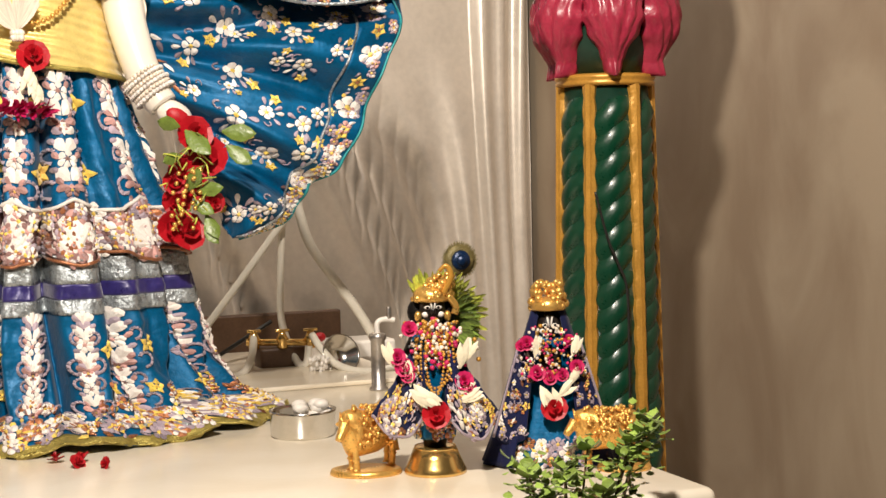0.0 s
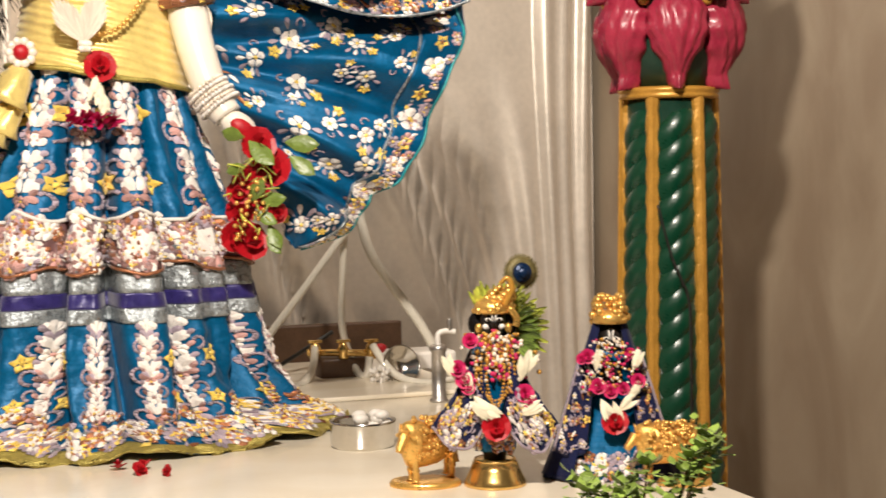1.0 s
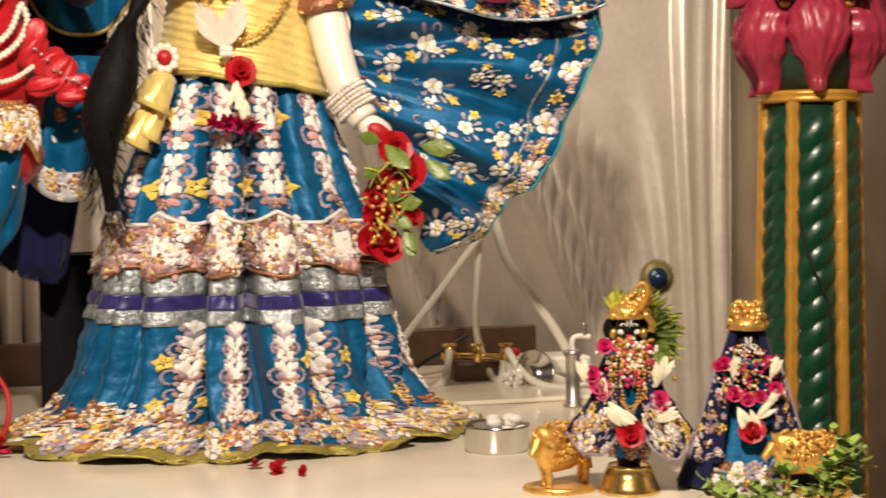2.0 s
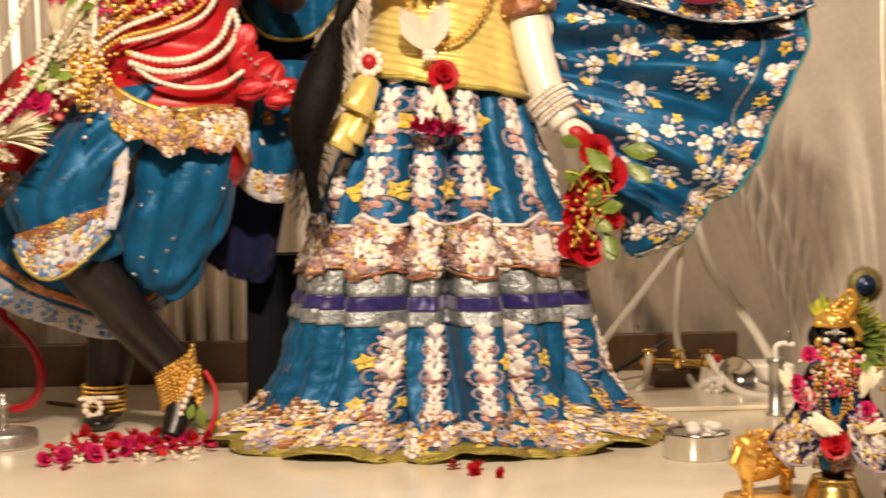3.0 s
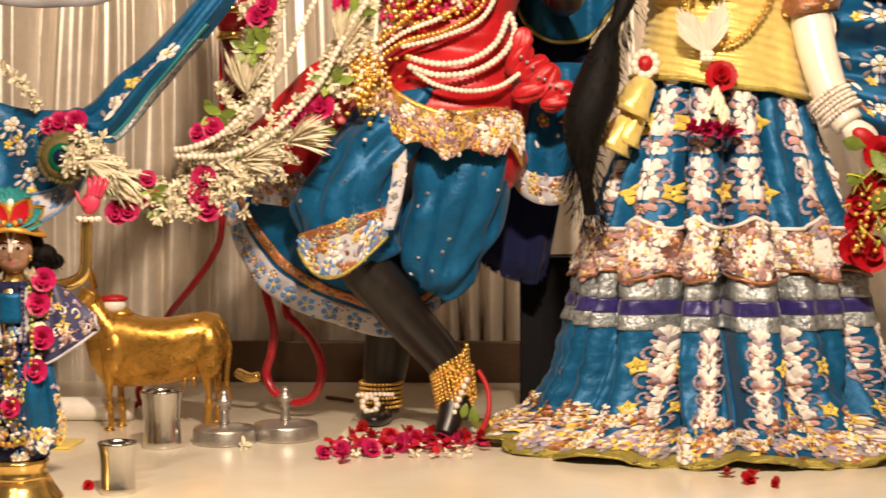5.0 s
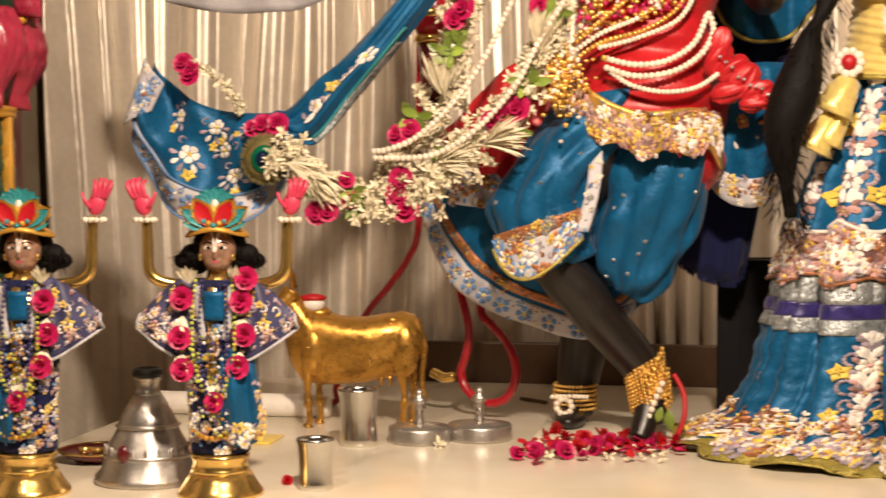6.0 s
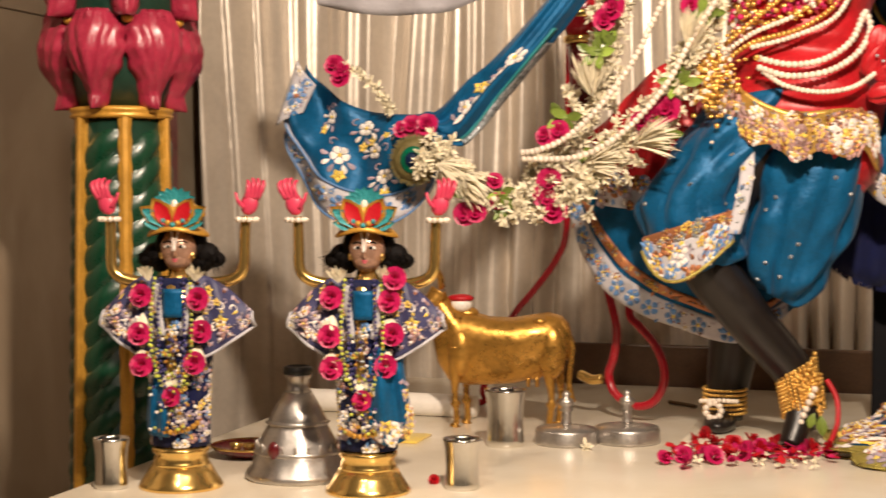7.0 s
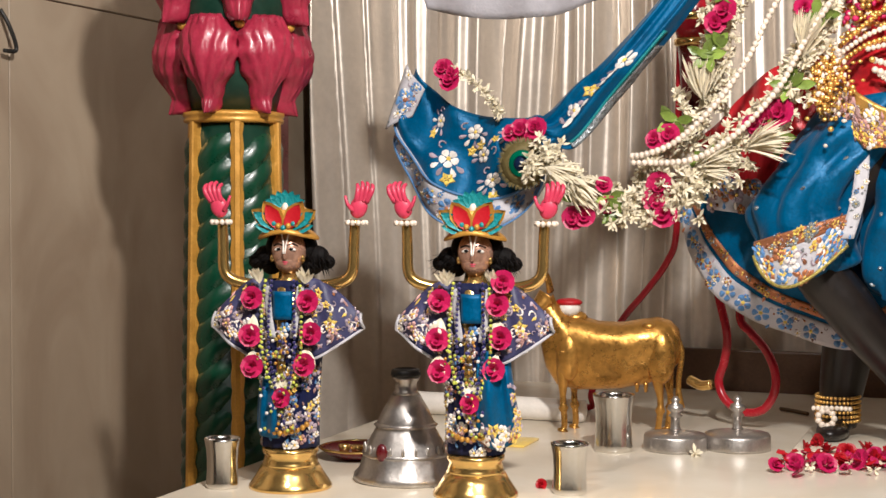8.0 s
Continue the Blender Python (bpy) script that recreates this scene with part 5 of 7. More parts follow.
def end_shawl():
    t = thing("shawl_end", "blue silk shawl end with a pale flowered border", "shawl")
    rng = random.Random(15)
    y = 3.47
    lo = [(-1.435, y, 1.66), (-1.43, y, 1.60), (-1.39, y - 0.01, 1.515), (-1.33, y - 0.02, 1.44), (-1.26, y - 0.02, 1.40), (-1.16, y - 0.02, 1.395), (-1.07, y - 0.01, 1.455), (-1.0, y, 1.575)]
    hi = [(-1.385, y + 0.02, 1.785), (-1.35, y + 0.02, 1.745), (-1.29, y + 0.02, 1.70), (-1.22, y + 0.01, 1.67), (-1.15, y, 1.66), (-1.10, y, 1.66), (-1.06, y, 1.665), (-1.0, y, 1.64)]
    s = spread(lo, hi, lambda u, v: 0.018 * math.sin(v * 9 + u * 6) + 0.012 * math.sin(u * 24 + 3 * v), 0.03)
    cloth = part("cloth", sheet(bmesh.new(), s, 70, 34, thick=0.003), BLUE, t)
    rim = lambda u, v: s(u, 0.27 * v)
    edge = part("border", sheet(bmesh.new(), rim, 70, 5, 0.0, 0.93, 0, 1, thick=0.005, lift=0.004), PALECLOTH, t, "pale border printed with blue flowers")
    c = Cloth(rim, 0.006)
    for k in range(10):
        c.flower(0.05 + k * 0.093, 0.5, (0, 0), 0.024, SKY, ROSE, 6, k)
    c.crowd(rng, 90, (0.03, 0.92), (0.12, 0.88), 0.018, (SKY, LILAC, LILAC, WHITE))
    c.finish(edge)
    fold = lambda u, v: Vector((-1.435 + 0.065 * u + 0.055 * v * (1 - 0.4 * u), y - 0.045 - 0.01 * math.sin(u * 5), 1.635 + 0.155 * v + 0.03 * u * (1 - v) - 0.06 * u * v))
    turned = part("turned_edge", sheet(bmesh.new(), fold, 8, 14, thick=0.004), PALECLOTH, t)
    c = Cloth(fold, 0.003)
    c.flower(0.5, 0.5, (0, 0), 0.026, SKY, ROSE, 6)
    c.crowd(rng, 26, (0.1, 0.9), (0.05, 0.95), 0.018, (SKY, LILAC, WHITE))
    c.finish(turned)
    c = Cloth(s, 0.004)
    for u, v, q, turn in ((0.42, 0.52, 0.075, 2.6), (0.58, 0.66, 0.07, 0.5), (0.30, 0.78, 0.055, 2.0), (0.48, 0.84, 0.06, 3.0), (0.68, 0.85, 0.05, 1.0), (0.66, 0.45, 0.06, 2.4)):
        c.spray(u, v, q, rng, turn)
    c.finish(cloth)
    for v in (0.0, 0.27):
        part("cord", tube(bmesh.new(), [s(k / 60, v) + normal_at(s, k / 60, v) * 0.007 for k in range(58)], 0.003, 6), SKYTHREAD, t)
    a = [(-1.05, y - 0.02, 1.63), (-0.97, y - 0.02, 1.585), (-0.87, y, 1.70), (-0.80, y, 1.78), (-0.68, y + 0.03, 1.93), (-0.6, y + 0.05, 2.05)]
    b = [(-1.06, y, 1.655), (-1.03, y, 1.675), (-0.97, y, 1.735), (-0.90, y, 1.79), (-0.78, y + 0.03, 1.93), (-0.7, y + 0.05, 2.05)]
    w = spread(a, b, lambda u, v: 0.010 * math.sin(v * 11 + u * 3) + 0.005 * math.sin(v * 23 - u * 9), 0.03)
    strip = part("band", sheet(bmesh.new(), w, 60, 18, thick=0.003), BLUE, t)
    c = Cloth(w, 0.004)
    c.flower(0.60, 0.45, (0, 0), 0.028, WHITE, YELLOW, 6)
    for k in range(14):
        c.petal(0.22 + k * 0.025, 0.45, (0, 0), 0.9 + 1.2 * (k % 2 * 2 - 1) * 0.8, 0.03, 0.014, (WHITE, LILAC)[k % 2])
    c.flower(0.40, 0.55, (0, 0), 0.022, YELLOW, YELLOW, 5)
    c.flower(0.3, 0.55, (0, 0), 0.018, WHITE, YELLOW, 5)
    c.finish(strip)
    part("edging", sheet(bmesh.new(), lambda u, v: w(u, 0.13 * v), 50, 3, 0.2, 0.66, 0, 1, thick=0.004, lift=0.004), TINSEL, t, "sparkling silver edging")
    part("edging", sheet(bmesh.new(), lambda u, v: w(u, 0.13 + 0.05 * v), 50, 2, 0.2, 0.7, 0, 1, thick=0.004, lift=0.004), TURQUOISE, t, "turquoise sequin edging")
    g = spread([(-1.40, 3.62, 1.945), (-1.28, 3.62, 1.918), (-1.15, 3.62, 1.912), (-1.05, 3.62, 1.92), (-0.96, 3.62, 1.95)], [(-1.42, 3.62, 2.05), (-1.28, 3.62, 2.05), (-1.15, 3.62, 2.05), (-1.05, 3.62, 2.05), (-0.94, 3.62, 2.05)], lambda u, v: 0.008 * math.sin(u * 20), 0.02)
    part("upper_fold", sheet(bmesh.new(), g, 40, 8, thick=0.004), PALECLOTH, t, "pale blue upper fold with a silver edge")


end_shawl()


def feather(at, size, name="peacock_feather", deep=GREENEYE):
    t = thing(name, "peacock feather eye, bronze disc with a green and dark blue centre", "feather", at)
    bm = bmesh.new()
    rng = random.Random(1)
    for k in range(90):
        a = k * 2 * math.pi / 90
        blade(bm, (0.35 * size * math.cos(a), 0, 0.35 * size * math.sin(a)), (math.cos(a), rng.uniform(-0.1, 0.1), math.sin(a)), (-math.sin(a), 0, math.cos(a)), size * rng.uniform(0.62, 0.70), size * 0.09, 0, 0.03)
    tilt = Matrix.Rotation(math.pi / 2, 4, "X")
    lathe(bm, [(size * 0.8, -0.004), (size * 0.8, 0.002), (size * 0.5, 0.004)], 28, m=tilt)
    part("vane", bm, BROWNEYE, t)
    part("eye", lathe(bmesh.new(), [(size * 0.52, 0.004), (size * 0.48, 0.009), (size * 0.1, 0.011)], 24, m=tilt), deep, t, "green iridescent eye")
    part("pupil", lathe(bmesh.new(), [(size * 0.3, 0.010), (size * 0.27, 0.014), (size * 0.05, 0.016)], 20, (0.0, 0, 0), m=tilt), DEEPEYE, t, "dark blue centre of the eye")
    return t


feather((-1.065, 3.36, 1.548), 0.062)


def rose_sprig():
    t = thing("rose_sprig", "sprig of white buds tipped with red roses on the shawl", "flowers")
    rng = random.Random(31)
    for x, z, r in ((-1.275, 1.775, 0.026), (-1.26, 1.745, 0.026), (-1.255, 1.765, 0.02)):
        part("rose", rose(bmesh.new(), (x, 3.40, z), r, rng=rng), PINKROSE, t)
    bm = bmesh.new()
    for p in smooth_path([(-1.24, 3.41, 1.77), (-1.19, 3.41, 1.735), (-1.15, 3.41, 1.69), (-1.14, 3.42, 1.665)], 5):
        tuft(bm, p, 0.022, 9, rng, 0, 0.35)
    part("bud_cluster", bm, WHITEBUD, t)
    t = thing("rose_knot", "magenta rose petals pinned above the peacock feather", "flowers")
    for x, z, r in ((-1.075, 1.625, 0.03), (-1.04, 1.63, 0.028), (-1.10, 1.62, 0.022), (-1.055, 1.61, 0.02)):
        part("rose", rose(bmesh.new(), (x, 3.38, z), r, rng=rng), PINKROSE, t)


rose_sprig()


def between_cloths():
    rng = random.Random(41)
    t = thing("veil", "dark blue silk veil with a white cord edge", "veil")
    s = spread([(-0.06, 3.66, 1.92), (-0.02, 3.66, 1.845), (0.05, 3.66, 1.815), (0.12, 3.66, 1.83), (0.18, 3.66, 1.90)], [(-0.06, 3.68, 2.1), (0.0, 3.68, 2.1), (0.06, 3.68, 2.1), (0.12, 3.68, 2.1), (0.18, 3.68, 2.1)], lambda u, v: 0.012 * math.sin(u * 19), 0.02)
    part("cloth", sheet(bmesh.new(), s, 36, 14, thick=0.003), BLUE, t)
    part("cord", tube(bmesh.new(), [s(k / 36, 0.02) + Vector((0, -0.006, 0)) for k in range(37)], 0.005, 6), HEM, t)
    t = thing("veil_end", "blue silk veil end with a round pale flowered border", "veil")
    s = spread([(-0.065, 3.60, 1.57), (-0.06, 3.60, 1.49), (-0.02, 3.59, 1.445), (0.04, 3.59, 1.435), (0.085, 3.59, 1.46), (0.10, 3.60, 1.53)], [(-0.04, 3.62, 1.75), (-0.02, 3.62, 1.76), (0.01, 3.62, 1.77), (0.04, 3.62, 1.77), (0.08, 3.62, 1.77), (0.12, 3.62, 1.77)], lambda u, v: 0.012 * math.sin(u * 14 + v), 0.03)
    part("cloth", sheet(bmesh.new(), s, 40, 20, thick=0.003), BLUE, t)
    rim = lambda u, v: s(u, 0.2 * v)
    part("border", sheet(bmesh.new(), rim, 40, 4, 0, 1, 0, 1, thick=0.005, lift=0.004), PALECLOTH, t)
    c = Cloth(rim, 0.006)
    c.crowd(rng, 90, (0.02, 0.98), (0.1, 0.9), 0.024, (LILAC, WHITE, YELLOW, ROSE))
    c.finish(t)
    c = Cloth(s, 0.004)
    c.crowd(rng, 14, (0.1, 0.9), (0.35, 0.8), 0.03)
    c.finish(t)
    t = thing("velvet_cloth", "dark navy velvet cloth hanging behind the statue", "cloth")
    s = spread([(-0.14, 3.74, 1.30), (-0.08, 3.74, 1.265), (-0.01, 3.74, 1.25), (0.02, 3.74, 1.30)], [(-0.14, 3.76, 1.95), (-0.04, 3.76, 2.03), (0.06, 3.76, 2.08), (0.17, 3.76, 2.08)], lambda u, v: 0.012 * math.sin(u * 16), 0.02)
    part("cloth", sheet(bmesh.new(), s, 30, 20, thick=0.004), NAVY, t)
    bm = bmesh.new()
    for k in range(120):
        p = s(rng.random(), 0.01)
        blade(bm, p, (rng.gauss(0, 0.2), 0, -1), (1, 0, 0), 0.02, 0.004)
    part("fringe", bm, NAVY, t)
    t = thing("statue_stand", "black cloth covered stand behind the statues", "stand")
    s = lambda u, v: Vector((0.095 + (0.145 - 0.02 * v) * math.sin((u - 0.5) * 6.283), 3.95 - 0.09 * math.cos((u - 0.5) * 6.283), 0.9 + 0.40 * v))
    bm = sheet(bmesh.new(), lambda u, v: s(u, v) + Vector((0.006 * math.sin(u * 60), 0, 0)), 60, 12, thick=0.004)
    part("cover", bm, BLACK, t)
    bm = box(bmesh.new(), (-0.05, 3.88, 0.9), (0.24, 4.02, 1.298), 0.008)
    part("foot", bm, BLACK, t)


between_cloths()


def foot_things():
    rng = random.Random(51)
    t = thing("anklet", "gold filigree anklet with hanging beads round the raised foot", "anklet")
    bm = bmesh.new()
    for k in range(11):
        q = k / 10
        mid = Vector((-0.208 + 0.012 * q, 3.497 - 0.01 * q, 1.078 - 0.082 * q))
        ring = [mid + Vector((math.cos(a) * (0.043 - 0.004 * q), math.sin(a) * 0.044, 0.026 * math.cos(a))) for a in [i * math.pi / 8 for i in range(17)]]
        beads(bm, ring, 0.0050, 0, (6, 4), 2.2)
    for k in range(150):
        a = rng.uniform(math.pi, 2 * math.pi)
        q = rng.random()
        ball(bm, (-0.20 + 0.012 * q + math.cos(a) * 0.045, 3.495 + math.sin(a) * 0.045, 1.08 - 0.10 * q), 0.005, 0, (6, 4))
    for k in range(8):
        ball(bm, (-0.165 - 0.004 * k, 3.445, 1.12 - 0.012 * k), 0.006, 0, (6, 4))
    part("chain_work", bm, GOLD, t)
    bm = bmesh.new()
    beads(bm, [(-0.165, 3.45, 1.04), (-0.185, 3.44, 0.99), (-0.20, 3.43, 0.95), (-0.215, 3.42, 0.925)], 0.008, 0, (7, 5))
    part("bead_drop", bm, PEARL, t)
    t = thing("anklet", "gold anklet with a round pearl flower on the foot", "anklet")
    bm = bmesh.new()
    for k in range(6):
        beads(bm, [Vector((-0.385 + math.cos(a) * 0.050, 3.68 + math.sin(a) * 0.058, 1.005 - 0.011 * k)) for a in [i * math.pi / 8 for i in range(17)]], 0.0042, 0, (6, 4), 2.3)
    part("chain_work", bm, GOLD, t)
    bm = bmesh.new()
    for k in range(9):
        a = k * 2 * math.pi / 9
        ball(bm, (-0.40 + 0.018 * math.cos(a), 3.575, 0.965 + 0.018 * math.sin(a)), 0.008, 0, (7, 5))
    beads(bm, [(-0.43, 3.59, 0.985), (-0.385, 3.57, 0.99), (-0.345, 3.60, 0.985)], 0.006, 0)
    part("flower", bm, PEARL, t)
    for x, y, r, m in ((-0.405, 3.16, 0.027, PINKROSE), (-0.425, 3.235, 0.024, PINKROSE), (-0.385, 3.26, 0.022, PINKROSE), (-0.36, 3.24, 0.028, PINKROSE), (-0.30, 3.30, 0.03, PINKROSE), (-0.27, 3.33, 0.026, REDROSE), (-0.335, 3.40, 0.028, REDROSE), (-0.25, 3.36, 0.024, PINKROSE),
                       (-0.18, 3.35, 0.03, PINKROSE), (-0.165, 3.40, 0.026, REDROSE), (-0.13, 3.45, 0.024, REDROSE), (-0.38, 3.42, 0.026, REDROSE), (-0.30, 3.46, 0.028, REDROSE), (-0.25, 3.45, 0.026, REDROSE), (-0.43, 3.45, 0.02, REDROSE), (-0.205, 3.33, 0.02, PINKROSE), (-0.13, 3.38, 0.024, REDROSE), (-0.44, 3.3, 0.018, PINKROSE), (-0.28, 3.40, 0.024, PINKROSE), (-0.34, 3.32, 0.02, REDROSE), (-0.46, 3.20, 0.02, PINKROSE), (-0.32, 3.22, 0.016, PINKROSE), (-0.41, 3.50, 0.026, REDROSE)):
        t = tagged(mesh_object("rose_bloom", (rose(bmesh.new(), (x, y, TOP + 0.010 + r * 0.35), r * 0.86, tilt=(rng.uniform(-1, 1), rng.uniform(-1, 0.2), rng.uniform(0.1, 0.9)), rng=rng)), m), "loose rose bloom lying at the statue's feet", "flower", "loose blooms at the feet")
    for x, y in ((0.372, 3.04), (0.418, 3.02), (0.405, 2.975), (0.452, 2.94)):
        tagged(mesh_object("rose_bloom", rose(bmesh.new(), (x, y, TOP + 0.010), rng.uniform(0.014, 0.022), tilt=(rng.uniform(-1, 1), rng.uniform(-0.9, 0.1), rng.uniform(0.3, 0.9)), rng=rng), REDROSE), "red rose bloom dropped before the skirt's hem", "flower", "loose blooms at the feet")
    bm = bmesh.new()
    for k in range(40):
        tuft(bm, (rng.uniform(-0.42, -0.15), rng.uniform(3.2, 3.45), TOP + 0.012), 0.014, 4, rng, 0, 0.5)
    red = bmesh.new()
    for k in range(190):
        a, x = rng.uniform(0, 6.28), rng.uniform(-0.46, -0.12)
        y = rng.gauss(3.36, 0.045) + (0.0 if x > -0.38 else -0.04)
        blade(red, (x, y, TOP + 0.008 + rng.uniform(0, 0.014)), (math.cos(a), math.sin(a), rng.uniform(-0.05, 0.5)), (-math.sin(a), math.cos(a), rng.uniform(-0.3, 0.3)), rng.uniform(0.018, 0.030), rng.uniform(0.012, 0.022), rng.choice((0, 0, 1)), rng.uniform(-0.3, 0.3))
    tagged(mesh_object("scattered_petals", red, [REDROSE, PINKROSE]), "red and magenta rose petals scattered at the statue's feet", "petal_cluster", kind="stuff")
    tagged(mesh_object("loose_petals", bm, WHITEBUD), "small white petals scattered among the roses", "petal_cluster", kind="stuff")
    bm = bmesh.new()
    blade(bm, (-0.15, 3.43, 0.985), (0.1, -0.2, -1), (1, 0, 0), 0.045, 0.025)
    blade(bm, (-0.165, 3.43, 0.99), (-0.3, -0.2, -1), (1, 0, 0), 0.035, 0.02)
    tagged(mesh_object("leaf_sprig", bm, LEAF), "small green leaf tucked by the foot", "leaf")
    bm = tube(bmesh.new(), smooth_path([(-0.14, 3.47, 1.06), (-0.118, 3.46, 1.02), (-0.115, 3.44, 0.97), (-0.13, 3.43, 0.925)]), 0.006, 8)
    tagged(mesh_object("red_thread", bm, REDROSE), "red sacred thread looped beside the foot", "thread")
    t = tagged(mesh_object("foot_slab", box(bmesh.new(), (-0.46, 3.40, TOP), (-0.08, 3.80, TOP + 0.012), 0.005), MARBLE), "thin cream marble plinth under the statue's feet", "plate")


foot_things()


# ---- the pair of small statues with raised arms ----
def doll_statue(at, turn):
    bm = bmesh.new()
    lathe(bm, [(0.03, 0.075), (0.04, 0.12), (0.05, 0.25), (0.055, 0.34), (0.046, 0.395), (0.024, 0.412), (0.021, 0.43)], 18, slot=0)
    ball(bm, (0, -0.010, 0.466), (0.035, 0.034, 0.040), 1, (20, 14))
    ball(bm, (0, -0.014, 0.446), (0.027, 0.028, 0.024), 1, (16, 12))
    ball(bm, (0, -0.043, 0.461), (0.0048, 0.007, 0.012), 1, (10, 8))
    for s in (-1, 1):
        lean = Matrix.Rotation(s * 0.16, 4, "Y")
        ball(bm, (s * 0.0125, -0.0395, 0.4705), (0.0095, 0.0035, 0.0036), 2, (10, 6), lean)
        ball(bm, (s * 0.0125, -0.0415, 0.4705), (0.0050, 0.0024, 0.0032), 3, (8, 6))
        tube(bm, smooth_path([(s * 0.004, -0.042, 0.478), (s * 0.014, -0.0405, 0.4815), (s * 0.024, -0.034, 0.477)], 4), 0.0013, 6, 3)
        tube(bm, smooth_path([(s * 0.0015, -0.0495, 0.462), (s * 0.003, -0.043, 0.482), (s * 0.007, -0.040, 0.500)], 4), 0.0016, 6, 2)
        for x, y, z, a, b, c in ((0.034, 0.012, 0.470, 0.018, 0.026, 0.030), (0.050, 0.012, 0.455, 0.026, 0.020, 0.022), (0.066, 0.012, 0.444, 0.022, 0.016, 0.016), (0.042, 0.014, 0.438, 0.022, 0.018, 0.020)):
            ball(bm, (s * x, y, z), (a, b, c), 3, (14, 10))
        for k in range(34):
            q = 0.6 + 0.18 * math.sin(k * 2.3)
            root = Vector((s * (0.045 + 0.022 * math.sin(k * 1.9)), 0.004, 0.458 + 0.012 * math.cos(k * 1.3)))
            blade(bm, root, (s * q, -0.35 + 0.3 * math.sin(k), -0.75 + 0.5 * math.sin(k * 0.7)), (0.3, 1, 0.2), 0.034, 0.004, 3, 0.15)
        arm = smooth_path([(s * 0.045, 0.0, 0.398), (s * 0.082, -0.010, 0.400), (s * 0.114, -0.016, 0.410), (s * 0.129, -0.018, 0.430), (s * 0.131, -0.016, 0.475), (s * 0.133, -0.014, 0.528)], 6)
        tube(bm, arm, lambda q: 0.0125 - 0.0025 * q, 14, 0)
        palm = Matrix.Rotation(s * 0.30, 4, "Y")
        ball(bm, (s * 0.140, -0.014, 0.552), (0.0175, 0.0085, 0.022), 4, (12, 9), palm)
        for k in range(4):
            f = s * (0.1350 + 0.0068 * k)
            long = 0.040 - 0.004 * abs(k - 1.4)
            tube(bm, smooth_path([(f, -0.015, 0.562), (f + s * (0.004 + 0.002 * k), -0.020, 0.562 + long * 0.5), (f + s * (0.004 + 0.003 * k), -0.016, 0.562 + long * 0.85), (f + s * (0.001 + 0.003 * k), -0.008, 0.562 + long)], 3), lambda q: 0.0058 - 0.0024 * q, 8, 4)
        tube(bm, smooth_path([(s * 0.130, -0.018, 0.545), (s * 0.120, -0.024, 0.558), (s * 0.115, -0.022, 0.574)], 3), lambda q: 0.0046 - 0.0018 * q, 8, 4)
        ball(bm, (s * 0.030, -0.022, 0.452), (0.005, 0.005, 0.008), 0, (8, 6))
    ball(bm, (0, -0.0385, 0.4455), (0.0075, 0.0040, 0.0022), 4, (10, 6))
    ball(bm, (0, -0.0380, 0.4420), (0.0060, 0.0040, 0.0022), 4, (10, 6))
    ob = mesh_object("statuette", bm, [BRASS, SKIN, WHITEPAINT, HAIR, REDHAND])
    ob.matrix_basis = pose(*at, 0, 0, turn)
    return tagged(ob, "small gilt statue with both arms raised, on a brass pedestal", "statue", "pair of small statues")


def pedestal(at, r=0.082, h=0.078):
    t = thing("pedestal", "polished brass bell shaped pedestal standing on the altar", "pedestal", at)
    part("foot", lathe(bmesh.new(), [(r, 0), (r, 0.006), (r * 0.93, 0.014), (r * 0.80, 0.03), (r * 0.70, 0.045)], 40), BRASS, t)
    part("bowl", lathe(bmesh.new(), [(r * 0.70, 0.045), (r * 0.66, 0.05), (r * 0.62, h - 0.012), (r * 0.68, h - 0.008), (r * 0.68, h), (r * 0.55, h + 0.002)], 40), BRASS, t)
    return t


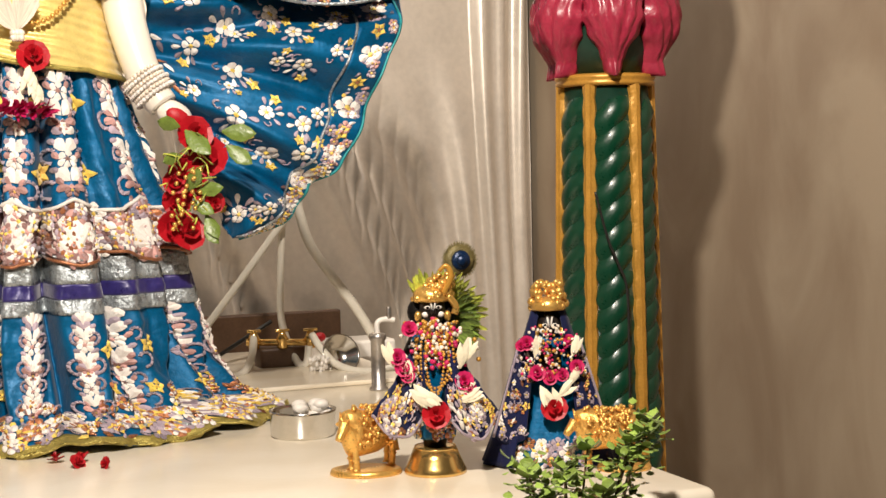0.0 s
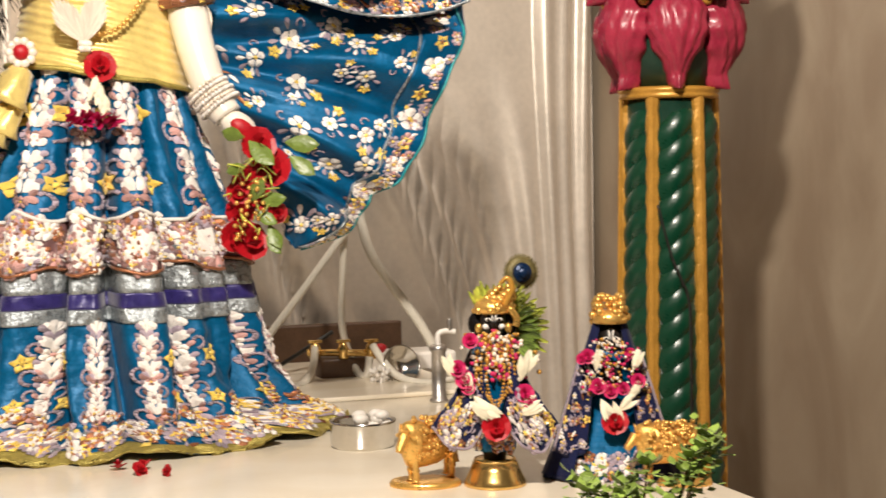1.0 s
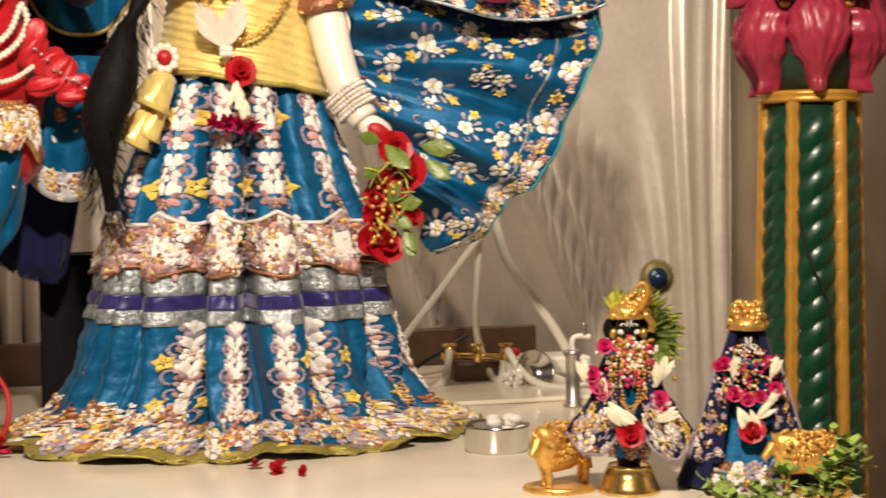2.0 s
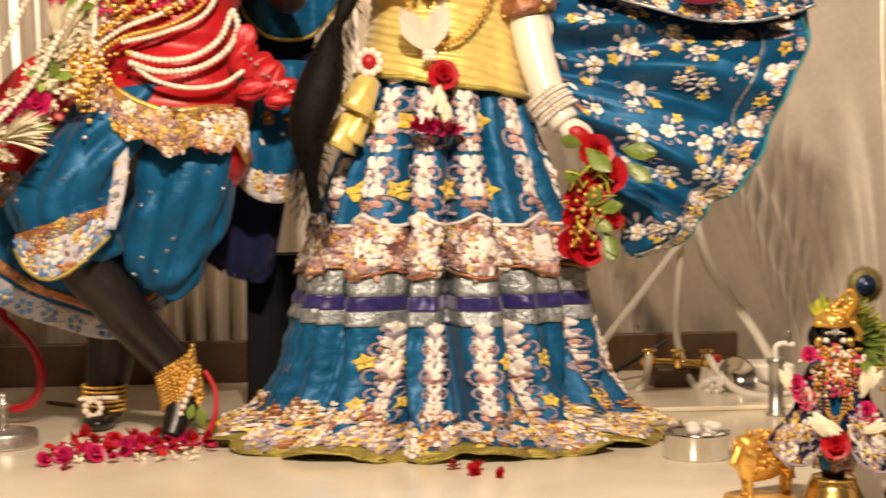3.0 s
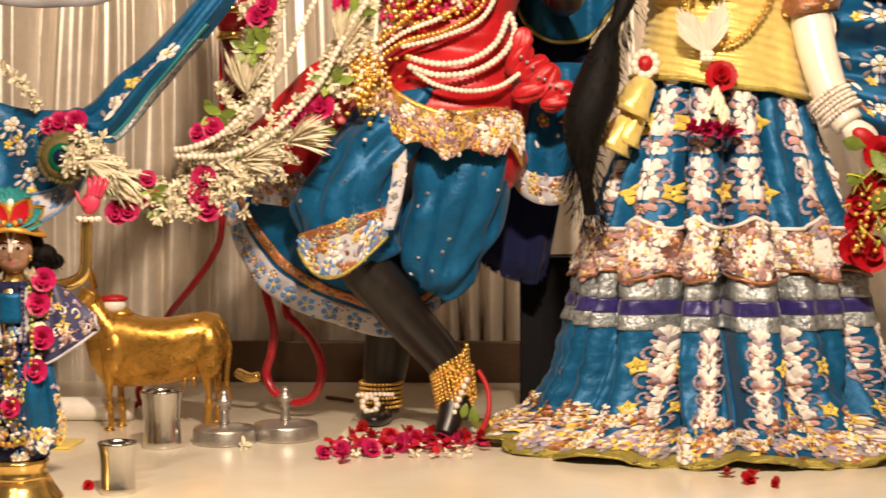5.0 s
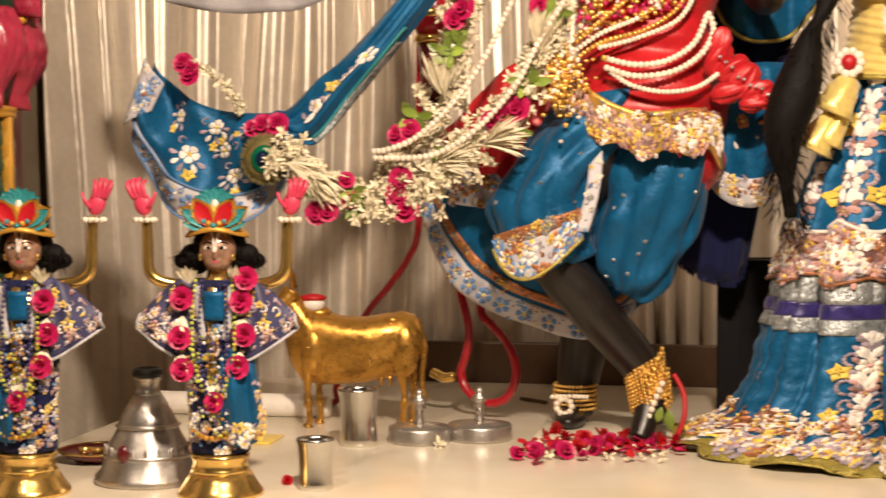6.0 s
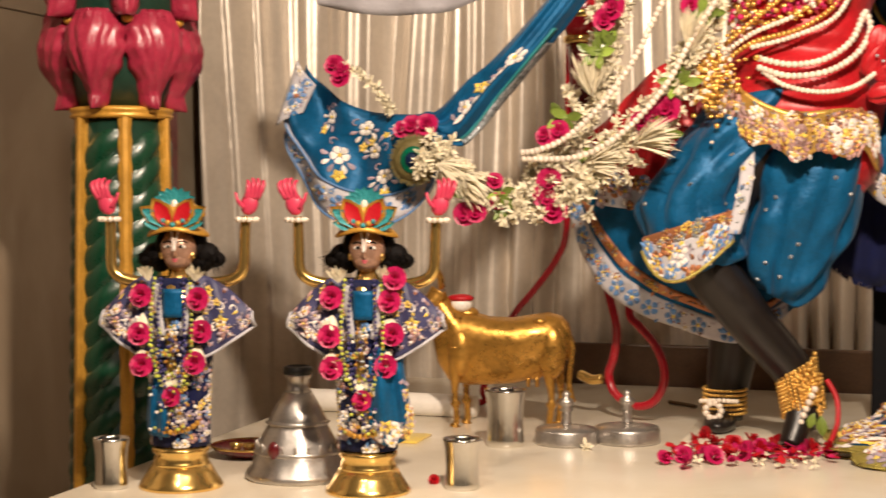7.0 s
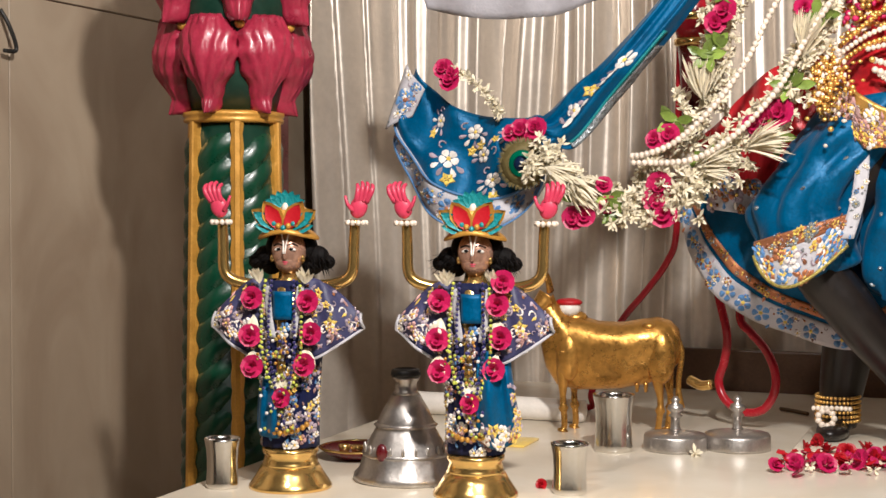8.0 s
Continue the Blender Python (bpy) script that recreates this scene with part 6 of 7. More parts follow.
def doll_crown(at, turn):
    t = thing("crown", "small crown of red and turquoise beadwork with a gold brim", "crown", at, turn)
    bm = bmesh.new()
    rows = []
    for r, h in ((0.034, 0.512), (0.044, 0.508), (0.051, 0.502), (0.053, 0.4975), (0.051, 0.4945), (0.040, 0.503), (0.030, 0.509)):
        ring = []
        for i in range(40):
            a = 2 * math.pi * i / 40
            wide = 1 + 0.16 * math.cos(a) ** 2
            ring.append(bm.verts.new((r * wide * math.cos(a), -0.012 + r * 0.92 * math.sin(a), h + 0.006 - 0.014 * abs(math.cos(a)) ** 1.6 * r / 0.056)))
        rows.append(ring)
    for p, q in zip(rows, rows[1:]):
        for i in range(40):
            bm.faces.new((p[i], p[(i + 1) % 40], q[(i + 1) % 40], q[i]))
    part("brim", bm, OCHRE, t, "gold corded brim drooping at the sides")
    part("cap_band", lathe(bmesh.new(), [(0.040, 0.508), (0.043, 0.520), (0.040, 0.545), (0.026, 0.556), (0.005, 0.560)], 28, (0, -0.008, 0)), OCHRE, t)
    bm = bmesh.new()
    for s in (-1, 1):
        for a, long, wide, slot, y in ((0.55, 0.066, 0.040, 1, -0.048), (0.52, 0.058, 0.030, 0, -0.053), (0.98, 0.072, 0.036, 1, -0.044), (1.0, 0.066, 0.026, 2, -0.049), (1.38, 0.056, 0.022, 2, -0.046), (0.12, 0.045, 0.016, 1, -0.050)):
            a *= s
            blade(bm, (s * 0.004, y, 0.507), (math.sin(a), 0.0, math.cos(a)), (math.cos(a), 0, -math.sin(a)), long, wide, slot, 0.05)
    part("wing_crest", bm, [REDROSE, OCHRE, TURQUOISE], t, "red and gold beaded wings")
    bm = bmesh.new()
    for k in range(7):
        a = -1.1 + k * 0.366
        blade(bm, (0.008 * math.sin(a), -0.036, 0.55), (math.sin(a), -0.05, math.cos(a)), (math.cos(a), 0, -math.sin(a)), 0.036, 0.019, 0, 0.0)
    ball(bm, (0, -0.04, 0.55), (0.007, 0.006, 0.011), 1, (9, 7))
    part("crest", bm, [TURQUOISE, PEARL], t, "turquoise crest with a pearl")
    bm = bmesh.new()
    for k in range(15):
        a = -1.4 + k * 0.2
        ball(bm, (0.05 * math.sin(a), -0.012 - 0.044 * math.cos(a), 0.512 + 0.02 * abs(math.sin(a))), 0.006, k % 2, (7, 5))
    tagged(part("beading", bm, [OCHRE, TURQUOISE], t), kind="stuff")
    return t


def doll_robe(at, turn, wide):
    t = thing("robe", "lilac and blue robe stitched with flowers on the small statue", "robe", at, turn)
    rng = random.Random(61)
    body = [(0.0, 0.082, 0.056), (0.25, 0.16, 0.056), (0.5, 0.24, 0.060), (0.75, 0.32, 0.068), (1.0, 0.41, 0.054)]
    zs, rs = [(a, b) for a, b, c in body], [(a, c) for a, b, c in body]
    def s(u, v):
        a = (u - 0.5) * 2 * math.pi
        r = between(rs, v) + 0.003 * math.sin(11 * a)
        return Vector((r * math.sin(a), -r * 0.8 * math.cos(a), between(zs, v)))
    gown = part("skirt", sheet(bmesh.new(), s, 40, 24, thick=0.003), NAVY, t)
    c = Cloth(s, 0.003)
    c.crowd(rng, 300, (0.28, 0.72), (0.02, 0.85), 0.017, (WHITE, WHITE, LILAC, LILAC, YELLOW, SKY, DUSTY))
    c.finish(gown)
    part("bodice", sheet(bmesh.new(), lambda u, v: Vector((-0.02 + 0.04 * u, -0.060 - 0.004 * math.sin(3 * u), 0.335 + 0.055 * v)), 6, 6, thick=0.003), BLUE, t, "blue silk bodice")
    for k in (-1, 1):
        lo = [(k * 0.030, -0.035, 0.255), (k * 0.065, -0.05, 0.262), (k * 0.105, -0.045, 0.285), (k * 0.152, -0.02, 0.318)]
        hi = [(k * 0.03, -0.045, 0.405), (k * 0.055, -0.04, 0.415), (k * 0.095, -0.03, 0.395), (k * 0.146, -0.015, 0.345)]
        if k < 0:
            lo, hi = lo[::-1], hi[::-1]
        w = spread(lo, hi, lambda u, v: 0.005 * math.sin(u * 15 + v * 3), 0.012)
        cape = part("cape", sheet(bmesh.new(), w, 24, 16, thick=0.003), GREYLILAC, t, "blue cape edged with a lilac border")
        c = Cloth(w, 0.003)
        for i in range(9):
            c.curl(0.14 + 0.09 * i, 0.45 + 0.3 * (i % 2 - 0.5), (0, -0.008), 0.011, (-1) ** i, WHITE if i % 3 else LILAC, 0.0032, 0.7 * i)
        for i in range(13):
            c.petal(0.06 + 0.075 * i, 0.10, (0, 0), 0.6 + 1.9 * (i % 2), 0.013, 0.006, (WHITE, LILAC, DUSTY)[i % 3])
        c.crowd(rng, 70, (0.05, 0.95), (0.05, 0.95), 0.018, (WHITE, WHITE, LILAC, LILAC, LILAC, YELLOW, DUSTY))
        c.flower(0.6, 0.4, (0, 0), 0.014, YELLOW if k > 0 else WHITE, ROSE)
        c.finish(cape)
        edge = [w(i / 20, 0) for i in range(21)] + [w(1 if k > 0 else 0, i / 10) for i in range(1, 11)] if k > 0 else [w(0, i / 10) for i in range(10, 0, -1)] + [w(i / 20, 0) for i in range(21)]
        part("cape_edge", tube(bmesh.new(), [p + Vector((0, -0.003, 0)) for p in edge], 0.0030, 6), PALECLOTH, cape)
        strip = spread([(k * 0.014, -0.06, 0.30), (k * 0.022, -0.06, 0.35), (k * 0.027, -0.055, 0.40)], [(k * 0.026, -0.06, 0.30), (k * 0.034, -0.058, 0.35), (k * 0.04, -0.05, 0.40)], lambda u, v: 0.0)
        part("lapel", sheet(bmesh.new(), strip, 10, 3, thick=0.003), PALECLOTH, t)
    if wide:
        lo = [(0.012, -0.05, 0.11), (0.045, -0.05, 0.098), (0.075, -0.04, 0.105), (0.092, -0.02, 0.135)]
        hi = [(0.012, -0.055, 0.28), (0.035, -0.055, 0.285), (0.055, -0.045, 0.285), (0.07, -0.03, 0.28)]
        w = spread(lo, hi, lambda u, v: 0.008 * math.sin(u * 12 + 1), 0.018)
        drape = part("drape", sheet(bmesh.new(), w, 24, 24, thick=0.003), BLUE, t, "plain blue silk drape with a flowered foot")
        c = Cloth(w, 0.003)
        c.crowd(rng, 50, (0.05, 0.95), (0.02, 0.22), 0.024, (WHITE, YELLOW, LILAC, ROSE))
        c.crowd(rng, 22, (0.8, 0.98), (0.1, 0.6), 0.016, (LILAC, LILAC, YELLOW))
        c.flower(0.18, 0.1, (0, 0), 0.018, WHITE, YELLOW)
        c.finish(drape)
    else:
        lo = [(-0.062, -0.02, 0.115), (-0.04, -0.05, 0.105), (-0.01, -0.055, 0.105)]
        hi = [(-0.05, -0.03, 0.22), (-0.035, -0.05, 0.22), (-0.01, -0.055, 0.22)]
        w = spread(lo, hi, lambda u, v: 0.005 * math.sin(u * 12 + 1), 0.01)
        part("drape", sheet(bmesh.new(), w, 16, 12, thick=0.003), BLUE, t, "plain blue silk drape")
    return t


def doll_garland(at, turn, extra):
    t = thing("garland", "double garland of magenta roses, white petals and coloured beads", "garland", at, turn)
    rng = random.Random(71)
    spots = [(-0.058, 0.378), (0.052, 0.372), (-0.062, 0.305), (0.058, 0.31), (-0.058, 0.245), (0.045, 0.25), (0.0, 0.185)] + ([(0.062, 0.415)] if extra else [])
    for x, z in spots:
        part("rose", rose(bmesh.new(), (x, -0.072, z), 0.023 if z > 0.2 else 0.02, tilt=(rng.uniform(-0.3, 0.3), -1, 0.15), rng=rng), PINKROSE, t)
    bm = bmesh.new()
    for x, z in ((-0.057, 0.345), (0.055, 0.34), (-0.06, 0.275), (0.05, 0.28), (-0.045, 0.405), (0.045, 0.405), (-0.02, 0.222), (0.02, 0.222)):
        for _ in range(9):
            d = Vector((rng.gauss(0, 0.35) + (0.6 * (1 if x < 0 else -1) if z < 0.23 else 0), -0.25, (1 if z > 0.38 else -1) * rng.uniform(0.5, 1))).normalized()
            blade(bm, (x, -0.062, z), d, (1, 0.2, 0), rng.uniform(0.025, 0.04), 0.008)
    tagged(part("petal_cluster", bm, WHITEBUD, t), kind="stuff")
    bm = bmesh.new()
    for s in (-1, 1):
        for off in (0.022, 0.034):
            beads(bm, [(s * off, -0.06, 0.41), (s * off * 1.15, -0.07, 0.34), (s * off * 1.1, -0.07, 0.27), (s * off * 0.55, -0.068, 0.20)], 0.0036, 1 if off < 0.03 else 2, (6, 4), 2.6)
    for k in range(110):
        ball(bm, (rng.gauss(0, 0.022), -0.068, rng.uniform(0.12, 0.32)), 0.0036, rng.randrange(4), (6, 4))
    beads(bm, [(-0.045, -0.04, 0.125), (-0.01, -0.06, 0.115), (0.03, -0.055, 0.122), (0.048, -0.035, 0.135)], 0.006, 3, (6, 4))
    tagged(part("bead_cluster", bm, [WHITETHREAD, VIOLET, LIMELEAF, OCHRE], t), kind="stuff")
    bm = bmesh.new()
    for s in (-1, 1):
        for z in (0.522,):
            beads(bm, [(s * 0.136 + 0.018 * math.cos(a), -0.014 + 0.018 * math.sin(a), z) for a in [i * math.pi / 5 for i in range(11)]], 0.006, 0, (6, 4))
    tagged(part("wristlet", bm, PEARL, t), kind="stuff")
    return t


for (x, y), turn, wide in (((-1.333, 2.70), 12, False), ((-0.965, 2.755), 10, True)):
    pedestal((x, y, TOP))
    doll_statue((x, y, TOP), turn)
    doll_crown((x, y, TOP), turn)
    doll_robe((x, y, TOP), turn, wide)
    doll_garland((x, y, TOP), turn, wide)


# ---- vessels and animals on the altar ----
def cow(at, turn, size, label, metal, rough_body=False, fat=1.0):
    """A standing cow of cast metal, 1 unit long before scaling; it faces -x."""
    drop = 0.26 if fat > 1 else 0.0
    t = thing("cow_figurine", label, "figurine", at, turn, "gilt cow figurines", size=size)
    rng = random.Random(81)
    bm = bmesh.new()
    rows = []
    for x, mid, half, up, down in ((-0.47, 0.68, 0.05, 0.06, 0.12), (-0.44, 0.67, 0.085, 0.11, 0.24), (-0.36, 0.64, 0.125, 0.150, 0.33), (-0.23, 0.61, 0.150, 0.180, 0.33), (-0.08, 0.60, 0.168, 0.148, 0.315), (0.08, 0.60, 0.178, 0.142, 0.305),
                                   (0.22, 0.61, 0.172, 0.155, 0.28), (0.33, 0.62, 0.155, 0.162, 0.23), (0.42, 0.62, 0.115, 0.135, 0.19), (0.47, 0.61, 0.065, 0.09, 0.13), (0.485, 0.60, 0.02, 0.03, 0.04)):
        ring = []
        for i in range(24):
            a = 2 * math.pi * i / 24
            c, q = math.cos(a), math.sin(a)
            flat = abs(c) ** 0.8 * (1 if c > 0 else -1)
            ring.append(bm.verts.new((x, flat * half * fat, mid + (q * up if q > 0 else q * down) * fat + (0.012 if i == 6 else 0.0))))
        rows.append(ring)
    for p, q in zip(rows, rows[1:]):
        for i in range(24):
            bm.faces.new((p[i], p[(i + 1) % 24], q[(i + 1) % 24], q[i]))
    bm.faces.new(rows[0])
    bm.faces.new(rows[-1])
    ball(bm, (-0.25, 0, 0.775), (0.10, 0.065, 0.055), 0, (14, 10))
    for s in (-1, 1):
        ball(bm, (0.27, s * 0.10 * fat, 0.735), (0.05, 0.04, 0.03), 0, (12, 8))
        ball(bm, (-0.27, s * 0.10 * fat, 0.52), (0.09, 0.07, 0.17), 0, (14, 10))
        ball(bm, (0.35, s * 0.10 * fat, 0.53), (0.105, 0.07, 0.19), 0, (14, 10))
    tube(bm, smooth_path([(-0.28, 0, 0.62), (-0.37, -0.02, 0.74 - drop * 0.6), (-0.43 - drop * 0.2, -0.03, 0.86 - drop)], 6), lambda q: 0.15 - 0.065 * q, 14)
    blade(bm, (-0.40, -0.02, 0.78), (0.2, 0, -1), (1, 0, 0.1), 0.38, 0.16, 0)
    if rough_body:
        for _ in range(170):
            a, x = rng.uniform(-1.6, 1.6), rng.uniform(-0.34, 0.38)
            ball(bm, (x, -0.225 * fat * math.cos(a), 0.58 + 0.225 * fat * math.sin(a)), rng.uniform(0.02, 0.042), 0, (6, 4))
    part("body", bm, metal, t)
    bm = bmesh.new()
    tube(bm, smooth_path([(-0.42, -0.03, 0.92), (-0.47, -0.05, 0.85), (-0.54, -0.07, 0.76), (-0.565, -0.075, 0.72)], 6), lambda q: 0.082 - 0.036 * q, 14)
    for s in (-1, 1):
        ear = Vector((-0.40, -0.03 + s * 0.07, 0.92))
        blade(bm, ear, (0.15, s, -0.15), (0, 0.2, 1), 0.13, 0.07)
        ball(bm, (-0.475, -0.05 + s * 0.055, 0.87), 0.014, 0, (8, 6))
    head = part("head", bm, metal, t)
    head.location = (-0.2 * drop, -0.1 * drop, -drop)
    for s in (-1, 1):
        part("horn", tube(bmesh.new(), smooth_path([(-0.41, -0.03 + s * 0.045, 0.96), (-0.42, -0.03 + s * 0.085, 1.02), (-0.44, -0.03 + s * 0.06, 1.09)], 5), lambda q: 0.022 - 0.016 * q, 8), metal, head)
    for x, y in ((-0.30, -0.09), (-0.24, 0.09), (0.34, -0.09), (0.40, 0.09)):
        bm = tube(bmesh.new(), smooth_path([(x, y, 0.56), (x - 0.01, y, 0.40), (x + 0.012 * (1 if x > 0 else -1), y, 0.22), (x, y, 0.06), (x - 0.012, y, 0.0)], 6), lambda q: 0.074 * fat - 0.052 * min(1, q * 2.2) + (0.014 if 0.55 < q < 0.62 else 0) + (0.018 if q > 0.9 else 0), 12)
        part("leg", bm, metal, t)
    bm = bmesh.new()
    ball(bm, (0.22, -0.02, 0.40), (0.095, 0.08, 0.075), 0, (12, 8))
    for dx in (-0.03, 0.03):
        for dy in (-0.035, 0.035):
            tube(bm, [(0.22 + dx, -0.02 + dy, 0.36), (0.22 + dx, -0.02 + dy, 0.28)], lambda q: 0.018 - 0.008 * q, 7)
    part("udder", bm, metal, t)
    part("tail", tube(bmesh.new(), smooth_path([(0.44, 0, 0.68), (0.49, -0.02, 0.56), (0.47, -0.04, 0.35), (0.48, -0.04, 0.18)], 6), lambda q: 0.02 + 0.018 * max(0, q - 0.75) * 4, 8), metal, t)
    return t


AMBER = node_material("amber_gilt", (0.50, 0.265, 0.05), 0.31, 0.75, 0.4, 3.0, 0.28, 9, bump_depth=0.010)
big = cow((-0.922, 3.62, TOP), 10, 0.355, "large amber gilt cow with a red topped bundle on its back", AMBER)
bm = bmesh.new()
ball(bm, (-0.28, -0.03, 0.84), (0.085, 0.075, 0.055), 0)
part("bundle", bm, [WHITEPAINT], big, "small white bundle")
bm = bmesh.new()
ball(bm, (-0.28, -0.03, 0.885), (0.095, 0.08, 0.03), 0)
part("bundle_cap", bm, [REDROSE], big, "red cap of the bundle")


def tumbler(at, r, h, label):
    t = thing("tumbler", label, "cup", at, 0, "steel tumblers on the altar")
    part("cup", lathe(bmesh.new(), [(r * 0.88, 0), (r * 0.93, 0.005), (r * 0.90, h * 0.12), (r * 0.86, h * 0.4), (r * 0.86, h * 0.55), (r * 0.91, h * 0.8), (r * 1.0, h - 0.004), (r * 1.01, h), (r * 0.97, h), (r * 0.93, h - 0.006), (r * 0.82, h * 0.6), (r * 0.82, 0.008)], 36), STEEL, t)
    return t


tumbler((-0.80, 2.835, TOP), 0.037, 0.098, "shiny steel tumbler with a flared rim on the altar")
tumbler((-1.455, 2.645, TOP), 0.035, 0.098, "shiny steel tumbler with a flared rim at the altar's edge")
tumbler((-0.842, 3.345, TOP), 0.047, 0.128, "tall steel tumbler standing beneath the gilt cow")


def bell_plate(at, r):
    t = thing("lid_bell", "flat round silver lid with a turned finial handle", "lid", at, 0, "silver lids beside the statue's feet")
    part("drum", lathe(bmesh.new(), [(r, 0), (r * 1.0, 0.006), (r * 0.985, 0.03), (r * 0.95, 0.036), (r * 0.4, 0.042), (0.012, 0.045)], 44), SILVER, t)
    part("finial", lathe(bmesh.new(), [(0.014, 0.044), (0.011, 0.05), (0.010, 0.072), (0.016, 0.077), (0.010, 0.083), (0.019, 0.092), (0.016, 0.101), (0.007, 0.106), (0.011, 0.113), (0.004, 0.121)], 20), SILVER, t)
    return t


bell_plate((-0.715, 3.41, TOP), 0.072)
bell_plate((-0.585, 3.47, TOP), 0.076)


def ewer():
    t = thing("ewer", "cone shaped engraved silver water vessel with a dark neck", "vessel", (-1.150, 2.855, TOP), size=0.96)
    groove = lambda a, k: 1 + 0.012 * math.sin(10 * a) * (1 if 2 <= k <= 8 else 0)
    part("body", lathe(bmesh.new(), [(0.108, 0), (0.112, 0.006), (0.108, 0.016), (0.098, 0.026), (0.092, 0.05), (0.080, 0.08), (0.066, 0.105), (0.062, 0.112), (0.063, 0.118), (0.047, 0.15), (0.030, 0.18)], 60, wave=groove), SILVER, t)
    part("band", lathe(bmesh.new(), [(0.090, 0.052), (0.093, 0.056), (0.089, 0.061)], 48, cap=False), SILVER, t)
    part("band", lathe(bmesh.new(), [(0.064, 0.113), (0.068, 0.117), (0.061, 0.122)], 48, cap=False), SILVER, t)
    part("neck", lathe(bmesh.new(), [(0.030, 0.18), (0.024, 0.187), (0.023, 0.205), (0.028, 0.212), (0.03, 0.218)], 30), SILVER, t)
    part("collar", lathe(bmesh.new(), [(0.03, 0.217), (0.032, 0.222), (0.03, 0.232), (0.022, 0.235), (0.02, 0.226)], 30), CABLE, t, "dark rim of the neck")
    bm = bmesh.new()
    ball(bm, (-0.018, -0.088, 0.068), (0.013, 0.009, 0.019), 0, (14, 10))
    part("stone", bm, MAROON, t, "dark red oval stone")
    bm = bmesh.new()
    for k in range(20):
        a = k * 2 * math.pi / 20
        ball(bm, (0.087 * math.cos(a), 0.087 * math.sin(a), 0.068), (0.0035, 0.0035, 0.012), 0, (7, 5))
    tagged(part("chasing", bm, SILVER, t), kind="stuff")


ewer()


def lamp_plate():
    t = thing("brass_plate", "dark brass plate holding small shiny lamp cups", "plate", (-1.335, 3.05, TOP))
    part("dish", lathe(bmesh.new(), [(0.05, 0), (0.075, 0.012), (0.09, 0.022), (0.087, 0.024), (0.06, 0.012), (0.01, 0.008)], 40), MAROON, t)
    part("rim", lathe(bmesh.new(), [(0.089, 0.022), (0.093, 0.025), (0.087, 0.027)], 40, cap=False), BRASS, t)
    for x in (-0.03, 0.0, 0.028):
        part("cup", lathe(bmesh.new(), [(0.010, 0.01), (0.014, 0.03), (0.012, 0.031), (0.005, 0.02)], 16, (x, -0.02, 0)), BRASS, t)


lamp_plate()
bm = lathe(bmesh.new(), [(0.012, 0), (0.026, 0.004), (0.029, 0.012), (0.029, 0.47), (0.026, 0.478), (0.012, 0.482)], 28, m=Matrix.Rotation(math.pi / 2, 4, "Y"), centre=(-1.49, 3.72, TOP + 0.03))
tagged(mesh_object("paper_roll", bm, WHITEPAINT), "rolled white sheet lying on the altar behind the cow", "roll")
bm = box(bmesh.new(), (-1.10, 3.30, TOP), (-1.04, 3.42, TOP + 0.006), 0.002)
tagged(mesh_object("packet", bm, YELLOWTHREAD), "small flat yellow packet on the altar", "packet")
bm = tube(bmesh.new(), smooth_path([(-0.80, 3.86, 2.3), (-0.805, 3.86, 1.9), (-0.81, 3.87, 1.62), (-0.815, 3.88, 1.38), (-0.845, 3.90, 1.30), (-0.90, 3.91, 1.225), (-0.97, 3.92, 1.14), (-1.02, 3.93, 1.03), (-1.05, 3.93, 0.95), (-1.06, 3.94, 0.909), (-1.2, 3.98, 0.908)]), 0.009, 10)
tagged(mesh_object("red_pipe", bm, REDHOSE), "red plastic pipe running down behind the shawl", "pipe")
bm = tube(bmesh.new(), smooth_path([(-0.70, 3.78, 1.30), (-0.685, 3.78, 1.22), (-0.665, 3.78, 1.13), (-0.675, 3.80, 1.06), (-0.69, 3.81, 1.01), (-0.67, 3.80, 0.965), (-0.62, 3.78, 0.940), (-0.57, 3.76, 0.953), (-0.542, 3.75, 1.0), (-0.543, 3.75, 1.05), (-0.565, 3.75, 1.10), (-0.60, 3.75, 1.14), (-0.63, 3.76, 1.18), (-0.62, 3.78, 1.30)]), 0.011, 10)
tagged(mesh_object("red_hose", bm, REDHOSE), "red hose bent into a loop above the altar", "hose")
bm = tube(bmesh.new(), smooth_path([(-0.71, 3.82, 1.0), (-0.735, 3.83, 0.995), (-0.755, 3.84, 1.0), (-0.77, 3.85, 1.005)]), 0.013, 10)
tagged(mesh_object("hose_fitting", bm, BRASS), "brass fitting on the red hose", "fitting")
bm = tube(bmesh.new(), smooth_path([(-0.58, 4.12, 0.906), (-0.53, 4.08, 0.906), (-0.50, 4.05, 0.906)]), 0.005, 8)
tagged(mesh_object("stick", bm, STEM), "short dark stick lying on the altar", "stick")
bm = bmesh.new()
tuft(bm, (-0.655, 3.33, TOP + 0.008), 0.02, 10, random.Random(1), 0, 0.5)
tagged(mesh_object("white_bud", bm, WHITEBUD), "white flower bud lying beside the silver lids", "flower")
tagged(mesh_object("rose_bloom", rose(bmesh.new(), (-0.865, 2.86, TOP + 0.008), 0.012), REDROSE), "small red bud beside the brass pedestal", "flower", "loose blooms at the feet")


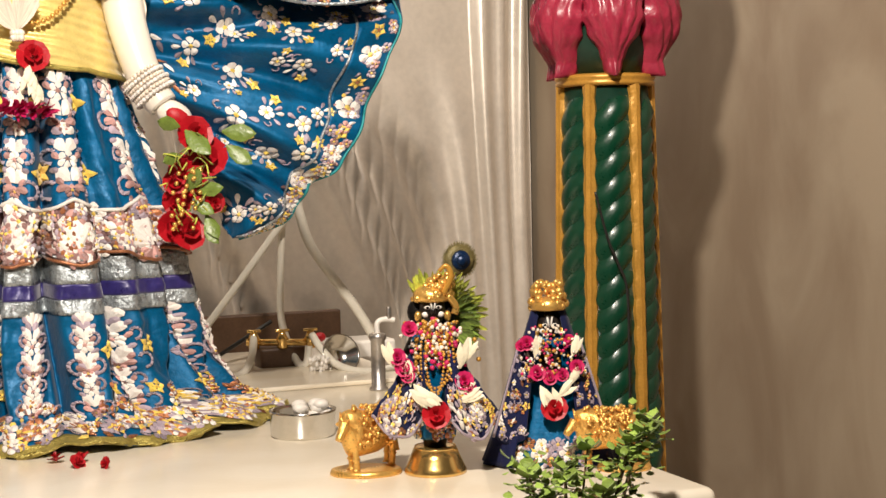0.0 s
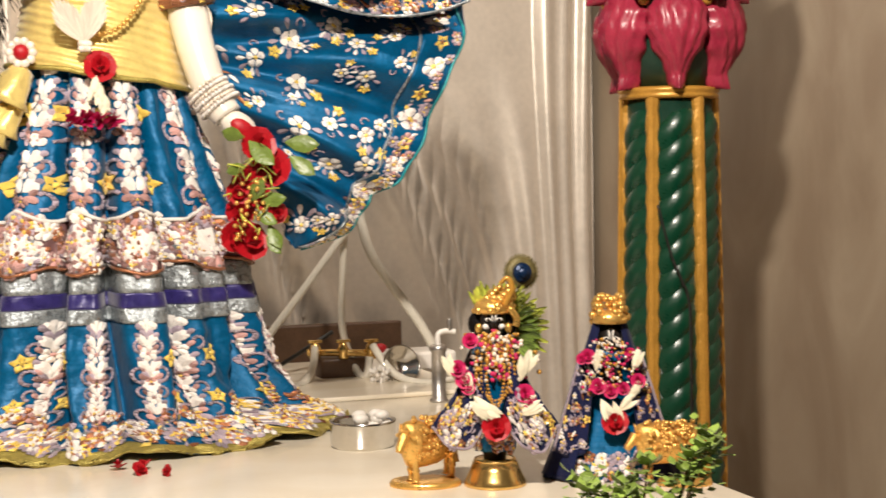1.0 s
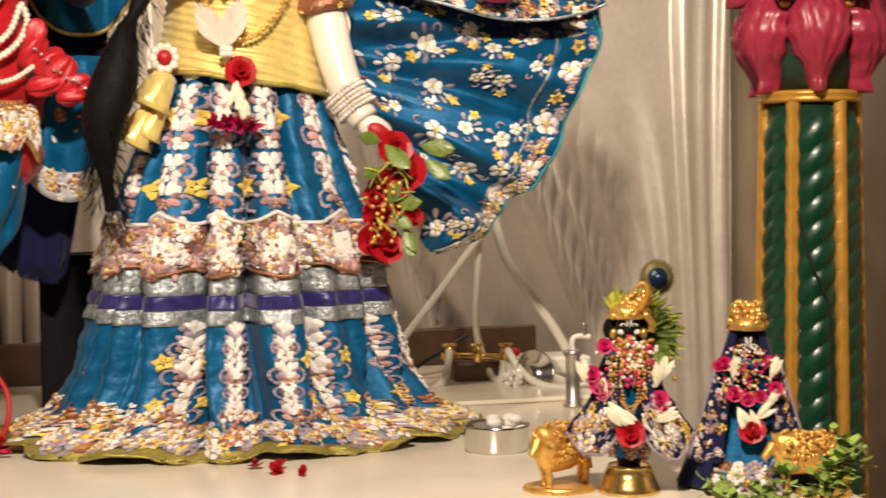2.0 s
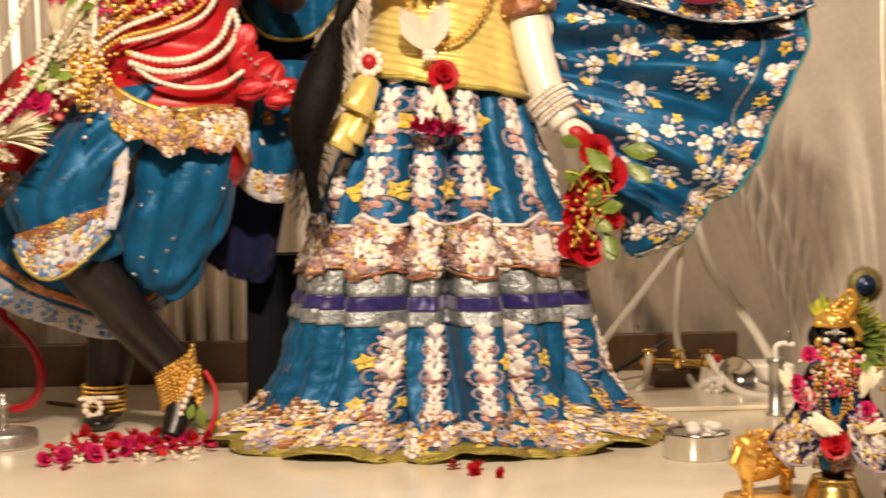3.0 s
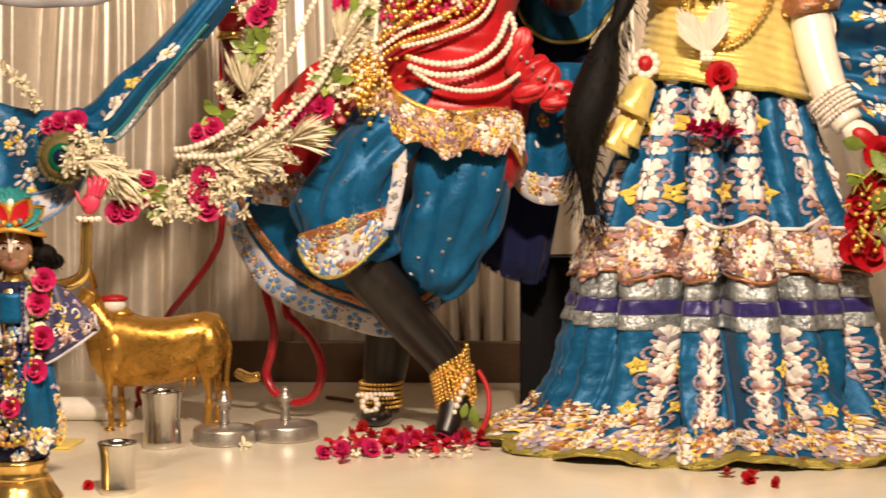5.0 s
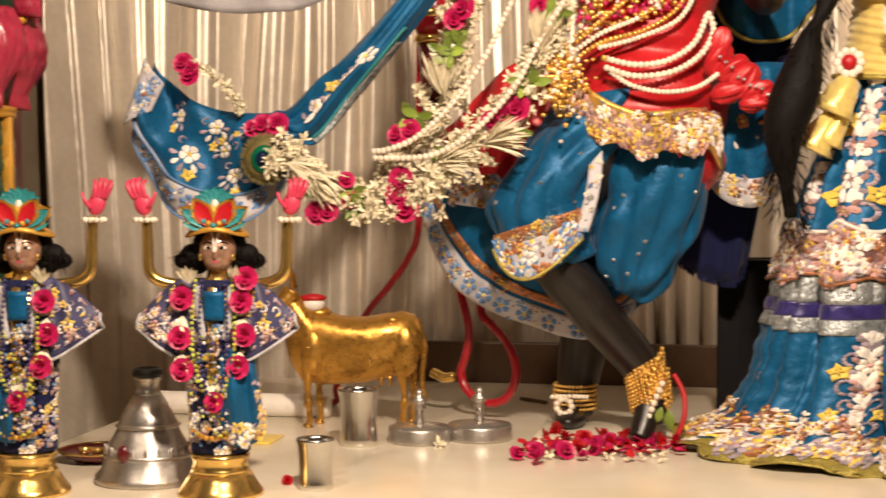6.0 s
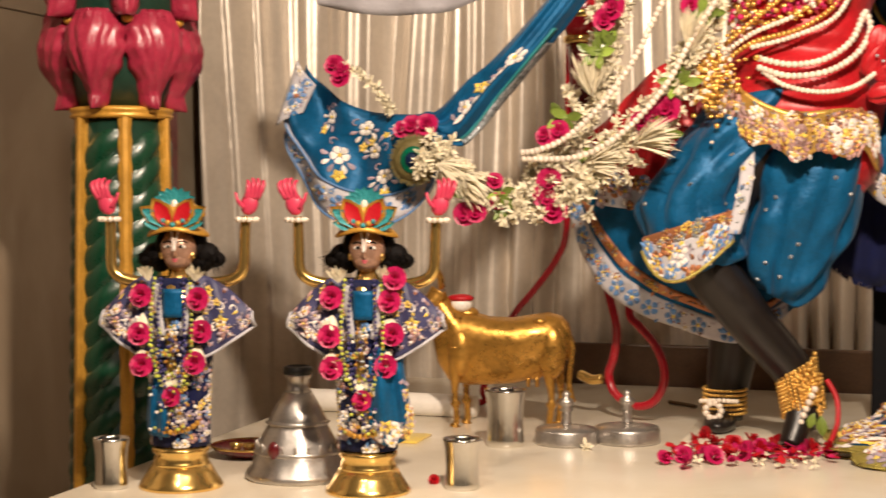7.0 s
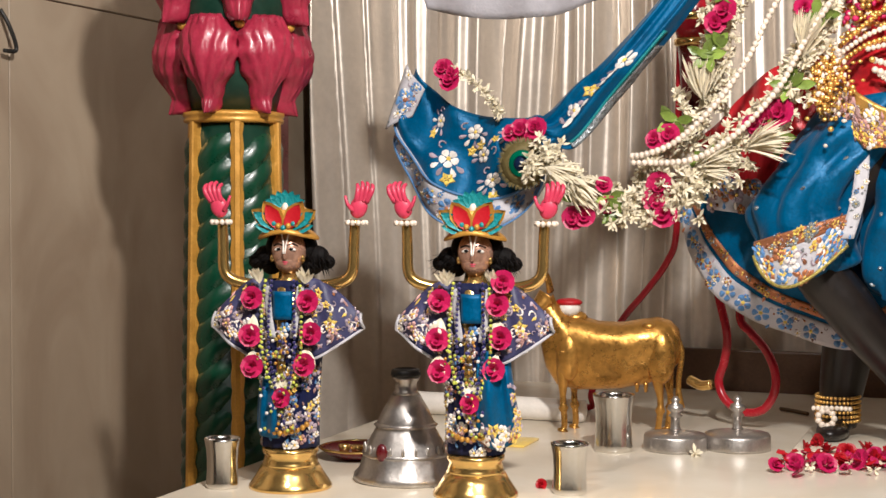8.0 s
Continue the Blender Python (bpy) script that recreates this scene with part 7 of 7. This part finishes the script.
def goblet_lamp():
    t = thing("hanging_lamp", "maroon lacquered hanging lamp with gold bands and red glass", "lamp", (-0.765, 3.84, TOP))
    part("stem", lathe(bmesh.new(), [(0.010, 0.70), (0.024, 0.73), (0.030, 0.80), (0.036, 0.9), (0.041, 0.95)], 24), MAROON, t)
    part("gold_band", lathe(bmesh.new(), [(0.041, 0.95), (0.050, 0.955), (0.050, 0.968), (0.043, 0.972)], 28), BRASS, t)
    part("cup", lathe(bmesh.new(), [(0.043, 0.972), (0.051, 1.0), (0.053, 1.03), (0.047, 1.06), (0.03, 1.2), (0.008, 1.26)], 28), REDHOSE, t, "glossy red glass cup")
    part("gold_band", lathe(bmesh.new(), [(0.052, 1.015), (0.057, 1.024), (0.052, 1.034)], 28, cap=False), BRASS, t)
    part("rod", lathe(bmesh.new(), [(0.006, 1.25), (0.006, 3.1)], 10), BRASS, t)


goblet_lamp()


# ---- the pair of small dressed statues, plant and fountain on the other side ----
def small_dark_statue(at, turn):
    bm = bmesh.new()
    lathe(bm, [(0.02, 0.045), (0.026, 0.08), (0.03, 0.16), (0.034, 0.22), (0.03, 0.26), (0.013, 0.27), (0.013, 0.28)], 16)
    ball(bm, (0, -0.008, 0.303), (0.025, 0.026, 0.03), 0, (16, 12))
    ball(bm, (0, -0.034, 0.302), (0.005, 0.006, 0.008), 0, (8, 6))
    for s in (-1, 1):
        ball(bm, (s * 0.010, -0.031, 0.309), (0.0065, 0.0035, 0.0034), 1, (8, 6))
        ball(bm, (s * 0.010, -0.034, 0.309), (0.0030, 0.0020, 0.0026), 2, (8, 6))
        ball(bm, (s * 0.014, -0.028, 0.296), (0.0070, 0.0040, 0.0055), 1, (8, 6))
        ball(bm, (s * 0.027, -0.018, 0.292), (0.007, 0.006, 0.010), 4, (8, 6))
        tube(bm, [(s * 0.002, -0.036, 0.306), (s * 0.005, -0.032, 0.326)], 0.0018, 6, 1)
        ball(bm, (s * 0.024, 0.008, 0.298), (0.022, 0.022, 0.026), 2, (10, 8))
        tube(bm, smooth_path([(s * 0.035, 0, 0.25), (s * 0.052, -0.02, 0.21), (s * 0.035, -0.045, 0.20)], 5), 0.009, 8)
    ball(bm, (0, -0.032, 0.290), (0.006, 0.003, 0.0025), 3, (8, 6))
    ob = mesh_object("statuette", bm, [BLACKSTONE, WHITEPAINT, HAIR, REDHAND, GOLD])
    ob.matrix_basis = pose(*at, 0, 0, turn)
    return tagged(ob, "tiny black statue in an embroidered dress, wearing a gold crown", "statue", "pair of tiny dressed statues")


def flute_dress(at, turn):
    """Dress, crown and garland of the one on the brass stand."""
    rng = random.Random(91)
    t = thing("dress", "lilac and blue dress with wide embroidered wings on the tiny statue", "dress", at, turn)
    def s(u, v):
        a = (u - 0.5) * 2 * math.pi
        r = between([(0, 0.036), (0.3, 0.042), (0.6, 0.05), (1.0, 0.035)], v) + 0.003 * math.sin(9 * a)
        return Vector((r * math.sin(a), -r * 0.85 * math.cos(a), 0.065 + 0.2 * v))
    gown = part("gown", sheet(bmesh.new(), s, 36, 20, thick=0.003), BLUE, t)
    c = Cloth(s, 0.003)
    c.crowd(rng, 60, (0.3, 0.7), (0.0, 0.35), 0.02, (LILAC, WHITE, ROSE))
    c.finish(gown)
    for k in (-1, 1):
        lo = [(k * 0.02, -0.05, 0.115), (k * 0.05, -0.055, 0.08), (k * 0.085, -0.05, 0.082 if k < 0 else 0.07), (k * 0.115, -0.035, 0.115)]
        hi = [(k * 0.02, -0.045, 0.235), (k * 0.045, -0.045, 0.225), (k * 0.065, -0.04, 0.19), (k * 0.085, -0.03, 0.16)]
        if k < 0:
            lo, hi = lo[::-1], hi[::-1]
        w = spread(lo, hi, lambda u, v: 0.007 * math.sin(u * 16 + v * 2), 0.012)
        wing = part("wing", sheet(bmesh.new(), w, 26, 18, thick=0.003), NAVY, t, "wide lilac embroidered wing of the dress")
        c = Cloth(w, 0.003)
        c.crowd(rng, 95, (0.05, 0.95), (0.03, 0.75), 0.02, (LILAC, LILAC, WHITE, YELLOW, ROSE))
        c.flower(0.35, 0.18, (0, 0), 0.021, WHITE, YELLOW)
        c.flower(0.6, 0.5, (0, 0), 0.012, WHITE, YELLOW)
        c.finish(wing)
        part("wing_edge", tube(bmesh.new(), [w(i / 24, 0) + Vector((0, -0.003, 0)) for i in range(25)], 0.003, 6), LILACTHREAD, t)
    t = thing("crown", "gold crown with a tall curled plume on the tiny statue", "crown", at, turn)
    bm = bmesh.new()
    lathe(bm, [(0.030, 0.318), (0.036, 0.322), (0.034, 0.335), (0.024, 0.345)], 24, (0, -0.004, 0))
    for _ in range(70):
        a, z = rng.uniform(0, 6.28), rng.uniform(0.322, 0.366)
        r = 0.036 - (z - 0.322) * 0.5
        ball(bm, (r * math.cos(a) + (z - 0.32) * 0.5, -0.004 + r * math.sin(a), z), rng.uniform(0.005, 0.009), 0, (6, 4))
    part("cap", bm, GOLD, t)
    part("plume", tube(bmesh.new(), smooth_path([(0.02, -0.03, 0.335), (0.034, -0.035, 0.365), (0.026, -0.035, 0.385), (0.012, -0.035, 0.375)], 6), lambda q: 0.0065 - 0.003 * q, 10), OCHRE, t)
    bm = bmesh.new()
    tube(bm, smooth_path([(0.028, -0.025, 0.33), (0.042, -0.02, 0.31), (0.04, -0.02, 0.295)], 5), 0.007, 8)
    part("side_jewel", bm, GOLD, t)
    t = thing("fringe", "lime green leaf fringe fanned behind the tiny statue", "leaves", at, turn)
    bm = bmesh.new()
    for _ in range(300):
        a = rng.uniform(-0.75, 2.3)
        d = Vector((math.sin(a), rng.uniform(-0.15, 0.25), math.cos(a)))
        blade(bm, Vector((0.012, 0.018, 0.285)) + d * rng.uniform(0.025, 0.06), d, (math.cos(a), 0.5, -math.sin(a)), rng.uniform(0.025, 0.04), 0.009)
    tagged(part("frond_fan", bm, [LIMELEAF], t), kind="stuff")
    bm = bmesh.new()
    for _ in range(110):
        a = rng.uniform(0.8, 2.3)
        d = Vector((math.sin(a), rng.uniform(-0.25, 0.1), math.cos(a)))
        blade(bm, Vector((0.012, 0.010, 0.28)) + d * rng.uniform(0.03, 0.05), d, (math.cos(a), 0.5, -math.sin(a)), 0.03, 0.01)
    tagged(part("inner_frond_fan", bm, [LEAF], t), kind="stuff")
    t = thing("garland", "garland of white fingers of jasmine, magenta roses and gold chains", "garland", at, turn)
    for x, z, r in ((0.0, 0.118, 0.027), (-0.056, 0.205, 0.018), (-0.068, 0.225, 0.016), (0.052, 0.178, 0.018), (0.06, 0.165, 0.014), (-0.045, 0.275, 0.015), (-0.05, 0.19, 0.014)):
        part("rose", rose(bmesh.new(), (x, -0.066, z), r, rng=rng), PINKROSE if z > 0.13 else REDROSE, t)
    bm = bmesh.new()
    for x, z, dx, dz in ((-0.05, 0.165, 0.9, -0.5), (-0.045, 0.17, -0.2, 1), (-0.04, 0.175, 0.5, -0.8), (0.03, 0.15, 0.8, 0.5), (0.04, 0.14, 0.9, 0.2), (0.045, 0.20, 0.15, 1), (0.05, 0.21, 0.3, 1), (-0.03, 0.165, 0.8, -0.6), (-0.075, 0.205, -0.3, 1)):
        for _ in range(5):
            d = Vector((dx + rng.gauss(0, 0.18), -0.25, dz + rng.gauss(0, 0.18)))
            blade(bm, (x, -0.066, z), d, (-dz, 0.2, dx), 0.048, 0.013)
    tagged(part("petal_cluster", bm, WHITEBUD, t), kind="stuff")
    bm = bmesh.new()
    for off in (0.014, 0.022, 0.03):
        beads(bm, [(-off, -0.05, 0.27), (-off * 1.1, -0.058, 0.2), (0, -0.062, 0.135 + off), (off * 1.1, -0.058, 0.2), (off, -0.05, 0.27)], 0.003, 0, (6, 4), 2.2)
    for k in range(240):
        ball(bm, (rng.gauss(0, 0.026), -0.052 + rng.uniform(-0.006, 0.006), rng.uniform(0.20, 0.288)), rng.uniform(0.003, 0.0052), rng.randrange(3), (6, 4))
    tagged(part("chain_work", bm, [OCHRE, PEARL, PINKROSE], t), kind="stuff")


def veiled_dress(at, turn):
    rng = random.Random(101)
    t = thing("dress", "dark blue veiled dress with lilac floral edges", "dress", at, turn, size=0.92)
    def s(u, v):
        a = (u - 0.5) * 2 * math.pi * 0.80 + math.pi
        r = between([(0, 0.145), (0.15, 0.125), (0.5, 0.085), (0.8, 0.05), (0.93, 0.036), (1.0, 0.02)], v) + 0.004 * math.sin(11 * a) * (1 - v)
        return Vector((-r * math.sin(a) * 0.98, -r * 0.62 * math.cos(a), 0.004 + 0.335 * v))
    part("veil", sheet(bmesh.new(), lambda u, v: s(1 - u, v), 60, 30, thick=0.003), NAVY, t)
    def g(u, v):
        a = (u - 0.5) * 2 * math.pi
        r = between([(0, 0.125), (0.12, 0.11), (0.5, 0.06), (1.0, 0.036)], v) + 0.005 * math.sin(10 * a) * (1 - v)
        return Vector((r * math.sin(a), -r * 0.6 * math.cos(a), 0.004 + 0.26 * v))
    gown = part("gown", sheet(bmesh.new(), g, 48, 26, thick=0.003), BLUE, t)
    c = Cloth(g, 0.003)
    c.crowd(rng, 150, (0.26, 0.74), (0.01, 0.2), 0.024, (WHITE, LILAC, LILAC, YELLOW, ROSE))
    for k in range(6):
        c.flower(0.3 + k * 0.08, 0.1, (0, 0), 0.018, WHITE, YELLOW, 5, k)
    c.finish(gown)
    for k in (-1, 1):
        lo = [(k * 0.055, -0.065, 0.06), (k * 0.09, -0.055, 0.05), (k * 0.12, -0.03, 0.06)]
        hi = [(k * 0.035, -0.045, 0.23), (k * 0.05, -0.035, 0.25), (k * 0.06, -0.02, 0.26)]
        if k < 0:
            lo, hi = lo[::-1], hi[::-1]
        w = spread(lo, hi, lambda u, v: 0.004 * math.sin(u * 12), 0.006)
        wing = part("panel", sheet(bmesh.new(), w, 12, 20, thick=0.003), NAVY, t, "embroidered front edge of the veil")
        c = Cloth(w, 0.003)
        c.crowd(rng, 70, (0.05, 0.95), (0.03, 0.95), 0.016, (LILAC, LILAC, ROSE, WHITE, YELLOW))
        c.finish(wing)
        part("edge", tube(bmesh.new(), [w(0.98 if k > 0 else 0.02, i / 20) + Vector((0, -0.003, 0)) for i in range(21)], 0.0028, 6), LILACTHREAD, t)
    t = thing("crown", "gold crown of clustered filigree on the tiny veiled statue", "crown", at, turn, size=0.92)
    bm = bmesh.new()
    lathe(bm, [(0.034, 0.316), (0.037, 0.322), (0.033, 0.334), (0.026, 0.342)], 24, (0, -0.006, 0))
    for _ in range(60):
        a, z = rng.uniform(0, 6.28), rng.uniform(0.318, 0.372)
        r = 0.035 - max(0, z - 0.33) * 0.25
        ball(bm, (r * math.cos(a), -0.006 + r * math.sin(a) * 0.8, z), rng.uniform(0.006, 0.010), 0, (6, 4))
    part("filigree", bm, GOLD, t)
    t = thing("garland", "garland of pink roses, white petals and beads on the veiled statue", "garland", at, turn, size=0.92)
    for x, z, r, m in ((0.002, 0.125, 0.028, REDROSE), (-0.03, 0.195, 0.017, PINKROSE), (0.05, 0.205, 0.016, PINKROSE), (-0.005, 0.185, 0.016, PINKROSE), (0.02, 0.19, 0.014, PINKROSE), (-0.05, 0.255, 0.016, PINKROSE), (-0.062, 0.25, 0.012, PINKROSE), (0.035, 0.26, 0.012, PINKROSE)):
        part("rose", rose(bmesh.new(), (x, -0.075 + 0.1 * (z - 0.12), z), r, rng=rng), m, t)
    bm = bmesh.new()
    for x, z, dx, dz in ((-0.035, 0.225, 0.1, 1), (0.04, 0.225, 0.25, 1), (0.0, 0.165, 0.3, -1), (0.01, 0.145, 0.9, 0.9), (0.03, 0.165, 0.6, 1), (-0.025, 0.17, 0.4, -0.6)):
        for _ in range(6):
            d = Vector((dx + rng.gauss(0, 0.16), -0.25, dz + rng.gauss(0, 0.16)))
            blade(bm, (x, -0.075 + 0.1 * (z - 0.12), z), d, (-dz, 0.2, dx), 0.045, 0.011)
    tagged(part("petal_cluster", bm, WHITEBUD, t), kind="stuff")
    bm = bmesh.new()
    for k in range(170):
        ball(bm, (rng.gauss(0, 0.024), -0.064 + rng.uniform(-0.005, 0.005), rng.uniform(0.18, 0.29)), rng.uniform(0.0026, 0.004), rng.randrange(3), (6, 4))
    tagged(part("bead_cluster", bm, [OCHRE, PINKROSE, PEARL], t), kind="stuff")


pedestal((1.006, 2.615, TOP), 0.058, 0.048)
small_dark_statue((1.006, 2.615, TOP), -18)
flute_dress((1.006, 2.615, TOP), -18)
small_dark_statue((1.235, 2.60, TOP - 0.02), -20).scale = (0.92, 0.92, 0.92)
veiled_dress((1.235, 2.60, TOP), -20)
feather((1.098, 2.70, TOP + 0.385), 0.037, deep=DEEPEYE)


def oval_plate(at, turn, a, b):
    ob = mesh_object("oval_base", lathe(bmesh.new(), [(1, 0), (1.02, 0.004), (0.97, 0.01), (0.9, 0.011)], 32, m=Matrix.Diagonal((a, b, 1, 1))), GOLD)
    ob.matrix_basis = pose(*at, 0, 0, turn)
    return tagged(ob, "thin oval gilt base plate under a cow figurine", "base")


oval_plate((0.885, 2.66, TOP), -18, 0.066, 0.048)
cow((0.892, 2.66, TOP + 0.011), 22, 0.135, "small embossed gold cow on an oval base", GOLD, True, 1.3)
oval_plate((1.325, 2.475, TOP), -18, 0.05, 0.035)
cow((1.295, 2.485, TOP + 0.011), -18, 0.125, "small embossed gold cow behind the basil plant", GOLD, True, 1.2)


def basil_plant():
    t = thing("basil_plant", "leafy green holy basil plant in a clay pot before the altar", "plant", (1.05, 2.16, 0))
    rng = random.Random(111)
    part("pot", lathe(bmesh.new(), [(0.07, 0.45), (0.10, 0.60), (0.115, 0.66), (0.12, 0.68), (0.11, 0.68), (0.1, 0.64)], 28), OCHRE, t, "gold painted pot")
    part("stand", lathe(bmesh.new(), [(0.14, 0), (0.14, 0.03), (0.06, 0.06), (0.06, 0.42), (0.11, 0.45)], 28), DARKWOOD, t)
    tips = []
    for k in range(19):
        x, y, z = rng.uniform(-0.085, 0.10), rng.uniform(-0.06, 0.07), rng.uniform(0.84, 0.985)
        if k < 3:
            x, z = 0.105 + 0.022 * k, 1.025 + 0.012 * k
        if k in (3, 4):
            x, z = -0.02 + 0.03 * k, 1.0
        path = smooth_path([(rng.uniform(-0.02, 0.02), rng.uniform(-0.02, 0.02), 0.66), (x * 0.35, y * 0.4, 0.76), (x * 0.8, y * 0.8, z - 0.06), (x, y, z)], 6)
        part("stem", tube(bmesh.new(), path, lambda q: 0.0036 - 0.002 * q, 6), STEM, t)
        tips.append(path)
    bm = bmesh.new()
    for path in tips:
        for i in range(7, len(path)):
            for _ in range(7):
                a = rng.uniform(0, 6.28)
                d = Vector((math.cos(a), math.sin(a), rng.uniform(-0.5, 0.7)))
                q = rng.uniform(0.011, 0.022)
                blade(bm, path[i] + Vector((rng.gauss(0, 0.016), rng.gauss(0, 0.016), rng.gauss(0, 0.012))), d, (-math.sin(a), math.cos(a), 0.3 * rng.uniform(-1, 1)), q, q * 0.8, 0, rng.uniform(-0.35, 0.1))
        for k in range(4):
            a = k * 1.57 + rng.uniform(0, 1)
            blade(bm, path[-1], (math.cos(a), math.sin(a), 0.5), (-math.sin(a), math.cos(a), 0.2), 0.030, 0.025, 0, -0.25)
    tagged(part("leaf_mass", bm, LEAF, t, "small green leaves"), kind="stuff")


basil_plant()


def steel_bowl():
    t = thing("bowl", "wide low steel bowl with a piece of white cloth inside", "bowl", (0.893, 3.10, TOP), size=1.12)
    part("shell", lathe(bmesh.new(), [(0.058, 0), (0.061, 0.004), (0.062, 0.045), (0.064, 0.05), (0.060, 0.05), (0.057, 0.044), (0.055, 0.008), (0.01, 0.006)], 44), STEEL, t)
    rng = random.Random(5)
    bm = bmesh.new()
    for k in range(12):
        ball(bm, (0.01 + rng.gauss(0, 0.016), rng.gauss(0, 0.015), 0.03 + rng.uniform(0, 0.03)), (0.016, 0.012, 0.010), 0, (8, 6))
    tagged(part("cloth", bm, WHITEPAINT, t, "crumpled white cloth"), kind="stuff")


steel_bowl()


def fountain():
    t = thing("manifold", "brass water manifold with white hoses behind the skirt", "fitting")
    part("bar", tube(bmesh.new(), [(1.03, 4.12, 0.982), (1.22, 4.06, 0.977)], 0.010, 12), BRASS, t)
    for k in range(3):
        x, y = 1.05 + 0.075 * k, 4.11 - 0.022 * k
        bm = lathe(bmesh.new(), [(0.012, -0.02), (0.016, -0.014), (0.014, 0.0), (0.018, 0.008), (0.012, 0.02), (0.008, 0.03)], 12, (x, y, 0.982))
        part("valve", bm, BRASS, t)
        part("valve_handle", box(bmesh.new(), (x - 0.02, y - 0.005, 1.009), (x + 0.02, y + 0.005, 1.017), 0.002), BRASS, t)
    # plain dark block filling the space below the bar
    part("foot", box(bmesh.new(), (1.06, 4.08, 0.9), (1.20, 4.16, 0.966), 0.01), DARKWOOD, t, "dark block under the manifold")
    runs = [
        [(1.19, 3.98, 1.62), (1.147, 3.97, 1.40), (1.15, 3.95, 1.32), (1.175, 3.95, 1.25), (1.228, 3.95, 1.172), (1.30, 3.94, 1.07), (1.345, 3.93, 0.985), (1.358, 3.92, 0.932)],
        [(1.25, 4.15, 1.46), (1.19, 4.15, 1.355), (1.115, 4.14, 1.267), (1.00, 4.12, 1.13), (0.905, 4.12, 1.015)],
        [(1.18, 4.2, 1.55), (1.16, 4.18, 1.32), (1.142, 4.15, 1.15), (1.137, 4.13, 1.03), (1.16, 4.08, 0.93), (1.18, 4.05, 0.92), (1.19, 4.05, 0.97)],
        [(1.20, 4.05, 1.0), (1.215, 4.0, 0.96), (1.24, 3.95, 0.925), (1.28, 3.90, 0.911), (1.335, 3.86, 0.914), (1.40, 3.86, 0.925)],
        [(1.05, 4.11, 1.0), (1.03, 4.06, 0.95), (0.99, 4.0, 0.915), (0.93, 3.95, 0.912)],
    ]
    for r in runs:
        part("hose", tube(bmesh.new(), smooth_path(r), 0.0135 if r is runs[0] else 0.0105, 12), HOSE, t, "white plastic hose")
    t = thing("standpipe", "grey metal pipe with a small tap standing on the altar", "pipe", (1.244, 3.62, TOP))
    part("pipe", lathe(bmesh.new(), [(0.024, 0), (0.024, 0.006), (0.018, 0.01), (0.018, 0.125), (0.022, 0.13), (0.022, 0.142), (0.015, 0.145)], 20), SILVER, t)
    part("tap", tube(bmesh.new(), smooth_path([(0.0, 0, 0.14), (0.0, 0, 0.17), (0.02, 0, 0.178), (0.045, -0.005, 0.175)]), 0.007, 8), WHITEPAINT, t)
    part("tap_handle", box(bmesh.new(), (0.025, -0.008, 0.175), (0.037, 0.004, 0.21), 0.003), SILVER, t)
    t = thing("tipped_bowl", "steel bowl lying on its side with a white frill", "bowl", (1.26, 3.98, TOP + 0.05))
    tip = Matrix.Rotation(radians(72), 4, "X") @ Matrix.Rotation(radians(10), 4, "Y")
    part("shell", lathe(bmesh.new(), [(0.02, -0.045), (0.04, -0.035), (0.055, 0.0), (0.057, 0.003), (0.053, 0.002), (0.036, -0.03), (0.008, -0.036)], 36, m=tip), STEEL, t)
    rng = random.Random(6)
    bm = bmesh.new()
    for k in range(40):
        ball(bm, (-0.075 + rng.uniform(-0.025, 0.035), -0.03 + rng.uniform(-0.02, 0.02), -0.02 + rng.uniform(-0.03, 0.02)), (0.006, 0.005, 0.008), 0, (6, 4))
    tagged(part("frill", bm, WHITEPAINT, t, "white pleated paper frill"), kind="stuff")
    bm = tube(bmesh.new(), [(0.97, 4.18, 0.945), (1.11, 4.14, 1.035)], 0.006, 8)
    tagged(mesh_object("black_rod", bm, CABLE), "thin black rod leaning against the manifold", "rod")
    bm = box(bmesh.new(), (1.24, 4.2, 0.9), (1.50, 4.34, 0.955), 0.008)
    tagged(mesh_object("white_box", bm, WHITEPAINT, smooth=False), "low white box behind the tipped bowl", "box")
    bm = bmesh.new()
    ball(bm, (1.265, 4.19, 0.975), (0.018, 0.014, 0.014), 0)
    tagged(mesh_object("red_ball", bm, REDROSE), "small red ball on the white box", "ball")
    bm = box(bmesh.new(), (0.92, 3.72, TOP), (1.38, 4.47, TOP + 0.012), 0.004)
    tagged(mesh_object("marble_slab", bm, MARBLE, smooth=False), "thin marble slab under the manifold", "slab")
    bm = tube(bmesh.new(), smooth_path([(1.522, 2.955, 1.40), (1.55, 2.955, 1.30), (1.575, 2.953, 1.24), (1.595, 2.953, 1.18), (1.598, 2.953, 1.0), (1.60, 2.95, 0.3)]), 0.003, 6)
    tagged(mesh_object("wire", bm, CABLE), "thin black wire running down the pillar", "wire")


fountain()
